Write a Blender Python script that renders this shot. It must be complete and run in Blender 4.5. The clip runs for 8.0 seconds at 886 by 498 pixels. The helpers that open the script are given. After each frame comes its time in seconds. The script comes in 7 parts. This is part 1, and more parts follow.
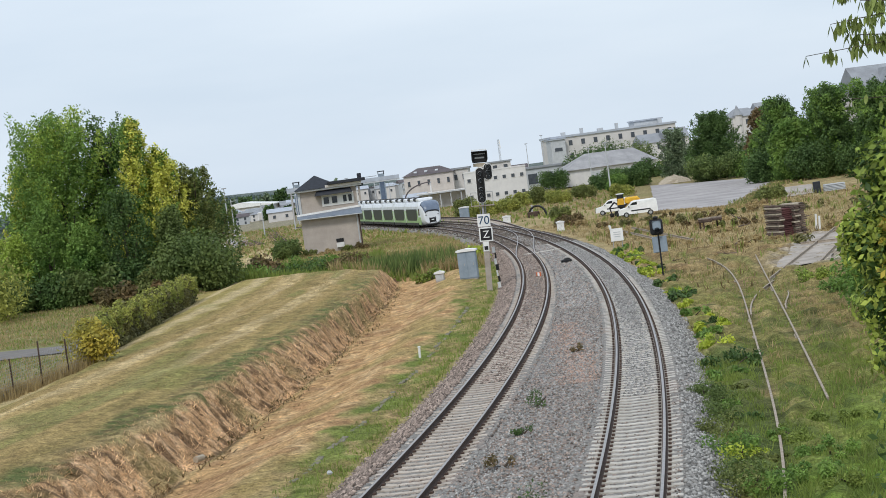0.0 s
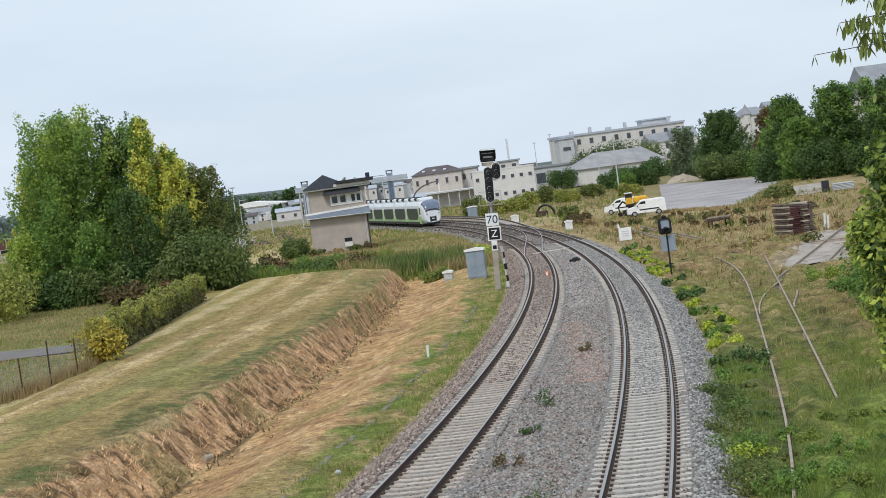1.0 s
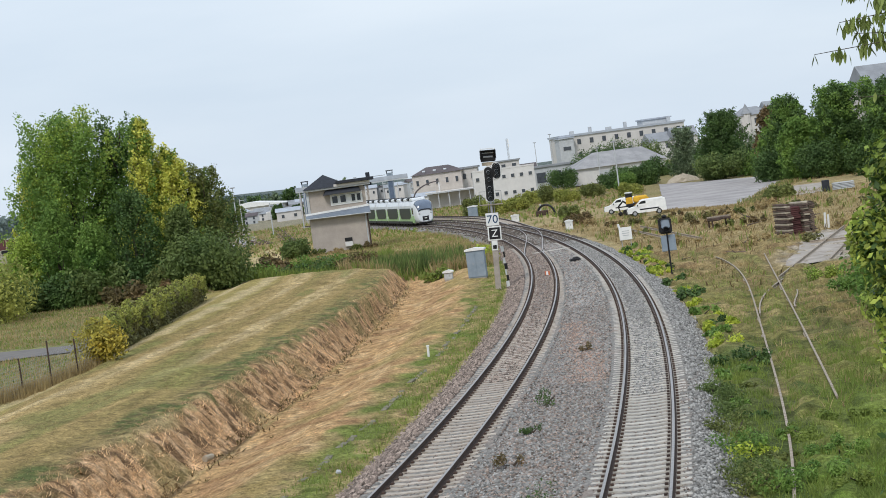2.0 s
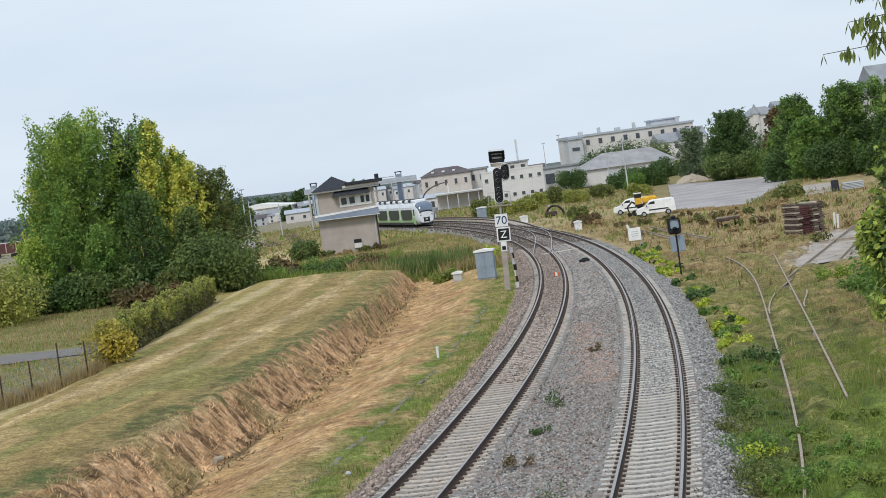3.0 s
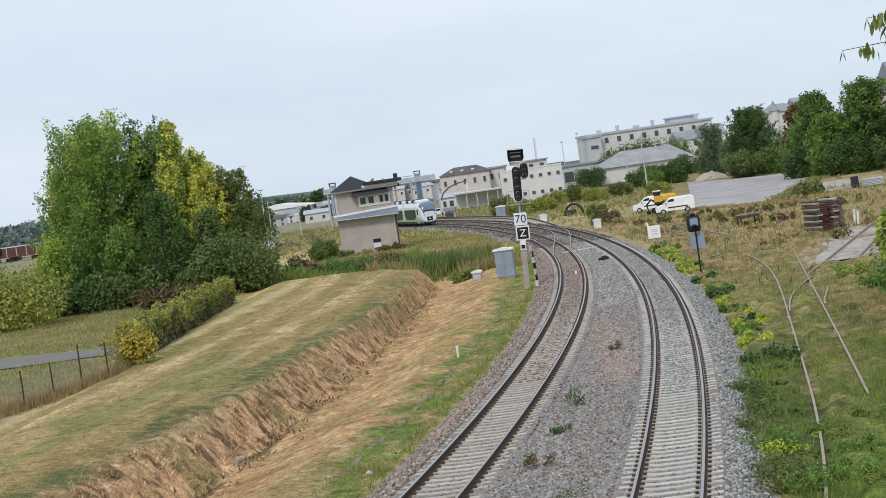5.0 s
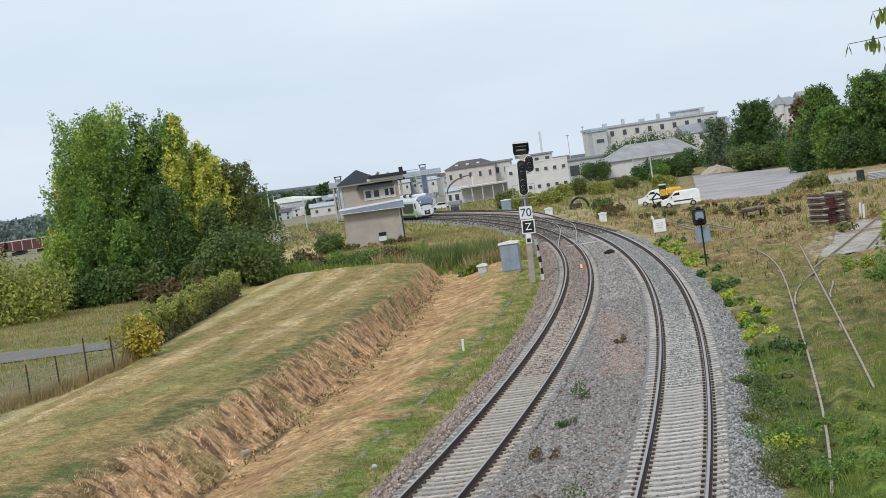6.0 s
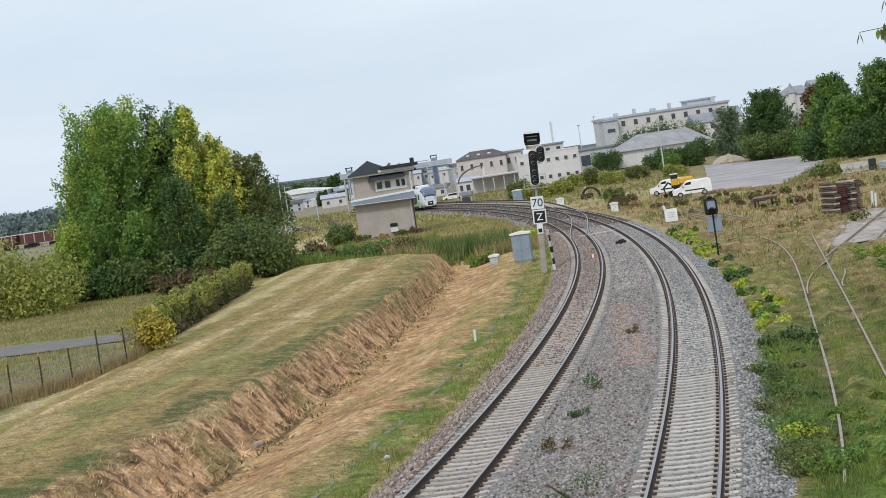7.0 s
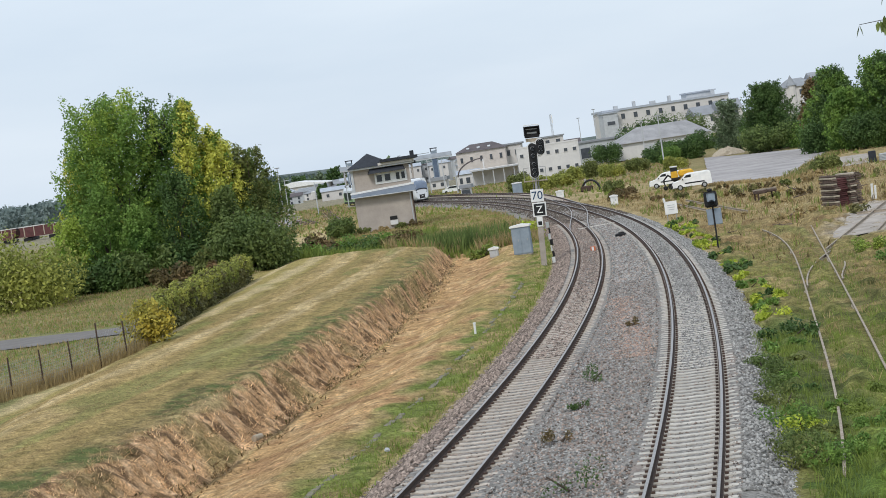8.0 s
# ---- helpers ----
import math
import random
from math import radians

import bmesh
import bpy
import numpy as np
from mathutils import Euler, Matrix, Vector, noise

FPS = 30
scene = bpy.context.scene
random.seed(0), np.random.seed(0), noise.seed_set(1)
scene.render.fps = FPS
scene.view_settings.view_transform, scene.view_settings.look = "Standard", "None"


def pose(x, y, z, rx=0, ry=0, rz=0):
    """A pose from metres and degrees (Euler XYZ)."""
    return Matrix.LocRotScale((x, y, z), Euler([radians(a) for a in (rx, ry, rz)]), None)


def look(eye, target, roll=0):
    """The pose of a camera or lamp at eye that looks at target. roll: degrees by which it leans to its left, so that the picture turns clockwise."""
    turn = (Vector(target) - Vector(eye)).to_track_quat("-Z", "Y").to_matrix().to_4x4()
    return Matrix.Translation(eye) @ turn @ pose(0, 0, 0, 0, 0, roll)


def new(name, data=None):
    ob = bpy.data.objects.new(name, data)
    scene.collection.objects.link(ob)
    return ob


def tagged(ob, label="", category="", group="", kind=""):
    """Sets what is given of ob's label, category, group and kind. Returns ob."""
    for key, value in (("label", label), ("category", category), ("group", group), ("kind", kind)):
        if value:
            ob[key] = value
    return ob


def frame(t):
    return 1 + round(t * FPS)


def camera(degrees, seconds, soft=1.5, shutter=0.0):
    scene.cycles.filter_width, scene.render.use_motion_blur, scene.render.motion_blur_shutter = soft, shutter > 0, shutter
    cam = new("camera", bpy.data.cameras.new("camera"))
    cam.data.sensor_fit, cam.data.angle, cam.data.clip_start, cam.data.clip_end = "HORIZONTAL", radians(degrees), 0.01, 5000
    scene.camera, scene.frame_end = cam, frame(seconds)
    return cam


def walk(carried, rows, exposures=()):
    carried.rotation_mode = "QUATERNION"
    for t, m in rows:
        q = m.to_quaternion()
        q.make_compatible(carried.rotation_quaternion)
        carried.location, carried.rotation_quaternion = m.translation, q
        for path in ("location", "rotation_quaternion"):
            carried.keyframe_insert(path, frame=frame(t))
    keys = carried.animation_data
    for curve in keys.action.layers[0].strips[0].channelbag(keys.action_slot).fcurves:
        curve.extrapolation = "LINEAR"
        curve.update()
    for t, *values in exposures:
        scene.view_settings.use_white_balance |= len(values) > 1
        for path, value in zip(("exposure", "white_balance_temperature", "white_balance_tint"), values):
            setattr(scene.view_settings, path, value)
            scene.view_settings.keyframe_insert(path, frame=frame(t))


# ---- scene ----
# The camera stands on a bridge over the line, and pans a little.
EYE = 7.35
cam = camera(27.54, 8.0, soft=0.9)
TURNS = [
    (0.0, 87.559, 7.593, -0.323),
    (0.5, 87.579, 7.665, -0.128),
    (1.0, 87.571, 7.633, -0.058),
    (1.5, 87.542, 7.648, -0.119),
    (3.0, 87.641, 7.870, 0.231),
    (3.5, 87.642, 8.015, 0.318),
    (4.0, 87.809, 8.113, 0.618),
    (4.5, 87.766, 8.219, 0.752),
    (6.0, 87.520, 8.268, 1.007),
    (6.5, 87.391, 8.338, 1.154),
    (7.0, 87.275, 8.555, 1.363),
    (7.5, 87.142, 8.588, 1.368),
    (8.0, 87.045, 8.599, 1.356),
]
walk(cam, [(t, pose(0, 0, EYE, rx, ry, rz)) for t, rx, ry, rz in TURNS])

# ---- light: a bright overcast sky with a weak, wide sun ----
world = bpy.data.worlds.new("overcast")
scene.world = world
world.use_nodes = True
wn, wl = world.node_tree.nodes, world.node_tree.links
wn.clear()
SUN_UP, SUN_ROUND = radians(48), radians(200)
sky = wn.new("ShaderNodeTexSky")
sky.sky_type, sky.sun_disc, sky.sun_elevation, sky.sun_rotation = "NISHITA", False, SUN_UP, SUN_ROUND
sky.dust_density = 3.0
dim = wn.new("ShaderNodeVectorMath")
dim.operation = "SCALE"
dim.inputs["Scale"].default_value = 0.10
wl.new(sky.outputs[0], dim.inputs[0])
coords = wn.new("ShaderNodeTexCoord")
stretch = wn.new("ShaderNodeMapping")
stretch.inputs["Scale"].default_value = (2.0, 2.0, 9.0)
wl.new(coords.outputs["Generated"], stretch.inputs[0])
cloud = wn.new("ShaderNodeTexNoise")
cloud.inputs["Scale"].default_value, cloud.inputs["Detail"].default_value = 1.6, 5.0
wl.new(stretch.outputs[0], cloud.inputs["Vector"])
tone = wn.new("ShaderNodeValToRGB")
tone.color_ramp.elements[0].position, tone.color_ramp.elements[0].color = 0.30, (0.69, 0.81, 0.95, 1)
tone.color_ramp.elements[1].position, tone.color_ramp.elements[1].color = 0.70, (0.83, 0.93, 1.04, 1)
wl.new(cloud.outputs["Fac"], tone.inputs[0])
cover = wn.new("ShaderNodeMixRGB")
cover.inputs[0].default_value = 0.88
wl.new(dim.outputs[0], cover.inputs[1])
wl.new(tone.outputs[0], cover.inputs[2])
back = wn.new("ShaderNodeBackground")
back.inputs["Strength"].default_value = 1.0
wl.new(cover.outputs[0], back.inputs["Color"])
wout = wn.new("ShaderNodeOutputWorld")
wl.new(back.outputs[0], wout.inputs[0])
sun = new("sun", bpy.data.lights.new("sun", "SUN"))
sun.data.energy, sun.data.angle, sun.data.color = 1.9, radians(14), (1.0, 0.96, 0.9)
SUN_FROM = Vector((math.sin(SUN_ROUND) * math.cos(SUN_UP), math.cos(SUN_ROUND) * math.cos(SUN_UP), math.sin(SUN_UP)))
sun.matrix_world = look(SUN_FROM * 100, (0, 0, 0))
scene.view_settings.exposure = 0.0


# ---- materials ----
def mat(name, c1, c2=None, scale=3.0, rough=0.8, bump=0.0, metal=0.0, island=0.0, each=0.0, fine=0.25, spec=0.3, emit=0.0, alpha=None, through_light=0.0):
    """A painted, grown or mineral surface: two tones mottled at two scales, with bump and a change from piece to piece."""
    m = bpy.data.materials.new(name)
    m.use_nodes = True
    n, l = m.node_tree.nodes, m.node_tree.links
    b = n["Principled BSDF"]
    b.inputs["Roughness"].default_value, b.inputs["Metallic"].default_value = rough, metal
    b.inputs["Specular IOR Level"].default_value = spec
    c2 = c2 or tuple(v * 0.75 for v in c1)
    tex = n.new("ShaderNodeTexCoord")
    big, small = n.new("ShaderNodeTexNoise"), n.new("ShaderNodeTexNoise")
    for t, s in ((big, scale), (small, scale * 9)):
        t.inputs["Scale"].default_value, t.inputs["Detail"].default_value, t.inputs["Roughness"].default_value = s, 4.0, 0.6
        l.new(tex.outputs["Object"], t.inputs["Vector"])
    mixf = n.new("ShaderNodeMix")
    mixf.inputs[0].default_value = fine
    l.new(big.outputs["Fac"], mixf.inputs[2])
    l.new(small.outputs["Fac"], mixf.inputs[3])
    ramp = n.new("ShaderNodeValToRGB")
    ramp.color_ramp.elements[0].position, ramp.color_ramp.elements[1].position = 0.36, 0.64
    ramp.color_ramp.elements[0].color, ramp.color_ramp.elements[1].color = (*c2, 1), (*c1, 1)
    l.new(mixf.outputs[0], ramp.inputs[0])
    colour = ramp.outputs[0]
    if island or each:
        if island:
            src = n.new("ShaderNodeNewGeometry").outputs["Random Per Island"]
        else:
            src = n.new("ShaderNodeObjectInfo").outputs["Random"]
        k = island or each
        span = n.new("ShaderNodeMapRange")
        span.inputs[3].default_value, span.inputs[4].default_value = 1 - k, 1 + k
        l.new(src, span.inputs[0])
        hsv = n.new("ShaderNodeHueSaturation")
        l.new(span.outputs[0], hsv.inputs["Value"])
        l.new(colour, hsv.inputs["Color"])
        colour = hsv.outputs[0]
    l.new(colour, b.inputs["Base Color"])
    if bump:
        bp = n.new("ShaderNodeBump")
        bp.inputs["Strength"].default_value, bp.inputs["Distance"].default_value = bump, 0.05
        l.new(small.outputs["Fac"], bp.inputs["Height"])
        l.new(bp.outputs[0], b.inputs["Normal"])
    if through_light:
        b.inputs["Transmission Weight"].default_value = 0.0
        tr = n.new("ShaderNodeBsdfTranslucent")
        l.new(colour, tr.inputs["Color"])
        ms = n.new("ShaderNodeMixShader")
        ms.inputs[0].default_value = through_light
        out = n["Material Output"]
        l.new(b.outputs[0], ms.inputs[1])
        l.new(tr.outputs[0], ms.inputs[2])
        l.new(ms.outputs[0], out.inputs[0])
    if emit:
        b.inputs["Emission Strength"].default_value = emit
        b.inputs["Emission Color"].default_value = (*c1, 1)
    return m


def leaf(name, c1, c2, island=0.48, light=0.3):
    return mat(name, c1, c2, scale=0.35, rough=0.6, island=island, spec=0.25, through_light=light)


def ground_mat():
    """Soil and grass: the zone colours lie on the mesh, and grain, tufts and bare spots break them up."""
    m = bpy.data.materials.new("grass_and_soil")
    m.use_nodes = True
    n, l = m.node_tree.nodes, m.node_tree.links
    b = n["Principled BSDF"]
    b.inputs["Roughness"].default_value, b.inputs["Specular IOR Level"].default_value = 0.95, 0.1
    zone = n.new("ShaderNodeAttribute")
    zone.attribute_name = "zone"
    geo = n.new("ShaderNodeNewGeometry")
    last = zone.outputs["Color"]
    for s, lo, hi, st in ((0.5, 0.75, 1.22, (1, 1, 1)), (3.0, 0.62, 1.38, (1, 1, 1)), (12.0, 0.6, 1.4, (1, 1, 1))):
        mp = n.new("ShaderNodeMapping")
        mp.inputs["Scale"].default_value = st
        l.new(geo.outputs["Position"], mp.inputs[0])
        t = n.new("ShaderNodeTexNoise")
        t.inputs["Scale"].default_value, t.inputs["Detail"].default_value, t.inputs["Roughness"].default_value = s, 6.0, 0.65
        l.new(mp.outputs[0], t.inputs["Vector"])
        r = n.new("ShaderNodeMapRange")
        r.inputs[1].default_value, r.inputs[2].default_value, r.inputs[3].default_value, r.inputs[4].default_value = 0.3, 0.7, lo, hi
        l.new(t.outputs["Fac"], r.inputs[0])
        mul = n.new("ShaderNodeVectorMath")
        mul.operation = "SCALE"
        l.new(last, mul.inputs[0])
        l.new(r.outputs[0], mul.inputs["Scale"])
        last = mul.outputs[0]
    l.new(last, b.inputs["Base Color"])
    bp = n.new("ShaderNodeBump")
    bp.inputs["Strength"].default_value, bp.inputs["Distance"].default_value = 0.9, 0.12
    l.new(t.outputs["Fac"], bp.inputs["Height"])
    l.new(bp.outputs[0], b.inputs["Normal"])
    return m


def stone_mat(name, c1, c2, c3, size):
    """Loose stones: cells of different grey, with dark gaps between them."""
    m = bpy.data.materials.new(name)
    m.use_nodes = True
    n, l = m.node_tree.nodes, m.node_tree.links
    b = n["Principled BSDF"]
    b.inputs["Roughness"].default_value, b.inputs["Specular IOR Level"].default_value = 0.9, 0.2
    geo = n.new("ShaderNodeNewGeometry")
    cell = n.new("ShaderNodeTexVoronoi")
    cell.inputs["Scale"].default_value = 1 / size
    l.new(geo.outputs["Position"], cell.inputs["Vector"])
    ramp = n.new("ShaderNodeValToRGB")
    e = ramp.color_ramp.elements
    e[0].position, e[0].color, e[1].position, e[1].color = 0.0, (*c2, 1), 1.0, (*c1, 1)
    l.new(cell.outputs["Color"], ramp.inputs[0])
    patch = n.new("ShaderNodeTexNoise")
    patch.inputs["Scale"].default_value, patch.inputs["Detail"].default_value = 0.35, 5.0
    l.new(geo.outputs["Position"], patch.inputs["Vector"])
    pr = n.new("ShaderNodeMapRange")
    pr.inputs[1].default_value, pr.inputs[2].default_value = 0.52, 0.72
    l.new(patch.outputs["Fac"], pr.inputs[0])
    rust = n.new("ShaderNodeMixRGB")
    rust.inputs[2].default_value = (*c3, 1)
    fac = n.new("ShaderNodeMath")
    fac.operation = "MULTIPLY"
    fac.inputs[1].default_value = 0.6
    l.new(pr.outputs[0], fac.inputs[0])
    l.new(fac.outputs[0], rust.inputs[0])
    l.new(ramp.outputs[0], rust.inputs[1])
    l.new(rust.outputs[0], b.inputs["Base Color"])
    bp = n.new("ShaderNodeBump")
    bp.invert = True
    bp.inputs["Strength"].default_value, bp.inputs["Distance"].default_value = 1.0, 0.04
    l.new(cell.outputs["Distance"], bp.inputs["Height"])
    l.new(bp.outputs[0], b.inputs["Normal"])
    return m


M = {}
M["ground"] = ground_mat()
M["ballast"] = stone_mat("ballast", (0.33, 0.315, 0.295), (0.13, 0.125, 0.118), (0.32, 0.24, 0.20), 0.08)
M["stone"] = mat("loose_stone", (0.32, 0.315, 0.305), (0.20, 0.195, 0.187), 4, 0.9, 0.2, island=0.55)
M["dark_stone"] = mat("oily_stone", (0.15, 0.125, 0.105), (0.085, 0.07, 0.06), 4, 0.9, 0.2, island=0.5)
M["brown_stone"] = mat("rusty_stone", (0.31, 0.25, 0.215), (0.18, 0.14, 0.12), 4, 0.9, 0.2, island=0.65)
M["clay_stone"] = mat("clay_stone", (0.42, 0.29, 0.23), (0.28, 0.19, 0.15), 4, 0.9, 0.2, island=0.5)
M["sleeper"] = mat("weathered_concrete", (0.56, 0.53, 0.485), (0.39, 0.36, 0.32), 5, 0.9, 0.3, each=0.12)
M["sleeper_brown"] = mat("rust_stained_concrete", (0.51, 0.455, 0.40), (0.34, 0.29, 0.245), 5, 0.9, 0.3, each=0.15)
M["rail_side"] = mat("rusted_rail", (0.10, 0.065, 0.05), (0.055, 0.04, 0.035), 6, 0.85, 0.2, metal=0.2)
M["rail_top"] = mat("worn_rail_head", (0.46, 0.43, 0.41), (0.33, 0.30, 0.285), 8, 0.42, 0.0, metal=0.75)
M["rust_rail"] = mat("old_rail", (0.42, 0.365, 0.30), (0.24, 0.195, 0.15), 5, 0.85, 0.2)
M["bark"] = mat("bark", (0.12, 0.09, 0.07), (0.06, 0.05, 0.04), 6, 0.95, 0.6)
M["leaf"] = leaf("poplar_leaf", (0.26, 0.385, 0.085), (0.095, 0.19, 0.045), 0.3, 0.4)
M["leaf_lime"] = leaf("yellow_green_leaf", (0.46, 0.54, 0.11), (0.22, 0.34, 0.06), 0.35, 0.42)
M["leaf_yellow"] = leaf("turning_leaf", (0.80, 0.74, 0.17), (0.46, 0.52, 0.10), 0.35, 0.45)
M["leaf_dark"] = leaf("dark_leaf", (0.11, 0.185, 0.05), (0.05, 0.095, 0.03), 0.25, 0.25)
M["leaf_olive"] = leaf("olive_leaf", (0.25, 0.27, 0.085), (0.125, 0.16, 0.05), light=0.4)
M["leaf_autumn"] = leaf("autumn_leaf", (0.62, 0.48, 0.08), (0.25, 0.25, 0.06), 0.5, 0.35)
M["leaf_brown"] = leaf("brown_leaf", (0.22, 0.14, 0.07), (0.12, 0.11, 0.045), light=0.35)
M["leaf_mid"] = leaf("mid_green_leaf", (0.19, 0.245, 0.075), (0.085, 0.135, 0.04), 0.25, 0.35)
M["leaf_far"] = leaf("far_leaf", (0.21, 0.27, 0.15), (0.125, 0.175, 0.10), light=0.35)
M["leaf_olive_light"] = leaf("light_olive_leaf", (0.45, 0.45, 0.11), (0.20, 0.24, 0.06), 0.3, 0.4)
# distance haze painted into the hill leaves as a pale blue-grey
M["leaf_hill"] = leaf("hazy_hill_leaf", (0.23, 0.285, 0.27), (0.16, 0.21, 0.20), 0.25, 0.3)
M["grass_dry"] = leaf("dry_grass", (0.50, 0.39, 0.20), (0.33, 0.25, 0.12), 0.25, 0.4)
M["grass_green"] = leaf("green_grass", (0.27, 0.33, 0.075), (0.16, 0.22, 0.05), 0.25, 0.4)
M["grass_cut"] = leaf("cut_stalks", (0.84, 0.59, 0.34), (0.50, 0.325, 0.18), 0.5, 0.3)
M["weed_yellow"] = leaf("yellow_green_weed", (0.58, 0.62, 0.08), (0.30, 0.40, 0.06), 0.3, 0.4)
M["render"] = mat("beige_render", (0.44, 0.39, 0.35), (0.35, 0.31, 0.28), 0.6, 0.9, 0.1)
M["render_light"] = mat("pale_render", (0.60, 0.55, 0.515), (0.49, 0.45, 0.425), 0.6, 0.9, 0.1)
M["white"] = mat("white_paint", (0.80, 0.80, 0.79), (0.66, 0.67, 0.67), 1.5, 0.5, 0.03)
M["train_white"] = mat("train_white", (0.72, 0.75, 0.78), (0.6, 0.63, 0.67), 0.8, 0.3, 0.0, spec=0.5)
M["train_green"] = mat("train_green", (0.33, 0.50, 0.23), (0.26, 0.41, 0.18), 0.8, 0.35, 0.0, spec=0.5)
M["grey"] = mat("grey_blue_paint", (0.27, 0.32, 0.38), (0.2, 0.25, 0.30), 1.5, 0.6, 0.05)
M["light_grey"] = mat("light_grey", (0.5, 0.52, 0.54), (0.4, 0.42, 0.44), 1.2, 0.6, 0.05)
M["slate"] = mat("slate_roof", (0.03, 0.034, 0.045), (0.02, 0.023, 0.03), 2.5, 0.7, 0.3)
M["black"] = mat("black_paint", (0.018, 0.018, 0.02), (0.012, 0.012, 0.013), 3, 0.5, 0.05)
M["rubber"] = mat("tyre_rubber", (0.025, 0.025, 0.025), (0.015, 0.015, 0.015), 4, 0.85, 0.1)
M["steel"] = mat("galvanised_steel", (0.42, 0.43, 0.44), (0.32, 0.33, 0.34), 3, 0.5, 0.05, metal=0.4)
M["zinc"] = mat("zinc_roof", (0.42, 0.46, 0.52), (0.34, 0.37, 0.42), 0.6, 0.55, 0.05)
M["dark_zinc"] = mat("weathered_zinc", (0.20, 0.235, 0.29), (0.14, 0.17, 0.21), 0.8, 0.6, 0.05)
M["yellow"] = mat("machine_yellow", (0.72, 0.42, 0.03), (0.55, 0.3, 0.03), 1.5, 0.5, 0.05)
M["wood"] = mat("weathered_timber", (0.16, 0.115, 0.095), (0.07, 0.05, 0.042), 4, 0.9, 0.4, each=0.3)
M["pale_wood"] = mat("pale_timber", (0.46, 0.40, 0.32), (0.3, 0.26, 0.2), 4, 0.9, 0.3)
M["lot"] = mat("worn_asphalt_lot", (0.42, 0.395, 0.39), (0.25, 0.235, 0.235), 0.16, 0.95, 0.2, fine=0.35)
# the blue-grey base colour stands in for the sky reflected in the glass
M["sky_glass"] = mat("sky_tinted_glass", (0.13, 0.17, 0.24), (0.09, 0.12, 0.18), 1.0, 0.06, 0.0, spec=0.9)
M["concrete"] = mat("concrete", (0.44, 0.395, 0.355), (0.27, 0.24, 0.21), 0.8, 0.95, 0.3)
M["old_concrete"] = mat("mossy_concrete", (0.25, 0.225, 0.17), (0.14, 0.135, 0.09), 3, 0.95, 0.3)
M["path"] = mat("grey_asphalt_path", (0.20, 0.185, 0.175), (0.15, 0.14, 0.135), 0.8, 0.95, 0.1)
M["brick_red"] = mat("wagon_red", (0.13, 0.05, 0.05), (0.08, 0.035, 0.035), 1.2, 0.8, 0.1)
# walls made paler: distance haze is put into this colour
M["hazy_wall"] = mat("hazy_wall", (0.61, 0.59, 0.57), (0.52, 0.50, 0.485), 0.2, 0.9, 0.0)
M["far_white"] = mat("far_white", (0.68, 0.665, 0.65), (0.56, 0.55, 0.545), 0.2, 0.9, 0.0)
M["far_roof"] = mat("far_roof", (0.30, 0.32, 0.35), (0.22, 0.23, 0.25), 0.4, 0.8, 0.0)
M["far_roof_red"] = mat("far_tile_roof", (0.13, 0.11, 0.115), (0.085, 0.075, 0.08), 0.6, 0.85, 0.0)
M["shed_roof"] = mat("fibre_cement", (0.36, 0.36, 0.37), (0.24, 0.24, 0.25), 0.3, 0.9, 0.1)


def glass_mat():
    m = mat("window_glass", (0.03, 0.035, 0.04), (0.02, 0.024, 0.028), 1.0, 0.08, 0.0, spec=0.6)
    return m


M["glass"] = glass_mat()
M["tinted"] = mat("tinted_train_glass", (0.035, 0.045, 0.04), (0.02, 0.028, 0.026), 0.6, 0.35, 0.0, spec=0.15)
# lighter than the near glass, with distance haze in the colour
M["hazy_glass"] = mat("hazy_window_glass", (0.075, 0.085, 0.10), (0.05, 0.058, 0.07), 1.0, 0.25, 0.0, spec=0.5)
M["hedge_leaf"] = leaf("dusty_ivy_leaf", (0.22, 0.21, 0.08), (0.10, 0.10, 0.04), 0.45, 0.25)


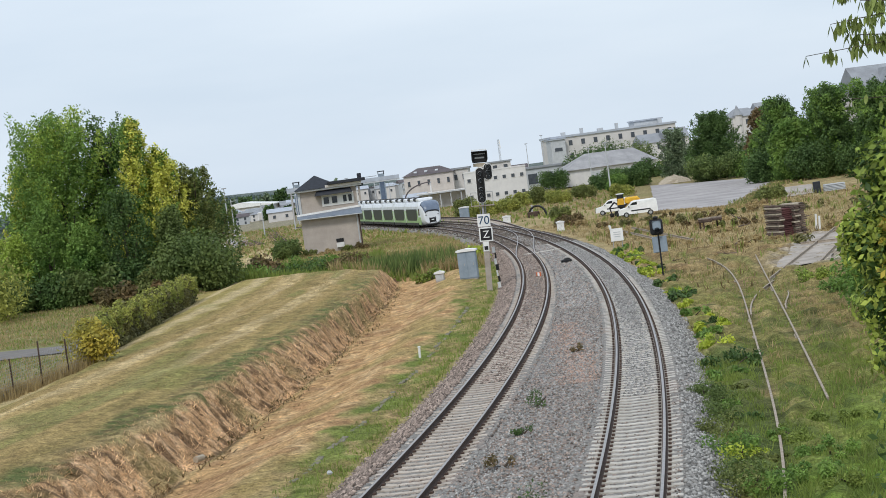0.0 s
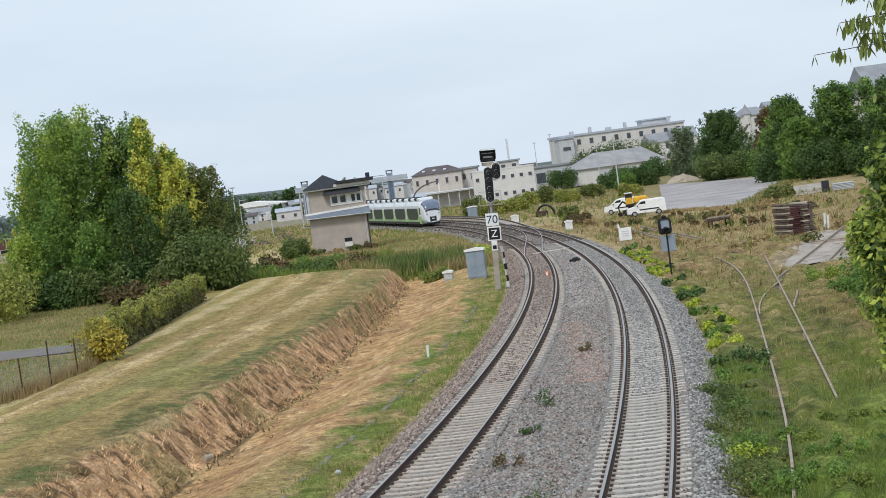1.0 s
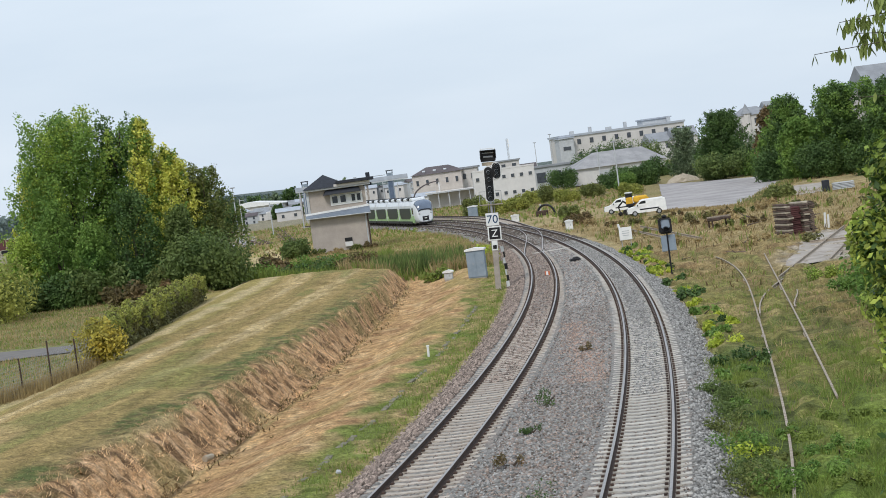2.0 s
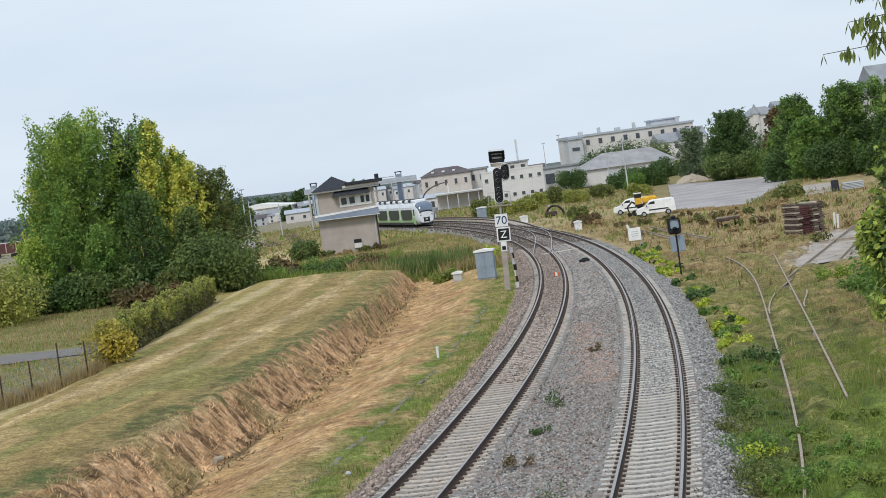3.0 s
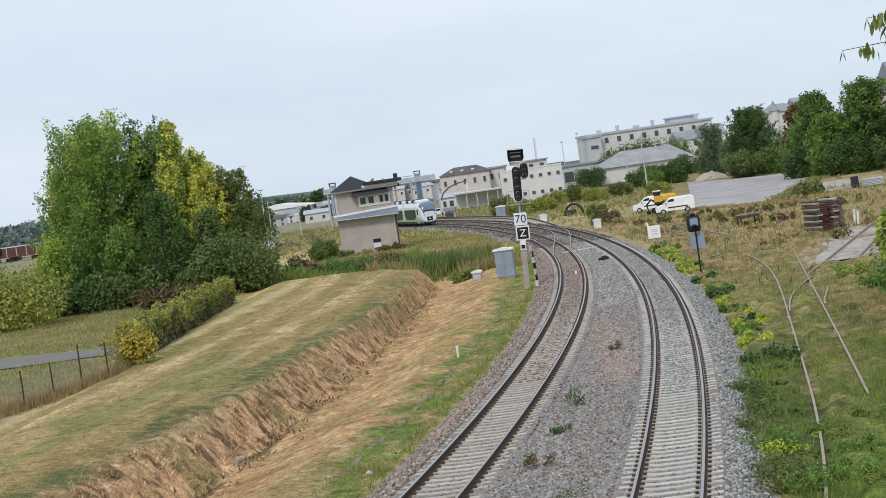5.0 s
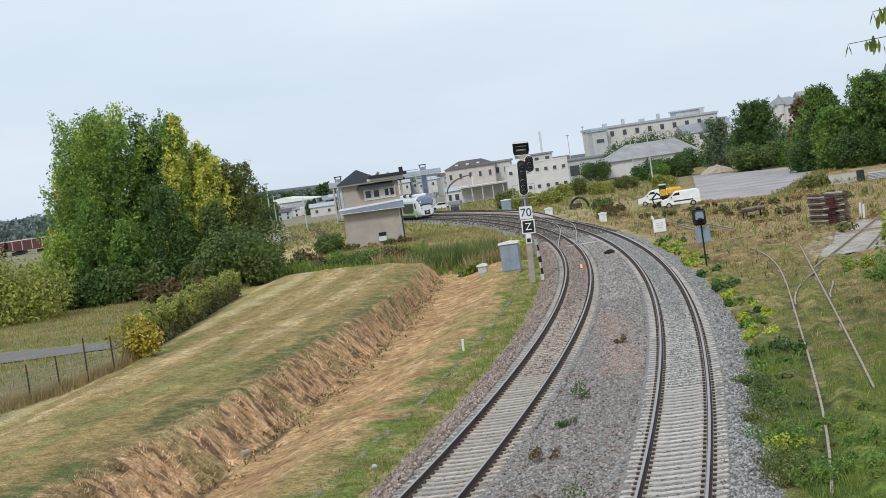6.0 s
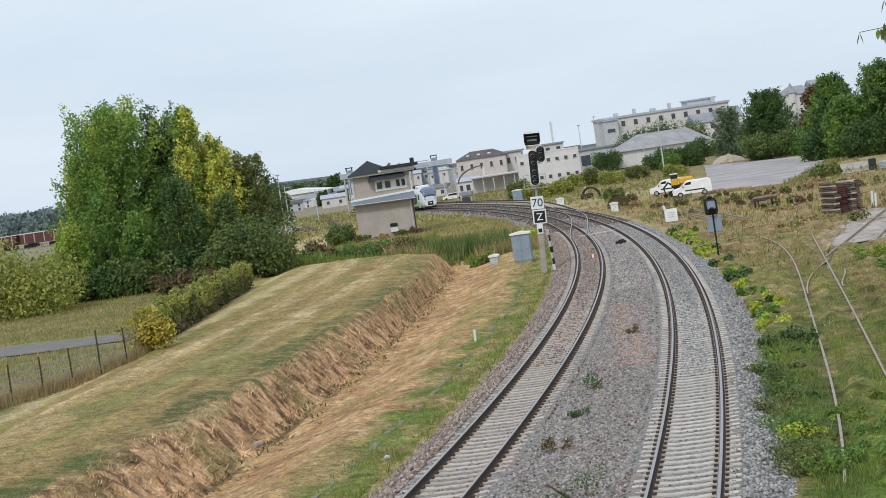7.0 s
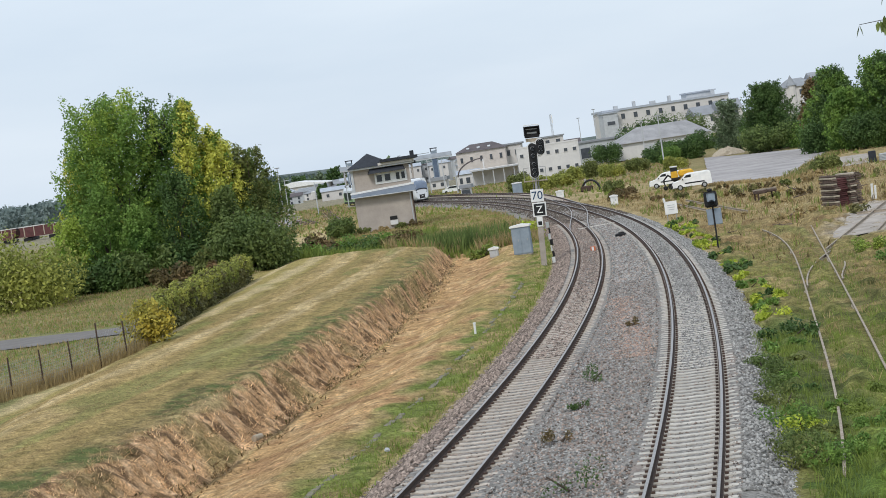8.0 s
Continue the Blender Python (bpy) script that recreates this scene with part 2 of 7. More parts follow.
# ---- mesh helpers ----
class Mesh:
    """Collects corners and faces of one part."""

    def __init__(self):
        self.v, self.f, self.m = [], [], []

    def add(self, verts, faces, slot=0):
        k = len(self.v)
        self.v += [tuple(p) for p in verts]
        self.f += [tuple(i + k for i in q) for q in faces]
        self.m += [slot] * len(faces)
        return self

    def box(self, x, y, z, sx, sy, sz, rz=0.0, c=0.0, slot=0, rx=0.0, ry=0.0):
        """A box about its middle, with edges chamfered by c."""
        a, b, d = sx / 2, sy / 2, sz / 2
        t = pose(x, y, z, rx, ry, rz)
        if c <= 0:
            vs = [(i * a, j * b, k * d) for k in (-1, 1) for i, j in ((-1, -1), (1, -1), (1, 1), (-1, 1))]
            fs = [(3, 2, 1, 0), (4, 5, 6, 7), (0, 1, 5, 4), (1, 2, 6, 5), (2, 3, 7, 6), (3, 0, 4, 7)]
        else:
            ring = lambda p, q: [(-p + c, -q), (p - c, -q), (p, -q + c), (p, q - c), (p - c, q), (-p + c, q), (-p, q - c), (-p, -q + c)]
            vs = []
            for zz, p, q in ((-d, a - c, b - c), (-d + c, a, b), (d - c, a, b), (d, a - c, b - c)):
                vs += [(u, w, zz) for u, w in ring(p, q)]
            fs = [tuple(range(7, -1, -1)), tuple(range(24, 32))]
            for r in range(3):
                fs += [(r * 8 + i, r * 8 + (i + 1) % 8, r * 8 + 8 + (i + 1) % 8, r * 8 + 8 + i) for i in range(8)]
        return self.add([t @ Vector(p) for p in vs], fs, slot)

    def tube(self, pts, radii, n=8, slot=0, caps=True):
        """A round bar along points, with a radius for each."""
        pts = [Vector(p) for p in pts]
        if not hasattr(radii, "__len__"):
            radii = [radii] * len(pts)
        vs, fs = [], []
        for i, p in enumerate(pts):
            d = (pts[min(i + 1, len(pts) - 1)] - pts[max(i - 1, 0)]).normalized()
            u = d.cross(Vector((0, 0, 1)) if abs(d.z) < 0.9 else Vector((1, 0, 0))).normalized()
            w = d.cross(u)
            vs += [p + radii[i] * (math.cos(2 * math.pi * k / n) * u + math.sin(2 * math.pi * k / n) * w) for k in range(n)]
        for i in range(len(pts) - 1):
            fs += [(i * n + k, i * n + (k + 1) % n, i * n + n + (k + 1) % n, i * n + n + k) for k in range(n)]
        if caps:
            fs += [tuple(range(n - 1, -1, -1)), tuple(range((len(pts) - 1) * n, len(pts) * n))]
        return self.add(vs, fs, slot)

    def prism(self, outline, a, b, t=None, slot=0):
        """An outline in x and z, from y = a to y = b."""
        n = len(outline)
        vs = [(x, a, z) for x, z in outline] + [(x, b, z) for x, z in outline]
        fs = [tuple(range(n)), tuple(range(2 * n - 1, n - 1, -1))] + [(i, i + n, (i + 1) % n + n, (i + 1) % n) for i in range(n)]
        if t is not None:
            vs = [t @ Vector(p) for p in vs]
        return self.add(vs, fs, slot)


def link(name, mesh_data, material, parent=None, label="", smooth=False):
    ob = new(name, mesh_data)
    for mm in material if isinstance(material, (list, tuple)) else [material]:
        if mm.name not in mesh_data.materials:
            mesh_data.materials.append(mm)
    if smooth:
        mesh_data.polygons.foreach_set("use_smooth", [True] * len(mesh_data.polygons))
    if parent is not None:
        ob.parent = parent
    if label:
        ob["label"] = label
    return ob


def part(name, mesh, material, parent=None, label="", smooth=False):
    """Links a Mesh as one object, under a thing or a part."""
    me = bpy.data.meshes.new(name)
    me.from_pydata(mesh.v, [], mesh.f)
    me.update()
    ob = link(name, me, material, parent, label, smooth)
    if any(mesh.m):
        me.polygons.foreach_set("material_index", mesh.m)
    return ob


def thing(name, m, label, category, group="", kind=""):
    ob = new(name)
    ob.empty_display_size = 0.3
    ob.matrix_basis = m
    return tagged(ob, label, category, group, kind)


def sheet(name, verts, faces, material, smooth=True):
    me = bpy.data.meshes.new(name)
    me.from_pydata([tuple(p) for p in verts], [], [tuple(f) for f in faces])
    me.update()
    return link(name, me, material, smooth=smooth)


def fast_mesh(name, verts, faces_n, k):
    """A mesh of many faces with k corners each, from arrays."""
    me = bpy.data.meshes.new(name)
    nv, nf = len(verts), faces_n
    me.vertices.add(nv)
    me.vertices.foreach_set("co", np.asarray(verts, dtype=np.float32).ravel())
    me.loops.add(nf * k)
    me.loops.foreach_set("vertex_index", np.arange(nf * k, dtype=np.int32))
    me.polygons.add(nf)
    me.polygons.foreach_set("loop_start", np.arange(0, nf * k, k, dtype=np.int32))
    me.polygons.foreach_set("loop_total", np.full(nf, k, dtype=np.int32))
    me.update(calc_edges=True)
    return me


# ---- the plan of the line: the middles of the two main tracks ----
def track_left(y):
    s = np.asarray(y, float) / 100
    return 0.1881 * s**3 - 8.0142 * s**2 + 22.622 * s - 10.118


def track_right(y):
    s = np.asarray(y, float) / 100
    return 0.2311 * s**3 - 7.4538 * s**2 + 19.776 * s - 3.3055


def crossover(y):
    s = np.clip((np.asarray(y, float) - 138) / 68, 0, 1)
    s = s * s * (3 - 2 * s)
    return track_left(y) * (1 - s) + track_right(y) * s


def siding_left(y):
    """The old siding's left rail, which turns away at its far end."""
    return np.polyval([-0.0579, -0.1124, -0.0585, 2.9490, 13.0240], (np.clip(y, 36, 117) - 80) / 20)


def siding_right(y):
    return np.polyval([0.0057, -0.0140, 2.9273, 14.5579], (np.clip(y, 36, 117) - 80) / 20)


def siding(y):
    return siding_left(y) + 0.75


def smooth01(a):
    a = np.clip(a, 0, 1)
    return a * a * (3 - 2 * a)


def wavy(x, y, f, seed=0.0):
    """Cheap smooth noise, about -1 to 1."""
    return (np.sin(x * f * 1.3 + 1.7 * np.sin(y * f * 0.9 + seed) + seed) + np.sin(y * f * 1.1 + 2.1 * np.sin(x * f * 0.7 + seed * 2)) + np.sin((x + y) * f * 2.3 + seed * 3) * 0.6) / 2.6


def grain(x, y, seed=0):
    """Smooth lattice noise from 0 to 1."""
    xi, yi = np.floor(x).astype(np.int64), np.floor(y).astype(np.int64)
    fx, fy = smooth01(x - xi), smooth01(y - yi)

    def corner(a, b):
        h = (a * 374761393 + b * 668265263 + seed * 974711) & 0x7FFFFFFF
        h = ((h ^ (h >> 13)) * 1274126177) & 0x7FFFFFFF
        return ((h ^ (h >> 16)) & 0xFFFF) / 65535.0

    return (corner(xi, yi) * (1 - fx) + corner(xi + 1, yi) * fx) * (1 - fy) + (corner(xi, yi + 1) * (1 - fx) + corner(xi + 1, yi + 1) * fx) * fy


FENCE_X = -19.0


def seam_at(y):
    """Foot of the cut bank, in metres beside the left track."""
    return np.clip(-9.2 - 0.02 * (np.asarray(y, float) - 60), -10.2, -8.8)


def ground_z(x, y, rough=0.05):
    x, y = np.asarray(x, float), np.asarray(y, float)
    u = x - track_left(np.clip(y, 0, 330))
    seam = seam_at(y)
    crest = -11.3 + 0.25 * np.sin(y * 0.13)
    z = np.full(x.shape, -0.55)
    z = np.where(u < -4, -0.55 + 0.12 * smooth01(1 - np.abs(u + 5.2) / 1.4) - 0.6 * smooth01((-5.4 - u) / 3.4), z)
    rise = smooth01((seam - u) / (seam - crest))
    top = 0.45 + 0.25 * smooth01((crest - u) / 3) - 0.45 * smooth01((-16 - x) / 3)
    bank = np.where(u < seam, -1.15 + rise * (top + 1.15), z)
    end = 139 + 0.9 * np.clip(-5 - x, 0, 14)
    fade = smooth01((y - end) / 9)
    z = bank * (1 - fade) + (-0.6) * fade
    z = np.where((y > 330) | (y < 20), -0.5 - 0.0 * y, z)
    # the town's hill, and the distance
    z = z + 8 * smooth01((x - 25) / 90) * smooth01((y - 300) / 230) * (1 - smooth01((y - 700) / 250))
    z = z + 1.8 * smooth01((-x - 85) / 25) * smooth01((y - 420) / 40)
    z = z + 4 * smooth01((y - 900) / 700) * smooth01((40 - x) / 160) + 10 * smooth01((-x - 120) / 200) * smooth01((y - 560) / 300)
    z = z + rough * wavy(x, y, 0.8) * smooth01((np.abs(u + 1) - 4) / 3)
    return z


def steps(*spans):
    out = []
    for a, b, s in spans:
        out += list(np.arange(a, b, s))
    return np.array(out + [spans[-1][1]])


def zone_colours(x, y):
    """Which plants or soil cover each spot of the ground."""
    u = x - track_left(np.clip(y, 0, 330))
    w = x - track_right(np.clip(y, 0, 330))
    dry, green, brown = np.array([0.34, 0.275, 0.105]), np.array([0.18, 0.19, 0.065]), np.array([0.46, 0.30, 0.155])
    straw, rough, soil = np.array([0.52, 0.415, 0.235]), np.array([0.25, 0.21, 0.095]), np.array([0.26, 0.17, 0.10])
    c = np.ones(x.shape + (1,)) * rough
    mix = lambda c, k, f: c * (1 - f[..., None]) + k * f[..., None]
    n1, n2 = wavy(x, y, 0.45, 1.0), wavy(x, y, 1.6, 4.0)
    # mown bank, with rows of straw along it
    left = smooth01((-2.2 - u) / 0.6)
    c = mix(c, dry, left)
    rows = 0.5 + 0.5 * np.sin(u * 2.3 + 0.7 * n1 + 0.3 * n2)
    c = mix(c, straw, left * smooth01((rows - 0.4) * 2.6) * 0.85)
    c = mix(c, green * 1.35, left * smooth01((n1 - 0.15) * 1.8) * 0.4)
    # green by the ballast, brown cuttings between it and the foot of the bank
    seam = seam_at(y)
    inb = smooth01((-3.3 - u + 0.5 * n2) / 0.9) * smooth01((u + 11.0 - 0.4 * n2) / 0.9) * smooth01((147 - y) / 8)
    c = mix(c, brown, inb)
    c = mix(c, np.array([0.53, 0.365, 0.20]), inb * smooth01((u - seam - 0.1) / 1.2) * (0.72 + 0.28 * n1))
    c = mix(c, np.array([0.33, 0.215, 0.11]), inb * smooth01((u - seam - 0.3) / 0.8) * smooth01(wavy(x, y, 0.8, 5.0) * 1.7 - 0.1) * 0.75)
    # soil and debris along the ditch foot, the ditch's shading in their colour
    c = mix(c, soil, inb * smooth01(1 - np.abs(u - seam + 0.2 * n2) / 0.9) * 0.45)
    c = mix(c, soil * 1.25, inb * smooth01(wavy(x, y, 1.1, 9.0) * 1.5 - 0.2) * 0.6)
    c = mix(c, green * 1.1, smooth01(1 - np.abs(u + 12.1 + 0.6 * n2) / 1.7) * smooth01((n1 + 0.6) * 1.4) * 0.55 * smooth01((140 - y) / 8))
    c = mix(c, np.array([0.27, 0.235, 0.095]), smooth01((u + 3.7 + 0.6 * n2) / 0.8) * left * 0.8)
    # meadow past the fence
    past = smooth01((FENCE_X - 0.3 - x) / 1.0) * smooth01((170 - y) / 20)
    c = mix(c, np.array([0.22, 0.22, 0.095]), past)
    c = mix(c, straw * 0.8, past * smooth01((n1 + 0.1) * 1.4) * 0.5)
    # the wild side: green near the bridge, dry grass and scrub further on
    right = smooth01((w - 2.0) / 0.5)
    near = smooth01((92 - y + 9 * n1) / 30)
    c = mix(c, np.array([0.36, 0.28, 0.145]), right)
    c = mix(c, np.array([0.22, 0.16, 0.085]), right * smooth01(wavy(x, y, 0.9, 7.0) * 1.6 - 0.3) * 0.6)
    c = mix(c, np.array([0.16, 0.19, 0.045]), right * near * 0.8)
    c = mix(c, np.array([0.46, 0.365, 0.21]), right * (1 - near) * smooth01((n1 - 0.0) * 1.6) * 0.6)
    c = mix(c, green, right * (1 - near) * smooth01((n2 - 0.25) * 2.0) * 0.5)
    far = smooth01((y - 240) / 80)
    c = mix(c, np.array([0.22, 0.19, 0.09]), far * 0.8)
    c = mix(c, green, far * smooth01(wavy(x, y, 0.07, 2.0) * 1.5) * 0.6)
    # haze in the colour: blue-grey on the hills, pale grey before them
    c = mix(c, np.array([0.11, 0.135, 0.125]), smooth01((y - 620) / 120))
    c = mix(c, np.array([0.27, 0.25, 0.20]), smooth01((y - 400) / 60) * smooth01((640 - y) / 60) * smooth01((20 - x) / 20) * 0.7)
    c = mix(c, np.array([0.20, 0.20, 0.075]), smooth01((u + 22) / 6) * smooth01((-3 - u) / 2) * smooth01((y - 150) / 8) * smooth01((270 - y) / 40) * smooth01((n1 + 0.5) * 1.5) * 0.75)
    slab = smooth01(1.6 - np.abs(x - 19.4 - 0.25 * (y - 100.7) + 0.5 * n2) / 1.6) * smooth01((y - 96) / 4) * smooth01((132 - y) / 4)
    c = mix(c, np.array([0.42, 0.37, 0.31]), slab * 0.7)
    return c


def build_ground():
    xs = steps((-2600, -300, 230), (-300, -60, 20), (-60, -26, 2), (-26, 24, 0.4), (24, 60, 2), (60, 300, 16), (300, 2600, 230))
    ys = steps((-120, 28, 12), (28, 160, 0.5), (160, 260, 2.5), (260, 700, 15), (700, 4200, 125))
    gx, gy = np.meshgrid(xs, ys)
    gz = ground_z(gx, gy)
    # the mown bank's own turf lies over this stretch
    gu = gx - track_left(np.clip(gy, 0, 330))
    gw = gx - track_right(np.clip(gy, 0, 330))
    gz = gz - 0.14 * smooth01((gw - 2.9) / 0.5) * smooth01((19.5 - gw) / 0.8) * smooth01((gy - 36.5) / 1.5) * smooth01((128 - gy) / 1.5)
    gz = gz - 0.14 * smooth01((gu + 19.6) / 0.8) * smooth01((-3.1 - gu) / 0.6) * smooth01((gy - 40) / 1.5) * smooth01((147 - gy) / 1.5)
    nx, ny = len(xs), len(ys)
    verts = np.stack([gx, gy, gz], -1).reshape(-1, 3)
    i = (np.arange(ny - 1)[:, None] * nx + np.arange(nx - 1)[None]).ravel()
    faces = np.stack([i, i + 1, i + nx + 1, i + nx], -1)
    ob = sheet("ground", verts, faces, M["ground"])
    col = zone_colours(gx, gy).reshape(-1, 3)
    att = ob.data.attributes.new("zone", "FLOAT_COLOR", "POINT")
    att.data.foreach_set("color", np.concatenate([col, np.ones((len(col), 1))], 1).astype(np.float32).ravel())
    tagged(ob, "mown grass banks, brown cuttings and rough dry grass", "ground", kind="structure")


build_ground()


def build_turf():
    """The mown bank: cut straw on its top, tumbled stalks on the ditch side, a trodden strip and a green verge, as fine relief."""
    us, ys = np.concatenate([np.arange(-20.2, -12, 0.13), np.arange(-12, -8.6, 0.065), np.arange(-8.6, -2.6, 0.12)]), np.arange(38, 149.5, 0.11)
    uu, yy = np.meshgrid(us, ys)
    xx = track_left(yy) + uu
    seam, crest = seam_at(yy), -11.3 + 0.25 * np.sin(yy * 0.13)
    n1, n2 = wavy(xx, yy, 0.45, 1.0), wavy(xx, yy, 1.6, 4.0)
    face = smooth01((seam + 0.15 - uu) / 0.4) * smooth01((uu - crest - 0.5 + 1.3 * grain(uu / 0.6, yy / 0.9, 22)) / 0.5)
    strip = smooth01((uu - seam) / 0.3) * smooth01((-5.6 - uu + 1.6 * grain(uu / 0.8, yy / 1.7, 20) + 1.0 * grain(uu / 2.0, yy / 6.0, 21)) / 0.9)
    verge = smooth01((uu - seam) / 0.3) * (1 - strip)
    top = np.clip(1 - face - strip - verge, 0, 1)
    # tumbled bundles lie askew down the slope
    p, q = uu * 0.8 + yy * 0.5, yy * 0.85 - uu * 0.35
    lump = 0.4 * grain(p / 0.55, q / 0.4, 1) + 0.6 * grain(p / 0.24, q / 0.2, 2)
    lump = smooth01((lump - 0.2) / 0.6)
    rake = grain(uu / 0.4, yy / 7.0, 3) * 0.5 + grain(uu / 0.22, yy / 1.2, 4) * 0.5
    clod = grain(xx / 0.8, yy / 0.5, 5) * 0.55 + grain(xx / 0.22, yy / 0.2, 6) * 0.45
    z = ground_z(xx, yy) + 0.22 * face * (lump - 0.45) * smooth01((uu - crest + 0.3) / 1.2) + 0.12 * top * rake + 0.11 * strip * clod + 0.13 * verge * clod
    rim = np.minimum(np.minimum(uu + 20.2, -2.6 - uu), np.minimum(yy - 38, 149.5 - yy))
    z -= 0.08 * (1 - smooth01(rim / 0.6))
    c = zone_colours(xx, yy)
    mix = lambda c, k, f: c * (1 - f[..., None]) + np.array(k) * f[..., None]
    rows = 0.65 * grain(uu / 1.1 + 0.15 * n1, yy / 45.0, 7) + 0.35 * grain(uu / 0.6, yy / 16.0, 28)
    c = mix(c, (0.39, 0.285, 0.125), top)
    c = mix(c, (0.55, 0.43, 0.24), top * smooth01((rows - 0.42) * 3.5) * (0.35 + 0.65 * rake))
    c = mix(c, (0.225, 0.19, 0.07), top * smooth01((0.42 - rows) * 4) * 0.6)
    c = mix(c, (0.22, 0.23, 0.075), top * smooth01((grain(uu / 1.2, yy / 9.0, 8) - 0.66) * 5) * 0.7)
    c = mix(c, (0.22, 0.175, 0.07), top * smooth01((grain(uu / 0.28, yy / 3.0, 9) - 0.5) * 3) * 0.5)
    c = mix(c, (0.52, 0.325, 0.175), face)
    c = mix(c, (0.68, 0.46, 0.275), face * smooth01((grain(p / 0.26, q / 0.2, 11) - 0.5) * 3.5) * 0.85)
    # dark specks: debris, and painted shade for the gaps between clumps
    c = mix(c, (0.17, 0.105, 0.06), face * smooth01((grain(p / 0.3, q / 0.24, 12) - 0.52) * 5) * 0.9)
    c = mix(c, (0.24, 0.205, 0.085), face * smooth01((grain(uu / 1.5, yy / 4.0, 13) - 0.62) * 5) * 0.6)
    # a green and straggling crest that reaches down the slope
    edge = smooth01((uu - crest + 1.4 + 1.2 * (grain(uu / 0.8, yy / 2.0, 26) - 0.5)) / 0.7) * smooth01((crest + 0.45 - uu + 1.1 * (grain(uu / 0.4, yy / 0.8, 27) - 0.5)) / 0.6)
    c = mix(c, (0.31, 0.235, 0.11), edge * 0.6)
    c = mix(c, (0.115, 0.15, 0.05), edge * smooth01((grain(uu / 2.5, yy / 6.0, 10) - 0.3) * 4) * smooth01((clod - 0.2) * 2.2) * 0.92)
    c = mix(c, (0.15, 0.12, 0.06), edge * smooth01((grain(uu / 0.25, yy / 0.4, 23) - 0.55) * 4) * 0.7)
    c = mix(c, (0.50, 0.325, 0.16), strip)
    c = mix(c, (0.60, 0.425, 0.235), strip * smooth01((grain(uu / 0.6, yy / 1.0, 14) - 0.45) * 3) * 0.7)
    c = mix(c, (0.37, 0.215, 0.11), strip * smooth01((grain(xx / 0.8, yy / 1.3, 15) - 0.55) * 4) * 0.7)
    c = mix(c, (0.27, 0.155, 0.075), strip * smooth01((grain(xx / 0.3, yy / 0.4, 24) - 0.62) * 5) * 0.6)
    c = mix(c, (0.29, 0.25, 0.09), strip * smooth01((grain(uu / 1.6, yy / 5.0, 16) - 0.6 + 0.06 * (uu + 7)) * 3) * 0.6)
    c = mix(c, (0.27, 0.23, 0.09), verge)
    c = mix(c, (0.16, 0.205, 0.05), verge * smooth01((grain(uu / 0.9, yy / 2.4, 17) - 0.42) * 3.5) * 0.9)
    c = mix(c, (0.40, 0.29, 0.15), verge * smooth01((grain(xx / 0.5, yy / 1.0, 18) - 0.55) * 4) * 0.7)
    c = c * (0.80 + 0.40 * grain(uu / 0.17, yy / 0.24, 25))[..., None]
    # broken line of dark litter, with the crease's shade in its tone
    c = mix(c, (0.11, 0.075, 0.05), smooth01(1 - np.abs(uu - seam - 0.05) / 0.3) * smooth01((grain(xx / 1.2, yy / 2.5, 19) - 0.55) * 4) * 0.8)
    ny, nx = uu.shape
    i = (np.arange(ny - 1)[:, None] * nx + np.arange(nx - 1)[None]).ravel()
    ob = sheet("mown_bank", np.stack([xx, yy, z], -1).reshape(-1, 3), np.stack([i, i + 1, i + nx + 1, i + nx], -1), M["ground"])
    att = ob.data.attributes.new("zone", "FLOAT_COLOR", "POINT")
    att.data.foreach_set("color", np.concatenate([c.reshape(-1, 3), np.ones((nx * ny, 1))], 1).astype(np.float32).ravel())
    tagged(ob, "mown bank with raked straw and a ditch of brown cut stalks", "ground", kind="structure")


build_turf()


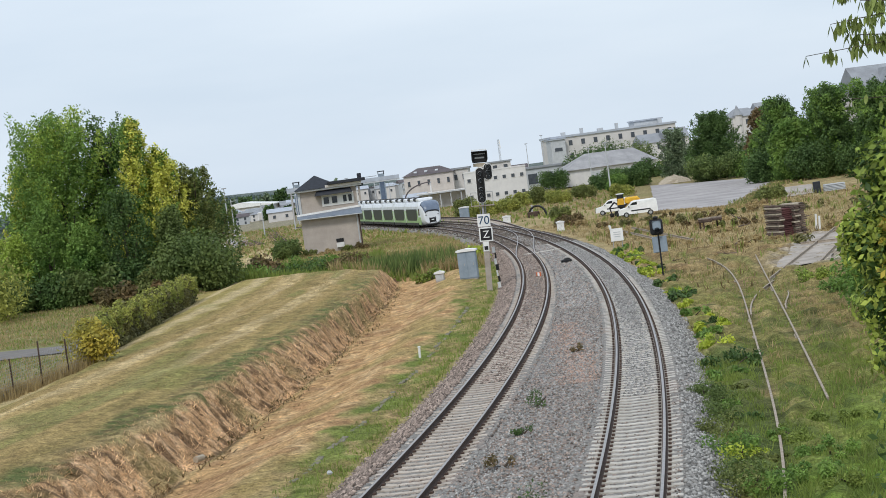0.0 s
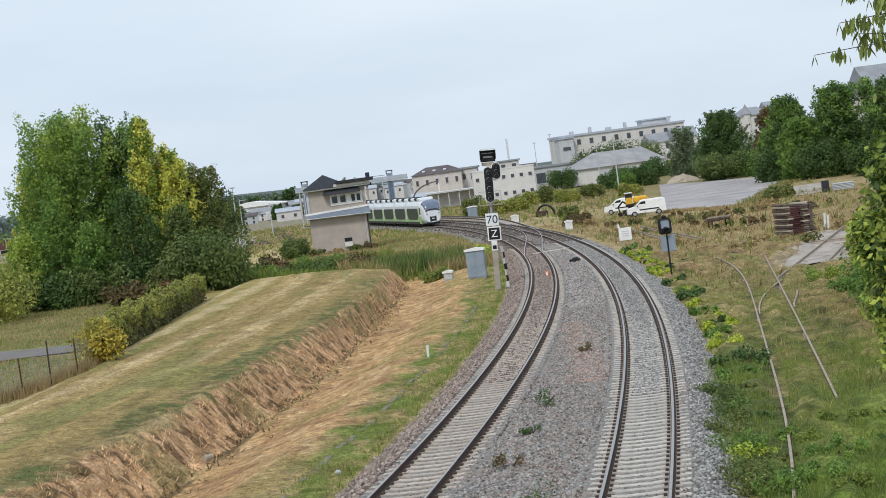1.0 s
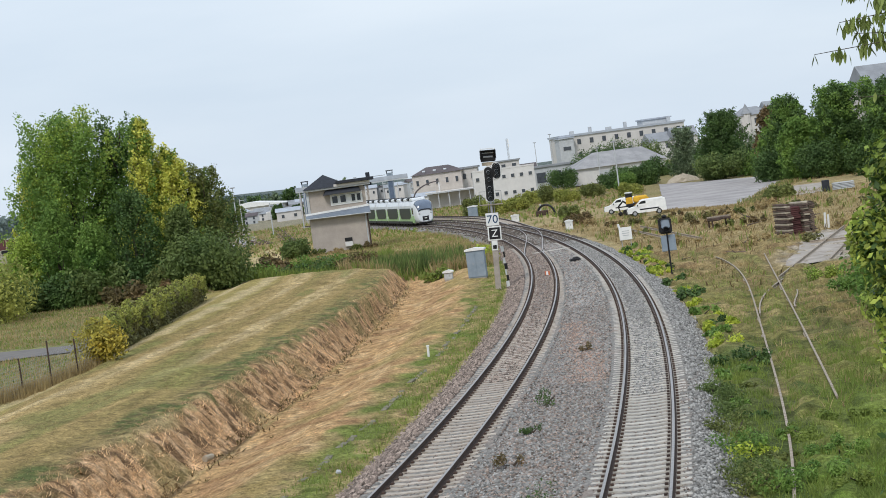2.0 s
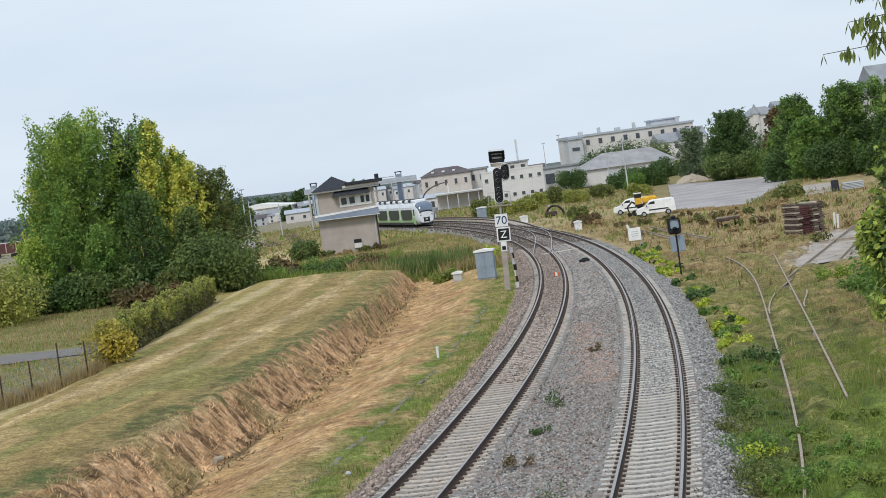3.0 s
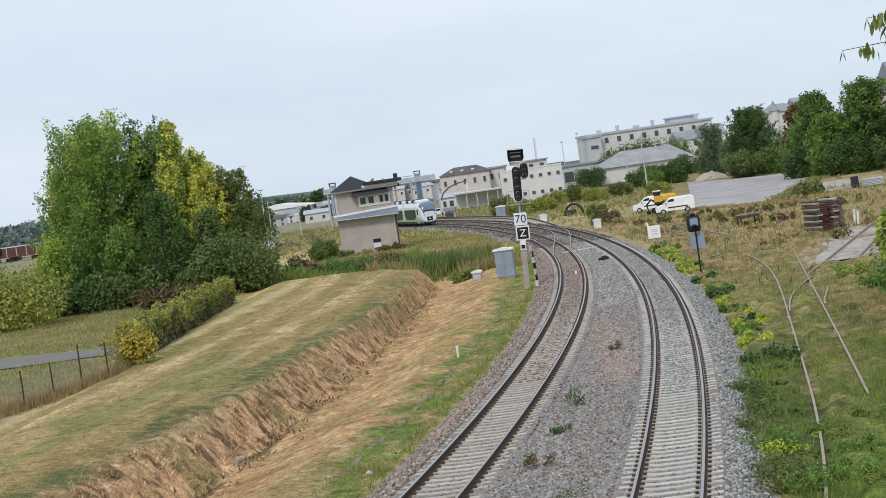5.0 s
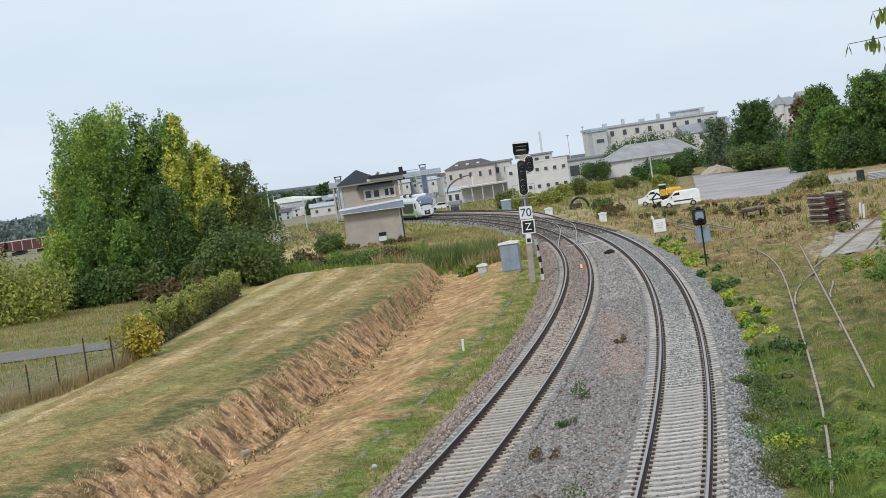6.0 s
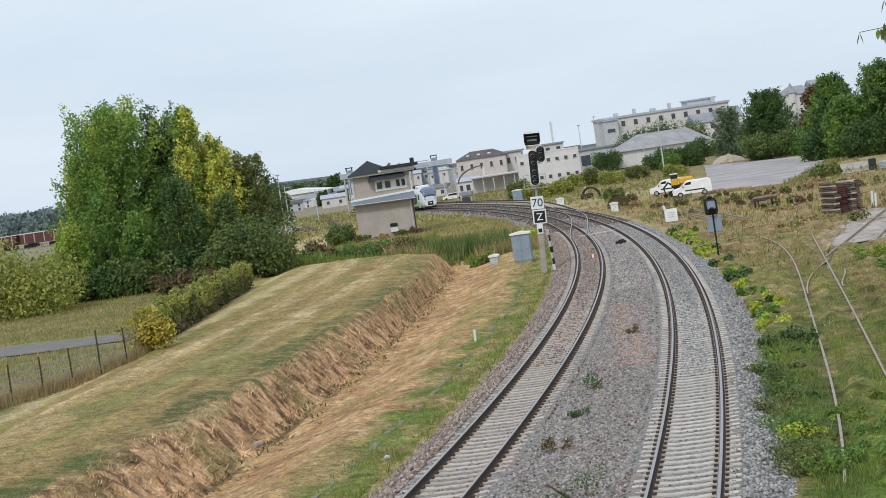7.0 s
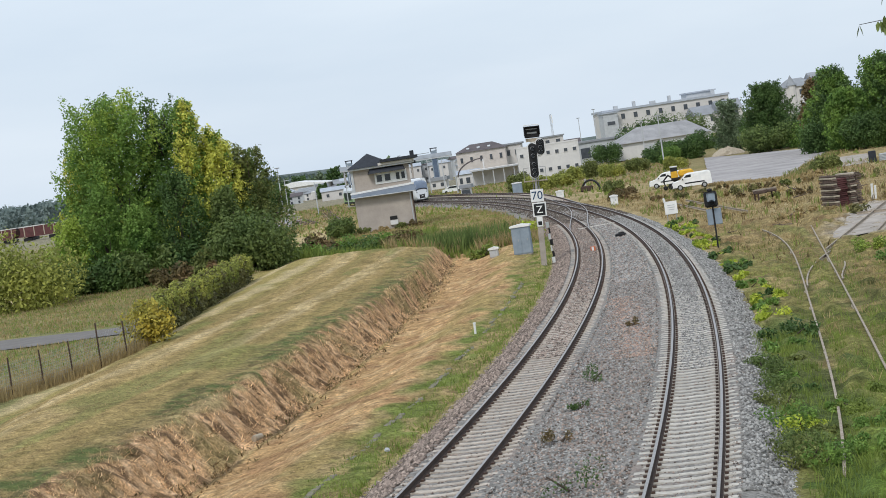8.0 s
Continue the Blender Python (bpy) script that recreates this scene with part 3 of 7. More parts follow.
def build_wild_turf():
    """Rough ground round the old siding: lush by the bridge, thin and dry further on, with low clumps."""
    ws, ys = np.arange(2.4, 20.2, 0.12), np.arange(34.5, 130, 0.14)
    ww, yy = np.meshgrid(ws, ys)
    xx = track_right(yy) + ww
    clump = 0.55 * grain(xx / 0.9, yy / 1.3, 31) + 0.45 * grain(xx / 0.35, yy / 0.5, 32)
    gap = np.minimum(np.abs(xx - siding_left(yy)), np.abs(xx - siding_right(yy)))
    z = ground_z(xx, yy) + 0.28 * smooth01((clump - 0.25) * 1.6) * (0.15 + 0.85 * smooth01((gap - 0.15) / 0.5))
    z -= 0.12 * smooth01(1.3 - np.abs(xx - 21.6 - 0.27 * (yy - 108)) / 2.2) * smooth01((yy - 100) / 2)
    rim = np.minimum(np.minimum(ww - 2.4, 20.2 - ww), np.minimum(yy - 34.5, 130 - yy))
    z -= 0.08 * (1 - smooth01(rim / 0.5))
    n1 = grain(xx / 4.0, yy / 9.0, 33) - 0.5
    mix = lambda c, k, f: c * (1 - f[..., None]) + np.array(k) * f[..., None]
    lush = smooth01((62 - yy + 30 * n1) / 16)
    dry = smooth01((yy - 84 + 26 * n1) / 18)
    c = np.ones(xx.shape + (1,)) * np.array((0.245, 0.225, 0.08))
    c = mix(c, (0.17, 0.205, 0.055), smooth01((grain(xx / 1.6, yy / 3.5, 34) - 0.48) * 4) * 0.75)
    c = mix(c, (0.37, 0.285, 0.14), smooth01((grain(xx / 1.3, yy / 4.0, 35) - 0.55) * 4) * 0.7)
    c = mix(c, (0.18, 0.29, 0.045), lush * (0.6 + 0.4 * grain(xx / 1.1, yy / 2.0, 36)))
    c = mix(c, (0.25, 0.28, 0.07), lush * smooth01((grain(xx / 0.6, yy / 1.1, 37) - 0.6) * 4) * 0.7)
    c = mix(c, (0.35, 0.265, 0.13), dry * 0.85)
    c = mix(c, (0.245, 0.165, 0.085), dry * smooth01((grain(xx / 1.1, yy / 2.6, 38) - 0.52) * 4) * 0.8)
    c = mix(c, (0.19, 0.20, 0.065), dry * smooth01((grain(xx / 1.5, yy / 4.5, 39) - 0.62) * 5) * 0.7)
    side = smooth01((xx - siding_right(yy) - 0.3) / 0.8) * smooth01((yy - 60) / 8)
    c = mix(c, (0.27, 0.195, 0.095), side * (1 - dry) * 0.6)
    c = mix(c, (0.085, 0.125, 0.04), smooth01((4.2 - ww + 1.6 * (grain(xx / 0.9, yy / 2.0, 40) - 0.3)) / 0.7) * smooth01((72 - yy) / 12) * 0.75)
    slab = smooth01(1.5 - np.abs(xx - 20.6 - 0.26 * (yy - 103)) / 2.0 + 0.9 * (grain(xx / 0.7, yy / 2.0, 41) - 0.5)) * smooth01((yy - 99) / 3)
    c = mix(c, (0.47, 0.42, 0.365), slab * 0.8)
    c = mix(c, (0.075, 0.105, 0.03), (1 - dry) * smooth01((grain(xx / 0.7, yy / 1.6, 43) - 0.58) * 4) * 0.6)
    c = c * (0.62 + 0.5 * grain(xx / 0.22, yy / 0.35, 42))[..., None]
    ny, nx = ww.shape
    i = (np.arange(ny - 1)[:, None] * nx + np.arange(nx - 1)[None]).ravel()
    ob = sheet("rough_turf", np.stack([xx, yy, z], -1).reshape(-1, 3), np.stack([i, i + 1, i + nx + 1, i + nx], -1), M["ground"])
    att = ob.data.attributes.new("zone", "FLOAT_COLOR", "POINT")
    att.data.foreach_set("color", np.concatenate([c.reshape(-1, 3), np.ones((nx * ny, 1))], 1).astype(np.float32).ravel())
    tagged(ob, "rough clumpy turf, green near the bridge and dry beyond", "ground", kind="structure")


build_wild_turf()


def bed_z(y, u, w):
    """Height of the ballast: full shoulders, crib stones, and a shallow dip between the tracks."""
    d = np.minimum(np.abs(u), np.abs(w))
    inner = np.where(d < 0.68, np.where(np.abs(u) < np.abs(w), smooth01((y - 74) / 25), smooth01((y - 66) / 22)) * 0.028, 0)
    z = np.where(d < 0.6, -0.208, -0.22) + inner * 0.85
    z = np.where((d > 0.98) & (d < 1.4), -0.176, z)
    out = np.maximum(-u, w)
    return np.where(out > 1.35, -0.19 - 0.4 * smooth01((out - 1.35) / 1.15), z)


def build_ballast():
    ys = np.arange(18, 340, 0.5)
    cols = 56
    s = np.linspace(0, 1, cols)
    yy, ss = np.meshgrid(ys, s, indexing="ij")
    a, b = track_left(yy) - 2.55, track_right(yy) + 2.55
    edge = 0.16 * wavy(yy, ss, 2.1, 0.5) * (np.abs(ss - 0.5) > 0.47)
    xx = a + (b - a) * ss + edge
    zz = bed_z(yy, xx - track_left(yy), xx - track_right(yy)) + 0.018 * wavy(xx, yy, 5.0)
    verts = np.stack([xx, yy, zz], -1).reshape(-1, 3)
    i = (np.arange(len(ys) - 1)[:, None] * cols + np.arange(cols - 1)[None]).ravel()
    ob = sheet("ballast_bed", verts, np.stack([i, i + 1, i + cols + 1, i + cols], -1), M["ballast"])
    tagged(ob, "grey crushed-stone ballast under both railway tracks", "ballast", kind="structure")


build_ballast()


def scatter_stones(name, n, y0, y1, where, size, material, label, seed):
    """Loose stones lying on the bed: small eight-sided lumps."""
    r = np.random.RandomState(seed)
    y = y0 + (y1 - y0) * r.rand(n) ** 1.35
    x, keep = where(r, y)
    x, y = x[keep], y[keep]
    z = bed_z(y, x - track_left(y), x - track_right(y))
    k = len(x)
    base = np.array([(1, 0, 0), (0, 1, 0), (-1, 0, 0), (0, -1, 0), (0, 0, 1), (0, 0, -1)], float)
    tri = np.array([(0, 1, 4), (1, 2, 4), (2, 3, 4), (3, 0, 4), (1, 0, 5), (2, 1, 5), (3, 2, 5), (0, 3, 5)])
    v = base[None] * (0.65 + 0.7 * r.rand(k, 6, 1)) * (size * (0.6 + 0.8 * r.rand(k, 1, 1)))
    v[..., 2] *= 0.75
    a = r.rand(k) * 6.28
    ca, sa = np.cos(a)[:, None], np.sin(a)[:, None]
    vx, vy = v[..., 0] * ca - v[..., 1] * sa, v[..., 0] * sa + v[..., 1] * ca
    v = np.stack([vx + x[:, None], vy + y[:, None], v[..., 2] + z[:, None] + size * 0.15], -1)
    tris = v[:, tri].reshape(-1, 3)
    me = fast_mesh(name, tris, k * 8, 3)
    # share corners within each stone, so that every stone is one island
    me.clear_geometry()
    idx = (tri[None] + (np.arange(k) * 6)[:, None, None]).reshape(-1)
    me.vertices.add(k * 6)
    me.vertices.foreach_set("co", v.reshape(-1).astype(np.float32))
    me.loops.add(len(idx))
    me.loops.foreach_set("vertex_index", idx.astype(np.int32))
    me.polygons.add(len(idx) // 3)
    me.polygons.foreach_set("loop_start", np.arange(0, len(idx), 3, dtype=np.int32))
    me.polygons.foreach_set("loop_total", np.full(len(idx) // 3, 3, dtype=np.int32))
    me.update(calc_edges=True)
    ob = link(name, me, material)
    tagged(ob, label, "ballast", kind="stuff")


RAIL = [(-0.075, -0.172), (-0.075, -0.155), (-0.012, -0.135), (-0.012, -0.045), (-0.036, -0.035), (-0.036, -0.006), (-0.028, 0.0),
        (0.028, 0.0), (0.036, -0.006), (0.036, -0.035), (0.012, -0.045), (0.012, -0.135), (0.075, -0.155), (0.075, -0.172)]


def rail_along(name, middle, side, y0, y1, parent, z=0.0, mats=None, step=1.5):
    """One rail beside a track's middle line, side metres to its right."""
    ys = np.arange(y0, y1 + step, step)
    xs = middle(ys)
    dx = np.gradient(xs, ys)
    ln = np.sqrt(1 + dx * dx)
    nx, ny = 1 / ln, -dx / ln
    m = Mesh()
    n = len(RAIL)
    for x, y, a, b in zip(xs, ys, nx, ny):
        m.v += [(x + a * (side + p), y + b * (side + p), z + q) for p, q in RAIL]
    for i in range(len(ys) - 1):
        for k in range(n):
            j = (k + 1) % n
            m.f.append((i * n + k, i * n + j, i * n + n + j, i * n + n + k))
            m.m.append(1 if k in (5, 6, 7) else 0)
    m.f += [tuple(range(n)), tuple(range(len(m.v) - 1, len(m.v) - n - 1, -1))]
    m.m += [0, 0]
    return part(name, m, mats or [M["rail_side"], M["rail_top"]], parent)


def sleeper_mesh(concrete):
    m = Mesh()
    m.prism([(-1.2, -0.36), (-1.2, -0.19), (-1.17, -0.172), (-0.5, -0.172), (-0.3, -0.19), (0.3, -0.19), (0.5, -0.172), (1.17, -0.172), (1.2, -0.19), (1.2, -0.36)], -0.125, 0.125)
    for s in (-1, 1):
        for q in (-0.13, 0.13):
            m.box(s * 0.7525 + q, 0, -0.145, 0.08, 0.12, 0.045, slot=1)
    me = bpy.data.meshes.new("sleeper")
    me.from_pydata(m.v, [], m.f)
    me.materials.append(concrete)
    me.materials.append(M["rail_side"])
    me.polygons.foreach_set("material_index", m.m)
    return me


def build_track(name, middle, y0, y1, label, parts_to, concrete):
    t = thing(name, pose(0, 0, 0), label, "railway track")
    for s in (-0.7525, 0.7525):
        rail_along("rail", middle, s, y0, y1, t)
    me = sleeper_mesh(concrete)
    y, k, rest = y0 + 0.3, 0, Mesh()
    rng = random.Random(3)
    while y < y1:
        x = float(middle(y))
        d = float(middle(y + 0.5) - middle(y - 0.5))
        m = pose(x, y, rng.uniform(-0.004, 0.004), 0, 0, -math.degrees(math.atan(d)) + rng.uniform(-0.3, 0.3))
        if y < parts_to:
            ob = new("sleeper", me)
            ob.parent, ob.matrix_basis = t, m
            k += 1
        else:
            rest.box(x, y, -0.27, 2.4, 0.28, 0.19, -math.degrees(math.atan(d)))
        y += 0.6 / math.sqrt(1 + d * d)
    if rest.v:
        tagged(part("sleepers", rest, concrete, t), kind="stuff")
    return t


# ---- plants ----
def leaf_quads(r, centres, radii, n, size, flat=1.0, shell=0.5):
    """Leaves as small rhombs spread through a crown of overlapping lobes, denser to the outside."""
    centres, radii = np.asarray(centres, float), np.asarray(radii, float)
    w = radii**2
    pick = r.choice(len(radii), n, p=w / w.sum())
    d = r.normal(size=(n, 3))
    d /= np.linalg.norm(d, axis=1)[:, None]
    rad = radii[pick] * (shell + (1 - shell) * r.rand(n) ** 0.6) * (0.86 + 0.28 * r.rand(n))
    p = centres[pick] + d * rad[:, None] * np.array([1, 1, flat])
    face = d * 0.9 + np.array([0, 0, 0.35]) + r.normal(size=(n, 3)) * 0.75
    a = np.cross(face, r.normal(size=(n, 3)))
    a /= np.linalg.norm(a, axis=1)[:, None] + 1e-9
    b = np.cross(face, a)
    b /= np.linalg.norm(b, axis=1)[:, None] + 1e-9
    s = size * (0.6 + 0.8 * r.rand(n))[:, None]
    return np.stack([p - a * s, p + b * s * 0.55, p + a * s, p - b * s * 0.55], 1)


def crown_part(name, quads, material, parent, label=""):
    me = fast_mesh(name, quads.reshape(-1, 3), len(quads), 4)
    return link(name, me, material, parent, label)


def sprays(r, n, height, spread, low, taper, up):
    """Limbs that sweep outwards and up, each with a row of leaf lobes shrinking to its tip."""
    limbs, c, q, owner = [], [], [], []
    for i in range(n):
        k = (i + r.rand()) / n
        wide = spread * min(1.0, 0.8 + 0.6 * k) * (1 - taper * max(0.0, (k - 0.35) / 0.65) ** 1.7)
        a, reach = i * 2.4 + r.rand() * 0.8, max(0.25, wide * (0.5 + 0.55 * r.rand() ** 0.6))
        tip = Vector((math.cos(a) * reach, math.sin(a) * reach, height * (low + (1 - low) * k) * (0.97 + 0.05 * r.rand())))
        root = Vector((0, 0, max(height * 0.04, tip.z - reach * up - 0.06 * height)))
        bend = root.lerp(tip, 0.55) + Vector((tip.x * 0.12, tip.y * 0.12, -0.05 * reach * up))
        limbs.append((root, bend, tip))
        size = (0.13 * spread + 0.28) * (0.6 + 0.8 * r.rand())
        for s in (0.3, 0.5, 0.66, 0.8, 0.91, 1.0):
            p = root * (1 - s) ** 2 + bend * 2 * s * (1 - s) + tip * s * s
            rad = size * (1.25 - 0.8 * s)
            c.append((p.x + r.normal() * rad * 0.4, p.y + r.normal() * rad * 0.4, p.z + r.normal() * rad * 0.3))
            q.append(rad)
            owner.append(i)
    return limbs, np.array(c), np.array(q), np.array(owner)


def tree(name, x, y, height, spread, material, label, seed, leaves=6000, size=0.32, n=18, low=0.12, taper=0.5, category="tree", group="", up=0.9, second=None, share=0.0):
    """A tapered trunk, limbs and sprays of leaves; second: another leaf colour, on that share of the limbs, more of them high up."""
    r = np.random.RandomState(seed)
    z = float(ground_z(np.array([x]), np.array([y]))[0]) - 0.05
    t = thing(name, pose(x, y, z), label, category, group)
    m = Mesh()
    m.tube([(0, 0, 0), (0.1, 0.05, height * 0.3), (-0.05, 0.1, height * 0.62), (0.05, 0, height * 0.9)], [height * 0.02, height * 0.016, height * 0.009, 0.03], 8)
    part("trunk", m, M["bark"], t, smooth=True)
    limbs, c, q, owner = sprays(r, n * 4, height, spread * 0.9, low, taper, up)
    for line in limbs[:: max(1, len(limbs) // 14)]:
        part("limb", Mesh().tube(line, [height * 0.007, height * 0.005, 0.015], 5), M["bark"], t)
    other = np.array([r.rand() < share * (0.5 + i / len(limbs)) for i in range(len(limbs))])[owner]
    if second is None:
        other[:] = False
    for pick, mm in ((~other, material), (other, second)):
        if pick.any():
            crown_part("crown", leaf_quads(r, c[pick], q[pick], int(leaves * pick.mean()), size, 1.15, 0.15), mm, t)
    return t


def bush(name, x, y, sx, sy, h, material, label, seed, leaves=1500, size=0.2, category="bush", group="", n=9, z=None, rz=0.0):
    r = np.random.RandomState(seed)
    z = float(ground_z(np.array([x]), np.array([y]))[0]) - 0.05 if z is None else z
    t = thing(name, pose(x, y, z, 0, 0, rz), label, category, group)
    m = Mesh()
    for i in range(5 if h > 1.1 else 1):
        a = r.rand() * 6.28
        m.tube([(0, 0, 0), (math.cos(a) * sx * 0.3, math.sin(a) * sy * 0.3, h * 0.6)], [0.04, 0.015], 5)
    part("stalk", m, M["bark"], t)
    c, q = [], []
    for i in range(n):
        c.append(((r.rand() - 0.5) * 1.5 * sx / 2 * 1.1, (r.rand() - 0.5) * 1.5 * sy / 2, h * (0.15 + 0.55 * r.rand())))
        q.append(min(h * 0.45, max(sx, sy) * 0.4) * (0.6 + 0.5 * r.rand()))
    qd = leaf_quads(r, c, q, leaves, size, shell=0.4)
    qd[..., 2] = np.maximum(qd[..., 2], 0.02)
    crown_part("foliage", qd, material, t)
    return t


def blades(name, n, where, h0, h1, width, material, label, seed, per=4, lean=0.5, category="grass"):
    """Tufts of grass or weeds standing on the ground: thin tapering blades."""
    r = np.random.RandomState(seed)
    x, y = where(r, n)
    s = x - siding(y)
    clear = (np.abs(np.abs(s) - 0.75) > 0.3) | (y < 38) | (y > 116) | ((s > 0) & (y < 54))
    clear &= (np.abs(x - 20.4 - 0.26 * (y - 103)) > 1.7) | (y < 100) | (y > 128)
    x, y = x[clear], y[clear]
    n = len(x)
    z = ground_z(x, y) - 0.02
    x, y, z = np.repeat(x, per), np.repeat(y, per), np.repeat(z, per)
    k = len(x)
    x, y = x + r.normal(size=k) * 0.1, y + r.normal(size=k) * 0.1
    h = h0 + (h1 - h0) * r.rand(k) ** 1.6
    a = r.rand(k) * 6.28
    w = width * (0.6 + 0.8 * r.rand(k))
    la, ld = r.rand(k) * 6.28, h * lean * r.rand(k)
    base = np.stack([x, y, z], -1)
    side = np.stack([np.cos(a) * w, np.sin(a) * w, 0 * w], -1)
    tip = base + np.stack([np.cos(la) * ld, np.sin(la) * ld, h], -1)
    mid = base * 0.45 + tip * 0.55 + np.stack([0 * w, 0 * w, h * 0.08], -1)
    q = np.stack([base - side, base + side, mid + side * 0.7, tip, mid - side * 0.7], 1)
    me = fast_mesh(name, q.reshape(-1, 3), k, 5)
    ob = link(name, me, material)
    return tagged(ob, label, category, kind="stuff")


# ---- the train, nose at its origin, body along +y ----
def lettering(text, size, m, material, parent, depth=0.01):
    cu = bpy.data.curves.new("lettering", "FONT")
    cu.body, cu.size, cu.align_x, cu.align_y, cu.extrude = text, size, "CENTER", "CENTER", depth
    tmp = new("lettering_source", cu)
    bpy.context.view_layer.update()
    me = bpy.data.meshes.new_from_object(tmp)
    bpy.data.objects.remove(tmp)
    ob = link("lettering", me, material, parent)
    ob.matrix_basis = m
    return ob


def build_train():
    t = thing("passenger_train", pose(-1, 251, 0, 0, 0, 10), "white and green regional passenger train moving on the track", "train")
    side = [(-1.2, 0.28), (-1.40, 0.75), (-1.42, 2.2), (-1.38, 3.0), (-1.22, 3.45), (-0.8, 3.68), (0.8, 3.68), (1.22, 3.45), (1.38, 3.0), (1.42, 2.2), (1.40, 0.75), (1.2, 0.28)]
    y = 3.6
    for i in range(6):
        ln = 11.4
        car = thing("carriage", pose(0, y, 0), "", "")
        car.parent = t
        part("body", Mesh().prism(side, 0, ln), M["train_white"], car)
        for s in (-1, 1):
            part("underframe", Mesh().box(s * 1.3, ln / 2, 0.48, 0.3, ln - 0.1, 0.36, c=0.02), M["black"], car)
            part("green_skirt", Mesh().box(s * 1.405, ln / 2, 0.98, 0.06, ln - 0.1, 0.62, c=0.02), M["train_green"], car, "bright green lower panel")
            # one long dark glazing with rounded lower corners between green and white door columns
            a, b = 0.7, ln - 0.9
            out = [(a + 0.15, 2.62), (a, 2.5), (a, 1.7), (a + 0.5, 1.2), (a + 1.3, 0.98), (b - 1.3, 0.98), (b - 0.5, 1.2), (b, 1.7), (b, 2.5), (b - 0.15, 2.62)]
            tt = Matrix.Translation((s * 1.40, 0, 0)) @ Matrix.Rotation(radians(90), 4, "Z")
            part("window_band", Mesh().prism(out, -0.055, 0.055, tt), M["tinted"], car, "dark tinted window band")
            part("door", Mesh().box(s * 1.42, ln - 0.45, 1.55, 0.07, 0.7, 1.8, c=0.02), M["train_green"], car, "green passenger door")
            part("door", Mesh().box(s * 1.42, 0.36, 1.55, 0.07, 0.5, 1.8, c=0.02), M["train_green"], car, "green passenger door")
        for k, yy in enumerate((1.7, 4.4, 7.2, 9.8)):
            part("roof_unit", Mesh().box(0, yy, 3.86 + 0.06 * (k % 2), 2.1, 2.3 - 0.5 * (k % 2), 0.5, c=0.14), M["black"] if k % 2 else M["train_white"], car)
        for yy in (2.2, ln - 2.2):
            b = Mesh().box(0, yy, 0.42, 2.0, 2.8, 0.35, c=0.05)
            part("bogie", b, M["black"], car)
            for s in (-1, 1):
                for o in (-1.1, 1.1):
                    w = Mesh().tube([(s * 0.72, yy + o, 0.43), (s * 0.86, yy + o, 0.43)], 0.43, 16)
                    part("wheel", w, M["rail_side"], car)
        if i < 5:
            part("gangway", Mesh().box(0, ln + 0.3, 1.9, 2.3, 0.6, 2.9, c=0.1), M["black"], car)
        y += ln + 0.6
    # cab: rounded sections that shrink towards the nose; glass and panels follow the same skin
    def skin(v, a, grow=0.0):
        """A point of the nose: v from 0 at its tip to 1 at the first carriage, a round the section."""
        ys, hw = v * v * 3.6, 0.98 + 0.44 * (1 - (1 - v) ** 2.2)
        lo, hi = 0.55 - 0.27 * min(1, v * 2), 2.05 + 1.66 * (1 - (1 - min(1, v * 1.35)) ** 1.9)
        ca, sa = math.cos(a), math.sin(a)
        return ((hw + grow) * math.copysign(abs(ca) ** 0.55, ca), ys - grow, (lo + hi) / 2 + ((hi - lo) / 2 + grow) * math.copysign(abs(sa) ** 0.6, sa))

    def patch(v0, v1, a0, a1, grow, nv=8, na=14):
        w = Mesh()
        for i in range(nv + 1):
            for k in range(na + 1):
                w.v.append(skin(v0 + (v1 - v0) * i / nv, radians(a0 + (a1 - a0) * k / na), grow))
        for i in range(nv):
            for k in range(na):
                q = i * (na + 1) + k
                w.f.append((q, q + 1, q + na + 2, q + na + 1))
                w.m.append(0)
        return w

    m = patch(0, 1, 0, 360, 0, 20, 40)
    m.f.append(tuple(range(40)))
    m.m.append(0)
    cab = part("cab", m, M["train_white"], t, "rounded white driving cab")
    part("windscreen_surround", patch(0.03, 0.66, 30, 150, 0.04, 20, 36), M["slate"], cab, "grey windscreen surround", smooth=True)
    part("windscreen", patch(0.07, 0.60, 37, 143, 0.07, 20, 36), M["sky_glass"], cab, "curved windscreen with the sky's reflection in its colour", smooth=True)
    part("coupler_panel", Mesh().box(0, 0.04, 0.98, 1.1, 0.2, 0.8, c=0.14), M["black"], cab, "black coupler panel")
    part("number_plate", Mesh().box(0, -0.075, 1.02, 0.36, 0.04, 0.13, c=0.01), M["white"], cab)
    part("cowcatcher", Mesh().box(0, 0.5, 0.35, 2.0, 0.7, 0.3, c=0.1), M["black"], cab)
    for s in (-1, 1):
        part("headlight", Mesh().box(s * 0.86, 0.02, 1.72, 0.26, 0.22, 0.2, c=0.06), M["steel"], cab, "headlight cluster")
        part("cab_window", Mesh().box(s * 1.40, 2.7, 2.2, 0.06, 1.0, 0.95, c=0.02), M["glass"], cab)
        part("cab_stripe", Mesh().box(s * 1.37, 2.7, 0.95, 0.12, 1.7, 1.1, c=0.04), M["train_green"], cab)
    return t


passenger_train = build_train()


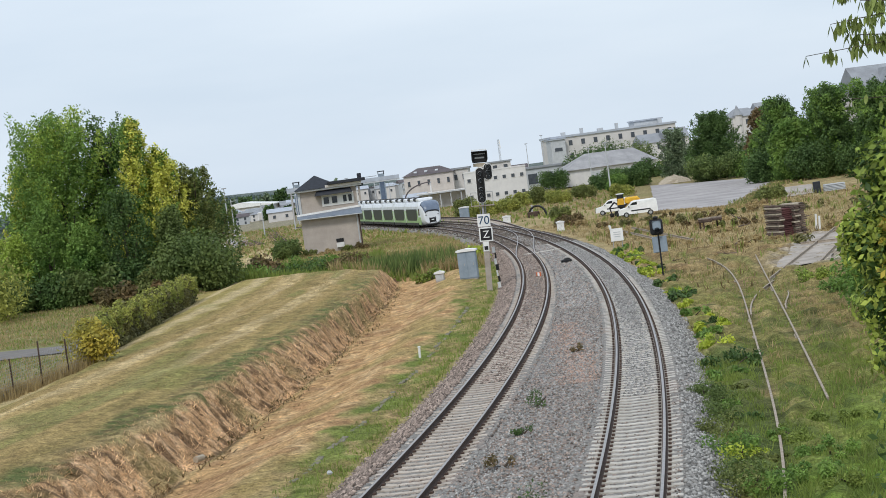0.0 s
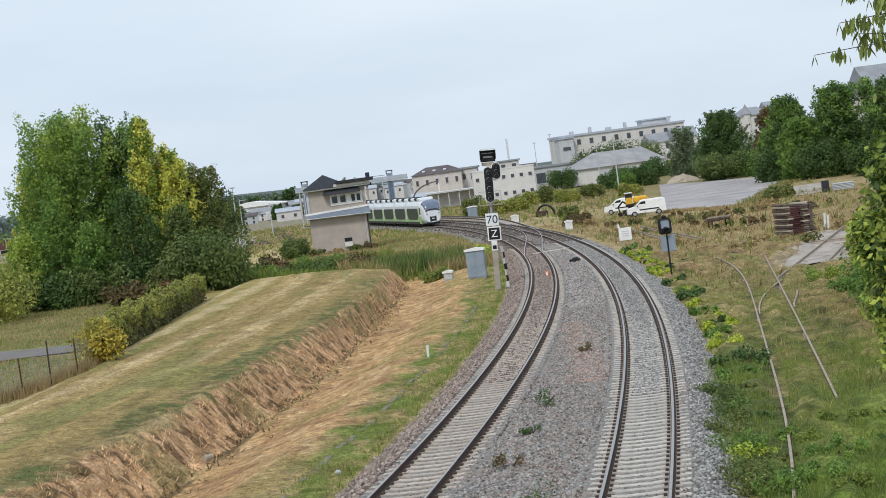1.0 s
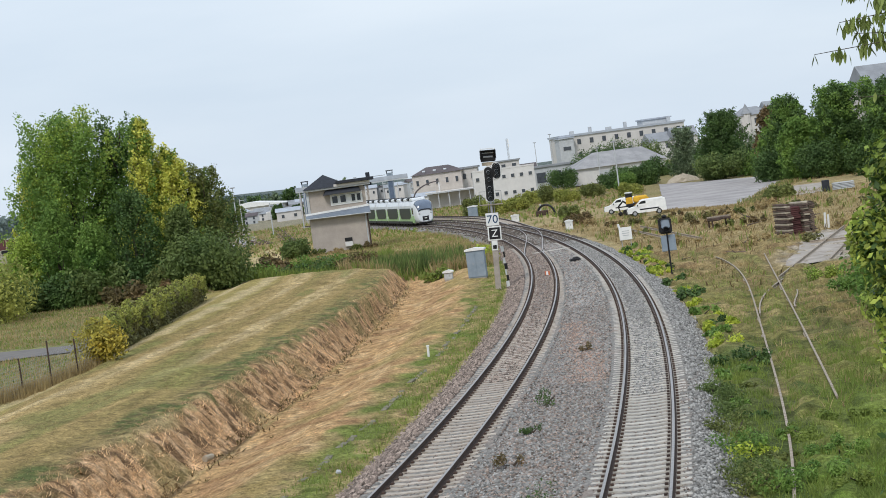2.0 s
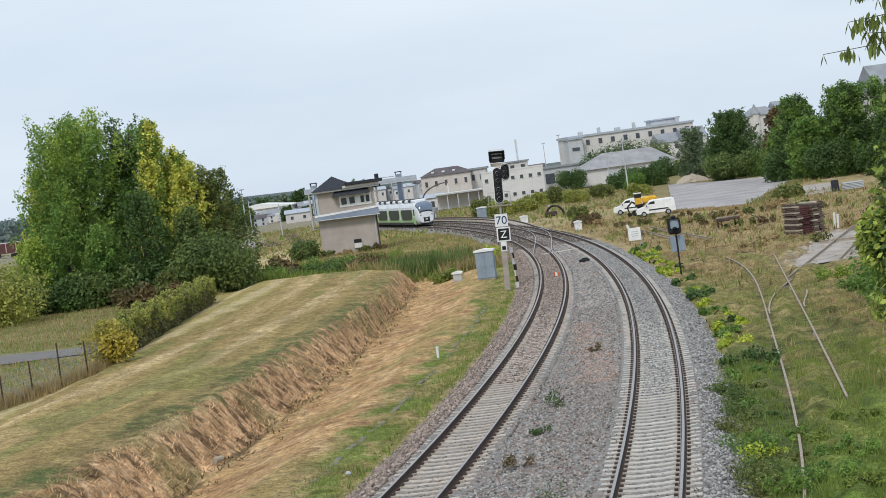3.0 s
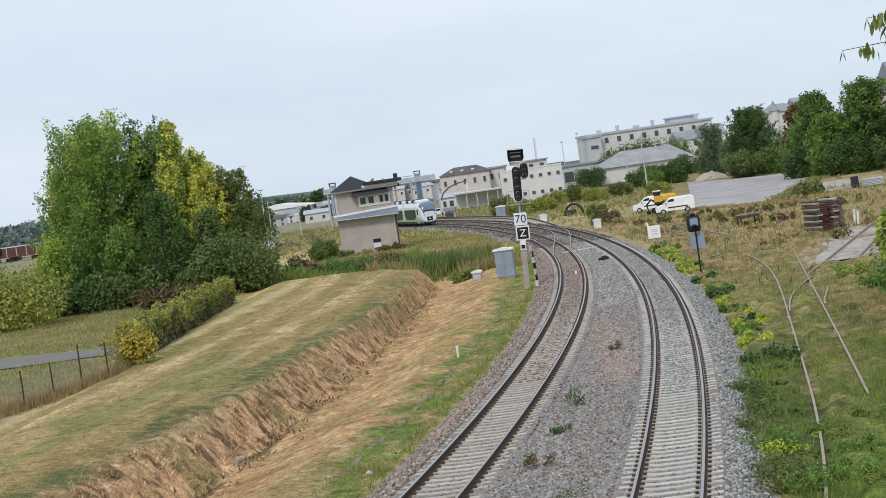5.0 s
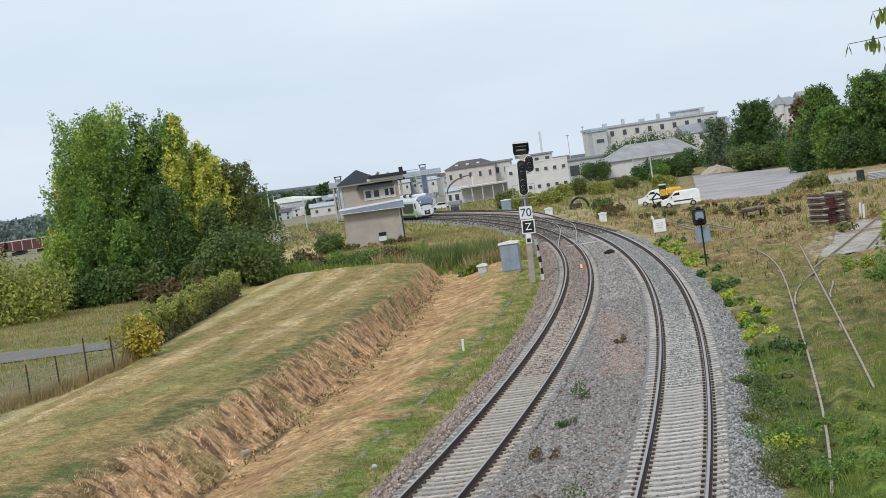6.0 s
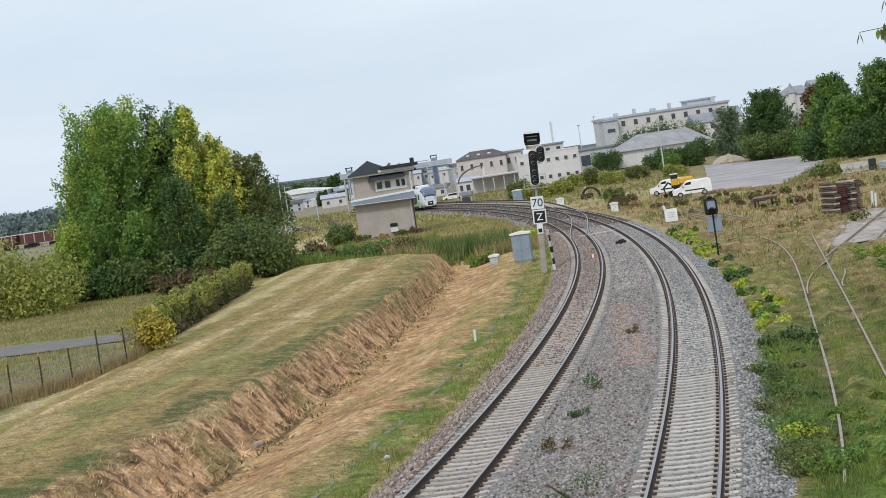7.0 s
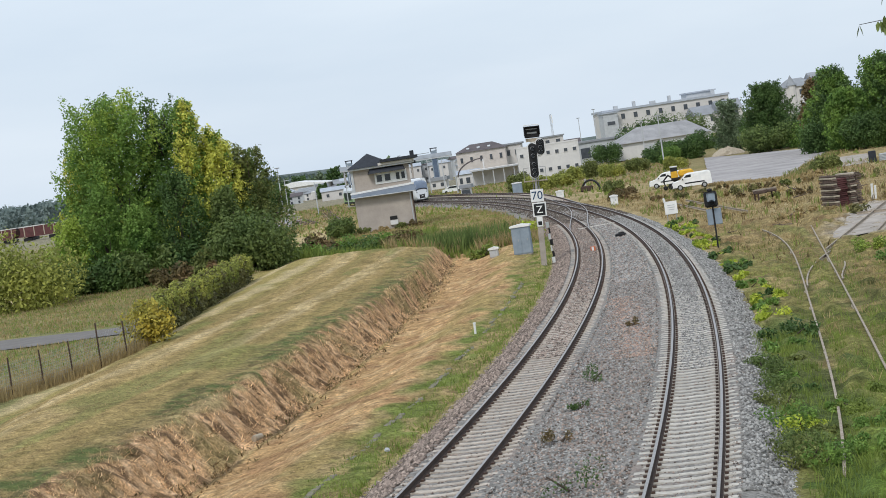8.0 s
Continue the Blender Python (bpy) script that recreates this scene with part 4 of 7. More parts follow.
# ---- the signal box ----
def build_signal_box():
    t = thing("signal_box", pose(-16.55, 218.5, -0.45, 0, 0, 4) @ Matrix.Diagonal((1, 1, 0.945, 1)), "old two-storey beige rendered signal box with hipped slate roof", "building")
    W = 7.1
    m = Mesh().prism([(0, 0), (W, 0), (W, 4.75), (0, 4.75)], 0, 6.5)
    part("lower_wall", m, M["render"], t, "beige rendered ground floor")
    m = Mesh().prism([(0, 4.7), (W, 4.7), (W, 8.0), (0, 8.0)], 0.35, 6.2)
    part("upper_wall", m, M["render"], t)
    # lean-to roof towards the line, with a white flashing along its upper edge
    m = Mesh()
    m.add([(-0.35, -0.75, 4.55), (W + 0.3, -0.75, 4.42), (W + 0.3, 0.36, 5.2), (-0.35, 0.36, 4.9), (-0.35, -0.75, 4.67), (W + 0.3, -0.75, 4.54), (W + 0.3, 0.36, 5.32), (-0.35, 0.36, 5.02)],
          [(3, 2, 1, 0), (4, 5, 6, 7), (0, 1, 5, 4), (1, 2, 6, 5), (2, 3, 7, 6), (3, 0, 4, 7)])
    part("lean_to_roof", m, M["dark_zinc"], t, "blue-grey zinc lean-to roof")
    part("flashing", Mesh().prism([(-0.4, 4.98), (W + 0.3, 5.28), (W + 0.3, 5.52), (-0.4, 5.22)], 0.2, 0.37), M["white"], t, "white flashing board")
    part("gutter", Mesh().tube([(-0.4, -0.82, 4.55), (W + 0.35, -0.82, 4.42)], 0.07, 6), M["light_grey"], t)
    part("corner_trim", Mesh().box(0.1, 0.3, 6.4, 0.3, 0.14, 3.2), M["light_grey"], t)
    # cornice, hipped roof, flat dark roof
    part("cornice", Mesh().box(W / 2 + 0.2, 3.2, 8.12, W + 1.0, 6.9, 0.26, c=0.04), M["light_grey"], t)
    m = Mesh()
    x0, x1, y0, y1, z0 = -0.45, 5.3, -0.4, 6.8, 8.25
    m.add([(x0, y0, z0), (x1, y0, z0), (x1, y1, z0), (x0, y1, z0), (2.3, 3.2, 10.0)], [(0, 1, 4), (1, 2, 4), (2, 3, 4), (3, 0, 4), (3, 2, 1, 0)])
    part("hipped_roof", m, M["slate"], t, "dark hipped slate roof")
    part("flat_roof", Mesh().box(6.0, 2.9, 8.75, 4.6, 7.2, 0.42, c=0.05), M["slate"], t, "dark flat roof edge")
    part("parapet", Mesh().box(5.6, 2.9, 8.4, 4.4, 6.6, 0.32), M["hazy_wall"], t)
    part("chimney", Mesh().box(7.7, 1.5, 9.2, 0.5, 0.6, 0.7, c=0.05), M["slate"], t)
    part("eave_beam", Mesh().box(7.5, 0.2, 8.05, 1.0, 0.5, 0.35), M["slate"], t)
    # awning over the windows
    m = Mesh()
    m.add([(2.0, -0.7, 7.3), (6.6, -0.7, 7.3), (6.6, 0.4, 7.35), (2.0, 0.4, 7.35), (2.3, -0.55, 7.62), (6.4, -0.55, 7.62), (6.4, 0.4, 7.95), (2.3, 0.4, 7.95)],
          [(3, 2, 1, 0), (4, 5, 6, 7), (0, 1, 5, 4), (1, 2, 6, 5), (2, 3, 7, 6), (3, 0, 4, 7)])
    part("awning", m, M["slate"], t, "dark awning over the windows")
    part("window_surround", Mesh().box(4.75, 0.33, 6.62, 3.9, 0.12, 1.5), M["white"], t, "white painted window surround")
    for x in (3.35, 4.35, 5.6, 6.25):
        w = 0.72 if x < 5 else 0.5
        f = part("window", Mesh().box(x, 0.26, 6.6, w + 0.16, 0.1, 1.05, c=0.02), M["white"], t, "white framed window")
        part("pane", Mesh().box(x, 0.2, 6.6, w - 0.08, 0.05, 0.85), M["glass"], f)
    part("downpipe", Mesh().tube([(W - 0.35, -0.06, 0.3), (W - 0.35, -0.06, 4.4)], 0.07, 8), M["light_grey"], t)
    part("wall_strip", Mesh().box(W - 0.1, -0.03, 2.3, 0.16, 0.05, 4.4), M["rail_side"], t, "rusty cable strip")
    part("hatch", Mesh().box(4.35, -0.15, 0.75, 0.95, 0.3, 0.6, c=0.03), M["far_white"], t, "white meter cabinet")
    part("hatch_window", Mesh().box(4.35, -0.06, 1.35, 0.9, 0.12, 0.45), M["black"], t)
    return t


build_signal_box()


# ---- signals and cabinets beside the line ----
def build_main_signal():
    t = thing("railway_signal", pose(2.62, 115, -0.55, 0, 2.6, 0), "tall colour-light railway signal with black target boards on a mast", "signal")
    part("base_post", Mesh().box(0.0, 0, 1.35, 0.36, 0.3, 2.7, c=0.03), M["concrete"], t, "pale concrete base post")
    part("mast", Mesh().tube([(0, 0, 2.6), (0, 0, 7.9)], [0.09, 0.075], 10), M["steel"], t, smooth=True)

    def target(name, cx, cz, w, h, lamps, parent):
        k = 10
        ring = lambda hw, hh: [(cx + (hw - hw) + hw * math.sin(a) * 1.0, cz + math.copysign(hh - hw, math.cos(a)) + hw * math.cos(a)) for a in [2 * math.pi * (i + 0.5) / (2 * k) for i in range(2 * k)]]
        rim = part(name, Mesh().prism(ring(w / 2, h / 2), -0.16, -0.12), M["white"], parent, "black lamp board with a white rim")
        part("board", Mesh().prism(ring(w / 2 - 0.05, h / 2 - 0.05), -0.2, -0.155), M["black"], rim)
        for z in lamps:
            part("lamp", Mesh().tube([(cx, -0.2, z), (cx, -0.28, z)], 0.09, 12), M["glass"], rim)
            part("lamp_hood", Mesh().tube([(cx, -0.2, z + 0.06), (cx, -0.46, z + 0.04)], [0.13, 0.12], 12, caps=False), M["steel"], rim)
        return rim

    target("target_board", -0.02, 6.75, 0.62, 2.3, (7.45, 7.0, 6.45, 6.1, 5.8), t)
    target("side_target_board", 0.5, 7.58, 0.6, 1.1, (7.85, 7.5, 7.2), t)
    part("service_platform", Mesh().box(0.0, 0.15, 5.45, 1.5, 0.7, 0.06), M["rust_rail"], t)
    for s in (-0.7, 0.7):
        part("guard_rail", Mesh().tube([(s, 0.45, 5.45), (s, 0.45, 6.3)], 0.02, 6), M["steel"], t)
    part("guard_rail", Mesh().tube([(-0.7, 0.45, 6.3), (0.7, 0.45, 6.3)], 0.02, 6), M["steel"], t)
    part("ladder", Mesh().box(-0.18, 0.3, 5.0, 0.05, 0.05, 5.0).box(0.18, 0.3, 5.0, 0.05, 0.05, 5.0), M["steel"], t)
    # route indicator on top
    m = Mesh().box(0.05, 0.1, 8.55, 0.95, 0.5, 0.72, c=0.05)
    box_ = part("route_indicator", m, M["black"], t, "black box-shaped route indicator")
    part("hood", Mesh().box(0.05, -0.3, 8.9, 1.0, 0.6, 0.05).box(-0.43, -0.3, 8.62, 0.05, 0.6, 0.55).box(0.53, -0.3, 8.62, 0.05, 0.6, 0.55), M["black"], box_)
    part("front_frame", Mesh().box(0.05, -0.17, 8.5, 0.62, 0.03, 0.1).box(0.05, -0.17, 8.74, 0.74, 0.03, 0.06), M["light_grey"], box_)
    part("top_rail", Mesh().box(0.05, -0.3, 9.0, 0.9, 0.08, 0.05).box(-0.4, -0.3, 8.96, 0.05, 0.05, 0.16).box(0.5, -0.3, 8.96, 0.05, 0.05, 0.16), M["white"], box_)
    part("bracket", Mesh().box(0.0, 0.0, 8.05, 0.75, 0.3, 0.22), M["pale_wood"], t)
    # speed plate and letter plate
    p = part("speed_plate", Mesh().box(-0.02, -0.2, 4.52, 0.82, 0.03, 0.8, c=0.01), M["white"], t, "white speed plate reading 70")
    lettering("70", 0.74, pose(-0.02, -0.225, 4.50, 90, 0, 0), mat("sign_blue", (0.02, 0.06, 0.14), (0.015, 0.05, 0.11), 2, 0.5), p)
    p = part("letter_plate", Mesh().box(0.05, -0.2, 3.62, 0.86, 0.03, 0.9, c=0.01), M["white"], t, "black and white plate with the letter Z")
    part("plate_field", Mesh().box(0.05, -0.222, 3.62, 0.7, 0.02, 0.74), M["black"], p)
    lettering("Z", 0.66, pose(0.05, -0.24, 3.60, 90, 0, 0), M["white"], p, 0.02)
    p = part("small_plate", Mesh().box(0.0, -0.2, 2.85, 0.36, 0.03, 0.62), M["white"], t)
    part("plate_mark", Mesh().box(0.0, -0.22, 2.75, 0.24, 0.02, 0.24), M["black"], p)
    return t


build_main_signal()


def build_marker_post():
    t = thing("marker_post", pose(3.3, 116, -0.5, 0, -2, 0), "slim black and white banded marker post", "post")
    for i in range(7):
        part("band", Mesh().box(0.06 * (i % 2), 0, 0.19 + i * 0.38, 0.2 - 0.05 * (i % 3), 0.1, 0.37), M["white"] if i % 2 == 0 else M["black"], t)


build_marker_post()


def cabinet(name, x, y, w, d, h, body_mat, roof_mat, label, group="", rz=0.0, z=None, doors=2):
    z = float(ground_z(np.array([x]), np.array([y]))[0]) if z is None else z
    t = thing(name, pose(x, y, z, 0, 0, rz), label, "cabinet", group)
    part("plinth", Mesh().box(0, 0, 0.06, w * 0.94, d * 0.94, 0.12), M["concrete"], t)
    part("body", Mesh().box(0, 0, 0.1 + (h - 0.3) / 2, w, d, h - 0.3, c=0.02), body_mat, t)
    m = Mesh().prism([(-w / 2 - 0.08, h - 0.22), (w / 2 + 0.08, h - 0.22), (w / 2 + 0.08, h - 0.1), (0, h), (-w / 2 - 0.08, h - 0.1)], -d / 2 - 0.08, d / 2 + 0.08)
    part("lid", m, roof_mat, t, "pale overhanging lid")
    for i in range(doors):
        dx = (i - (doors - 1) / 2) * (w / doors)
        dr = part("door", Mesh().box(dx, -d / 2 - 0.012, 0.1 + (h - 0.35) / 2, w / doors - 0.05, 0.03, h - 0.5, c=0.008), body_mat, t)
        part("handle", Mesh().box(dx + 0.12, -d / 2 - 0.045, h * 0.5, 0.04, 0.03, 0.18), M["steel"], dr)
    return t


cabinet("relay_cabinet", 1.62, 128.3, 1.3, 0.8, 2.25, M["grey"], M["white"], "grey-blue metal relay cabinet with white lid", rz=-8)
cabinet("junction_box", -0.5, 135.0, 0.62, 0.5, 0.85, M["light_grey"], M["white"], "small pale grey lineside junction box", rz=-8, doors=1)
cabinet("relay_cabinet", 4.1, 285, 1.5, 1.1, 2.1, M["grey"], M["white"], "distant grey-blue relay cabinet with white lid", rz=-5)
cabinet("point_box", 8.9, 240, 1.0, 0.7, 1.1, M["white"], M["white"], "white lineside equipment box in dry grass", "lineside boxes", doors=1)
cabinet("point_box", 12.7, 192, 0.75, 0.6, 1.15, M["white"], M["white"], "white lineside equipment box in dry grass", "lineside boxes", doors=1)


def build_shunt_signal():
    t = thing("shunting_signal", pose(12.75, 107, -0.55), "small dark shunting signal on a thin post", "signal")
    part("post", Mesh().tube([(0, 0, 0), (0, 0, 3.0)], 0.05, 8), M["black"], t)
    h = part("lamp_case", Mesh().box(-0.05, 0, 3.0, 0.78, 0.35, 0.95, c=0.12), M["black"], t, "dark lamp case with pale face")
    part("face", Mesh().box(-0.05, -0.19, 3.12, 0.5, 0.04, 0.5, c=0.06), M["grey"], h)
    part("hood", Mesh().tube([(-0.05, -0.15, 2.82), (-0.05, -0.4, 2.8)], 0.16, 12, caps=False), M["black"], h)
    part("cap", Mesh().box(-0.05, 0, 3.55, 0.3, 0.25, 0.16, c=0.05), M["black"], h)
    part("terminal_box", Mesh().box(0.05, 0.12, 1.95, 0.85, 0.22, 0.95, c=0.03), M["grey"], t, "grey-blue terminal box")
    return t


build_shunt_signal()


def build_white_board():
    t = thing("lineside_board", pose(13.6, 141, -0.55, 0, 0, -6), "white square board with faint writing on short legs", "sign")
    for s in (-0.35, 0.35):
        part("leg", Mesh().box(s, 0.04, 0.5, 0.06, 0.06, 1.0), M["steel"], t)
    b = part("board", Mesh().box(0, 0, 1.25, 0.98, 0.12, 1.0, c=0.02), M["white"], t)
    for i in range(3):
        part("text_bar", Mesh().box(0.02, -0.068, 1.45 - 0.17 * i, 0.55 - 0.1 * (i == 2), 0.01, 0.05), M["light_grey"], b)
    part("pipe", Mesh().tube([(-0.42, 0, 1.7), (-0.5, 0, 2.05)], 0.09, 8), M["white"], t)


build_white_board()


def small_post(x, y, h, w, material, label):
    z = float(ground_z(np.array([x]), np.array([y]))[0])
    t = thing("marker_peg", pose(x, y, z, 3, 2, 0), label, "post")
    part("peg", Mesh().box(0, 0, h / 2, w, w, h, c=w * 0.2), material, t)
    part("cap", Mesh().box(0, 0, h, w * 1.3, w * 1.3, w * 0.5, c=w * 0.1), material, t)


small_post(-1.6, 77.5, 0.55, 0.1, M["white"], "short white marker peg in the grass")


def build_cable_trough():
    """Concrete lids of a cable run, half sunk and overgrown."""
    t = thing("cable_trough", pose(0, 0, 0), "half-buried concrete cable trough in the grass verge", "cable trough")
    r = random.Random(23)
    for i in range(62):
        y = 39 + i * 1.05
        if r.random() < 0.38:
            continue
        x = float(track_left(y)) - 3.95 + r.uniform(-0.08, 0.08)
        d = float(track_left(y + 0.5) - track_left(y - 0.5))
        z = float(ground_z(np.array([x]), np.array([y]))[0])
        part("lid", Mesh().box(x, y, z - 0.01 + r.uniform(-0.03, 0.03), 0.2, 0.9, 0.2, -math.degrees(math.atan(d)) + r.uniform(-4, 4), 0.02, rx=r.uniform(-2, 2), ry=r.uniform(-6, 6)), M["old_concrete"], t)


build_cable_trough()


def build_line_litter():
    t = thing("white_stone", pose(-3.87, 49.0, -0.5), "whitish stone lying in the green verge", "stone")
    part("stone", Mesh().tube([(-0.07, 0, 0.12), (-0.03, 0, 0.14), (0.03, 0.01, 0.13), (0.07, 0, 0.11)], [0.03, 0.065, 0.06, 0.025], 7), M["light_grey"], t)
    t = thing("cut_log", pose(-8.8, 58.8, -1.02, 0, 0, 60), "short pale cut log lying at the foot of the bank", "log")
    part("log", Mesh().tube([(-0.2, 0, 0.14), (0.2, 0, 0.15)], [0.11, 0.10], 10), M["pale_wood"], t)
    t = thing("track_marker", pose(5.93, 116.9, -0.2, 0, 0, -20), "small orange and white marker between the rails", "marker")
    part("plate", Mesh().box(0, 0, 0.16, 0.34, 0.07, 0.3, c=0.02), M["orange"], t)
    part("white_panel", Mesh().box(0.0, -0.045, 0.17, 0.14, 0.03, 0.24), M["white"], t)


M["orange"] = mat("orange_paint", (0.62, 0.17, 0.06), (0.45, 0.12, 0.05), 3, 0.6, 0.05)
build_line_litter()


# ---- vehicles ----
def build_van(x, y, rz, label):
    """A small panel van, nose to -x."""
    t = thing("van", pose(x, y, -0.5, 0, 0, rz), label, "van", "parked vans")
    side = [(-2.2, 0.35), (-2.2, 0.75), (-2.1, 0.95), (-1.35, 1.12), (-0.65, 1.72), (-0.3, 1.82), (1.9, 1.84), (2.15, 1.7), (2.2, 0.9), (2.2, 0.35)]
    m = Mesh()
    n = len(side)
    for yy, k in ((-0.9, 0.93), (-0.82, 1.0), (0.82, 1.0), (0.9, 0.93)):
        m.v += [(px, yy * (1 - 0.12 * max(0, pz - 1.0)), 0.35 + (pz - 0.35) * k) for px, pz in side]
    for i in range(3):
        m.f += [(i * n + j, i * n + (j + 1) % n, i * n + n + (j + 1) % n, i * n + n + j) for j in range(n)]
    m.f += [tuple(range(n - 1, -1, -1)), tuple(range(3 * n, 4 * n))]
    m.m = [0] * len(m.f)
    body = part("body", m, M["white"], t, "white van body")
    for s in (-1, 1):
        part("side_window", Mesh().prism([(-1.05, 1.2), (-0.55, 1.62), (-0.05, 1.66), (-0.05, 1.2)], s * 0.835 - 0.02, s * 0.835 + 0.02), M["glass"], t, "dark side window")
        part("side_trim", Mesh().box(0.3, s * 0.9, 0.72, 2.2, 0.04, 0.14, c=0.01), M["black"], t)
        part("mirror", Mesh().box(-1.0, s * 1.0, 1.2, 0.12, 0.18, 0.2, c=0.03), M["black"], t)
        part("headlight", Mesh().box(-2.12, s * 0.66, 0.88, 0.16, 0.34, 0.2, c=0.04), M["steel"], t)
        for wx in (-1.38, 1.35):
            w = part("wheel", Mesh().tube([(wx, s * 0.68, 0.31), (wx, s * 0.92, 0.31)], 0.31, 18), M["rubber"], t)
            part("rim", Mesh().tube([(wx, s * 0.9, 0.31), (wx, s * 0.935, 0.31)], 0.19, 12), M["steel"], w)
    m = Mesh()
    m.add([(-1.36, -0.72, 1.14), (-1.36, 0.72, 1.14), (-0.7, 0.66, 1.70), (-0.7, -0.66, 1.70)], [(0, 1, 2, 3)])
    m.v = [(a - 0.03, b, c + 0.03) for a, b, c in m.v]
    part("windscreen", m, M["glass"], t)
    part("bumper", Mesh().box(-2.2, 0, 0.5, 0.16, 1.6, 0.3, c=0.05), M["black"], t)
    return t


build_van(22.4, 204, -4, "white panel van parked beside a yellow excavator")
build_van(21.4, 221, -10, "white panel van parked behind a yellow excavator")


def build_excavator():
    t = thing("excavator", pose(21.6, 210, -0.5, 0, 0, -5) @ Matrix.Scale(0.84, 4), "compact yellow excavator with a dark glazed cab", "excavator")
    for s in (-0.75, 0.75):
        out = [(math.copysign(1.15, math.cos(a)) + 0.4 * math.cos(a), 0.42 + 0.4 * math.sin(a)) for a in [2 * math.pi * (i + 0.5) / 16 for i in range(16)]]
        part("crawler", Mesh().prism(out, s - 0.22, s + 0.22), M["rubber"], t)
    part("turntable", Mesh().tube([(0, 0, 0.8), (0, 0, 1.3)], 0.75, 18), M["black"], t)
    part("chassis", Mesh().box(0.5, 0, 1.4, 3.0, 1.8, 0.4, c=0.08), M["black"], t)
    part("engine_cover", Mesh().box(1.05, 0, 2.05, 2.0, 1.75, 0.95, c=0.2), M["yellow"], t, "yellow engine cover")
    part("counterweight", Mesh().box(2.0, 0, 1.85, 0.4, 1.6, 0.8, c=0.15), M["yellow"], t)
    cab = part("cab", Mesh().box(-0.5, -0.35, 2.0, 0.95, 0.9, 1.0, c=0.08), M["yellow"], t, "yellow lower cab")
    part("cab_glass", Mesh().box(-0.5, -0.35, 2.62, 0.85, 0.82, 0.75, c=0.06), M["glass"], cab)
    for a, b in ((-0.93, -0.77), (-0.07, -0.77), (-0.93, 0.07), (-0.07, 0.07)):
        part("cab_pillar", Mesh().box(a, b, 2.65, 0.08, 0.08, 0.9), M["black"], cab)
    part("roof", Mesh().box(-0.5, -0.35, 3.1, 1.1, 1.0, 0.14, c=0.04), M["white"], cab)
    part("boom", Mesh().tube([(-0.7, 0.45, 1.5), (-1.4, 0.45, 2.0), (-2.1, 0.45, 1.3)], [0.17, 0.16, 0.12], 6), M["black"], t)
    part("stick", Mesh().tube([(-2.1, 0.45, 1.35), (-1.9, 0.45, 0.5)], [0.11, 0.09], 6), M["black"], t)
    part("bucket", Mesh().box(-1.9, 0.45, 0.3, 0.6, 0.8, 0.5, 0, 0.1), M["rubber"], t)


build_excavator()


# ---- trees, hedge and fence on the mown side ----
tree("poplar_tree", -32.7, 160, 17.7, 7.0, M["leaf"], "tall green leafy poplar behind the fence", 11, 70000, 0.13, 58, low=0.06, taper=0.42, up=0.75, second=M["leaf_lime"], share=0.22)
tree("poplar_tree", -25.6, 158, 16.3, 3.3, M["leaf_yellow"], "tall poplar with leaves turning yellow", 12, 26000, 0.13, 28, taper=0.93, low=0.1, up=1.5, second=M["leaf"], share=0.35)
tree("poplar_tree", -23.7, 159, 13.4, 3.4, M["leaf"], "poplar half turned yellow beside a taller one", 16, 24000, 0.13, 24, taper=0.85, low=0.05, up=1.3, second=M["leaf_yellow"], share=0.5)
tree("poplar_tree", -28.6, 163, 17.0, 4.8, M["leaf"], "green leafy poplar between two taller ones", 14, 26000, 0.14, 28, taper=0.6, low=0.05, up=1.1, second=M["leaf_dark"], share=0.4)
tree("broadleaf_tree", -21.3, 161, 11.6, 4.0, M["leaf_mid"], "smaller dull green leafy tree", 13, 26000, 0.13, 26, low=0.05, taper=0.7, up=1.2, second=M["leaf_olive"], share=0.4)
tree("poplar_tree", -35.6, 161, 13.6, 4.0, M["leaf"], "green leafy poplar behind a taller one", 15, 26000, 0.14, 26, taper=0.55, low=0.05, up=1.0, second=M["leaf_yellow"], share=0.2)
bush("shrub", -20.2, 148, 6.0, 4, 4.8, M["leaf_mid"], "dense dark green shrub below the trees", 21, 11000, 0.15, n=15)
for x, y, h, sp, k in ((-35.9, 152, 6.6, 3.2, "leaf_lime"), (-33.2, 153, 9.2, 3.2, "leaf"), (-29.6, 151, 6.6, 3.2, "leaf"), (-26.4, 152, 9.4, 3.6, "leaf_dark"), (-22.6, 153, 7.2, 2.8, "leaf_mid")):
    tree("young_tree", x, y, h, sp, M[k], "young leafy tree growing below the poplars", int(-x * 10), 13000, 0.12, 16, low=0.0, taper=0.8, up=1.3, group="young trees")
for i, (x, k, h) in enumerate(((-37, "leaf_mid", 3.2), (-33, "leaf_dark", 3.0), (-29, "leaf_mid", 3.4), (-25.5, "leaf_dark", 3.0), (-23, "leaf_olive", 2.6))):
    bush("undergrowth_shrub", x, 149 + (i % 2), 5.2, 3, h, M[k], "dense leafy undergrowth at the foot of the trees", 330 + i, 4500, 0.16, n=12, group="undergrowth")
bush("shrub", -38.2, 141, 8.0, 5, 6.0, M["leaf_olive_light"], "yellow-green shrub by the meadow", 23, 11000, 0.15, n=16)
bush("shrub", -45, 138, 7.5, 5, 5.0, M["leaf_autumn"], "yellowing shrub by the meadow", 26, 7000, 0.15, n=12)
bush("shrub", -17.0, 165, 3.5, 3, 2.6, M["leaf_brown"], "reddish-brown bramble near the signal box", 27, 1500, 0.22, n=8)
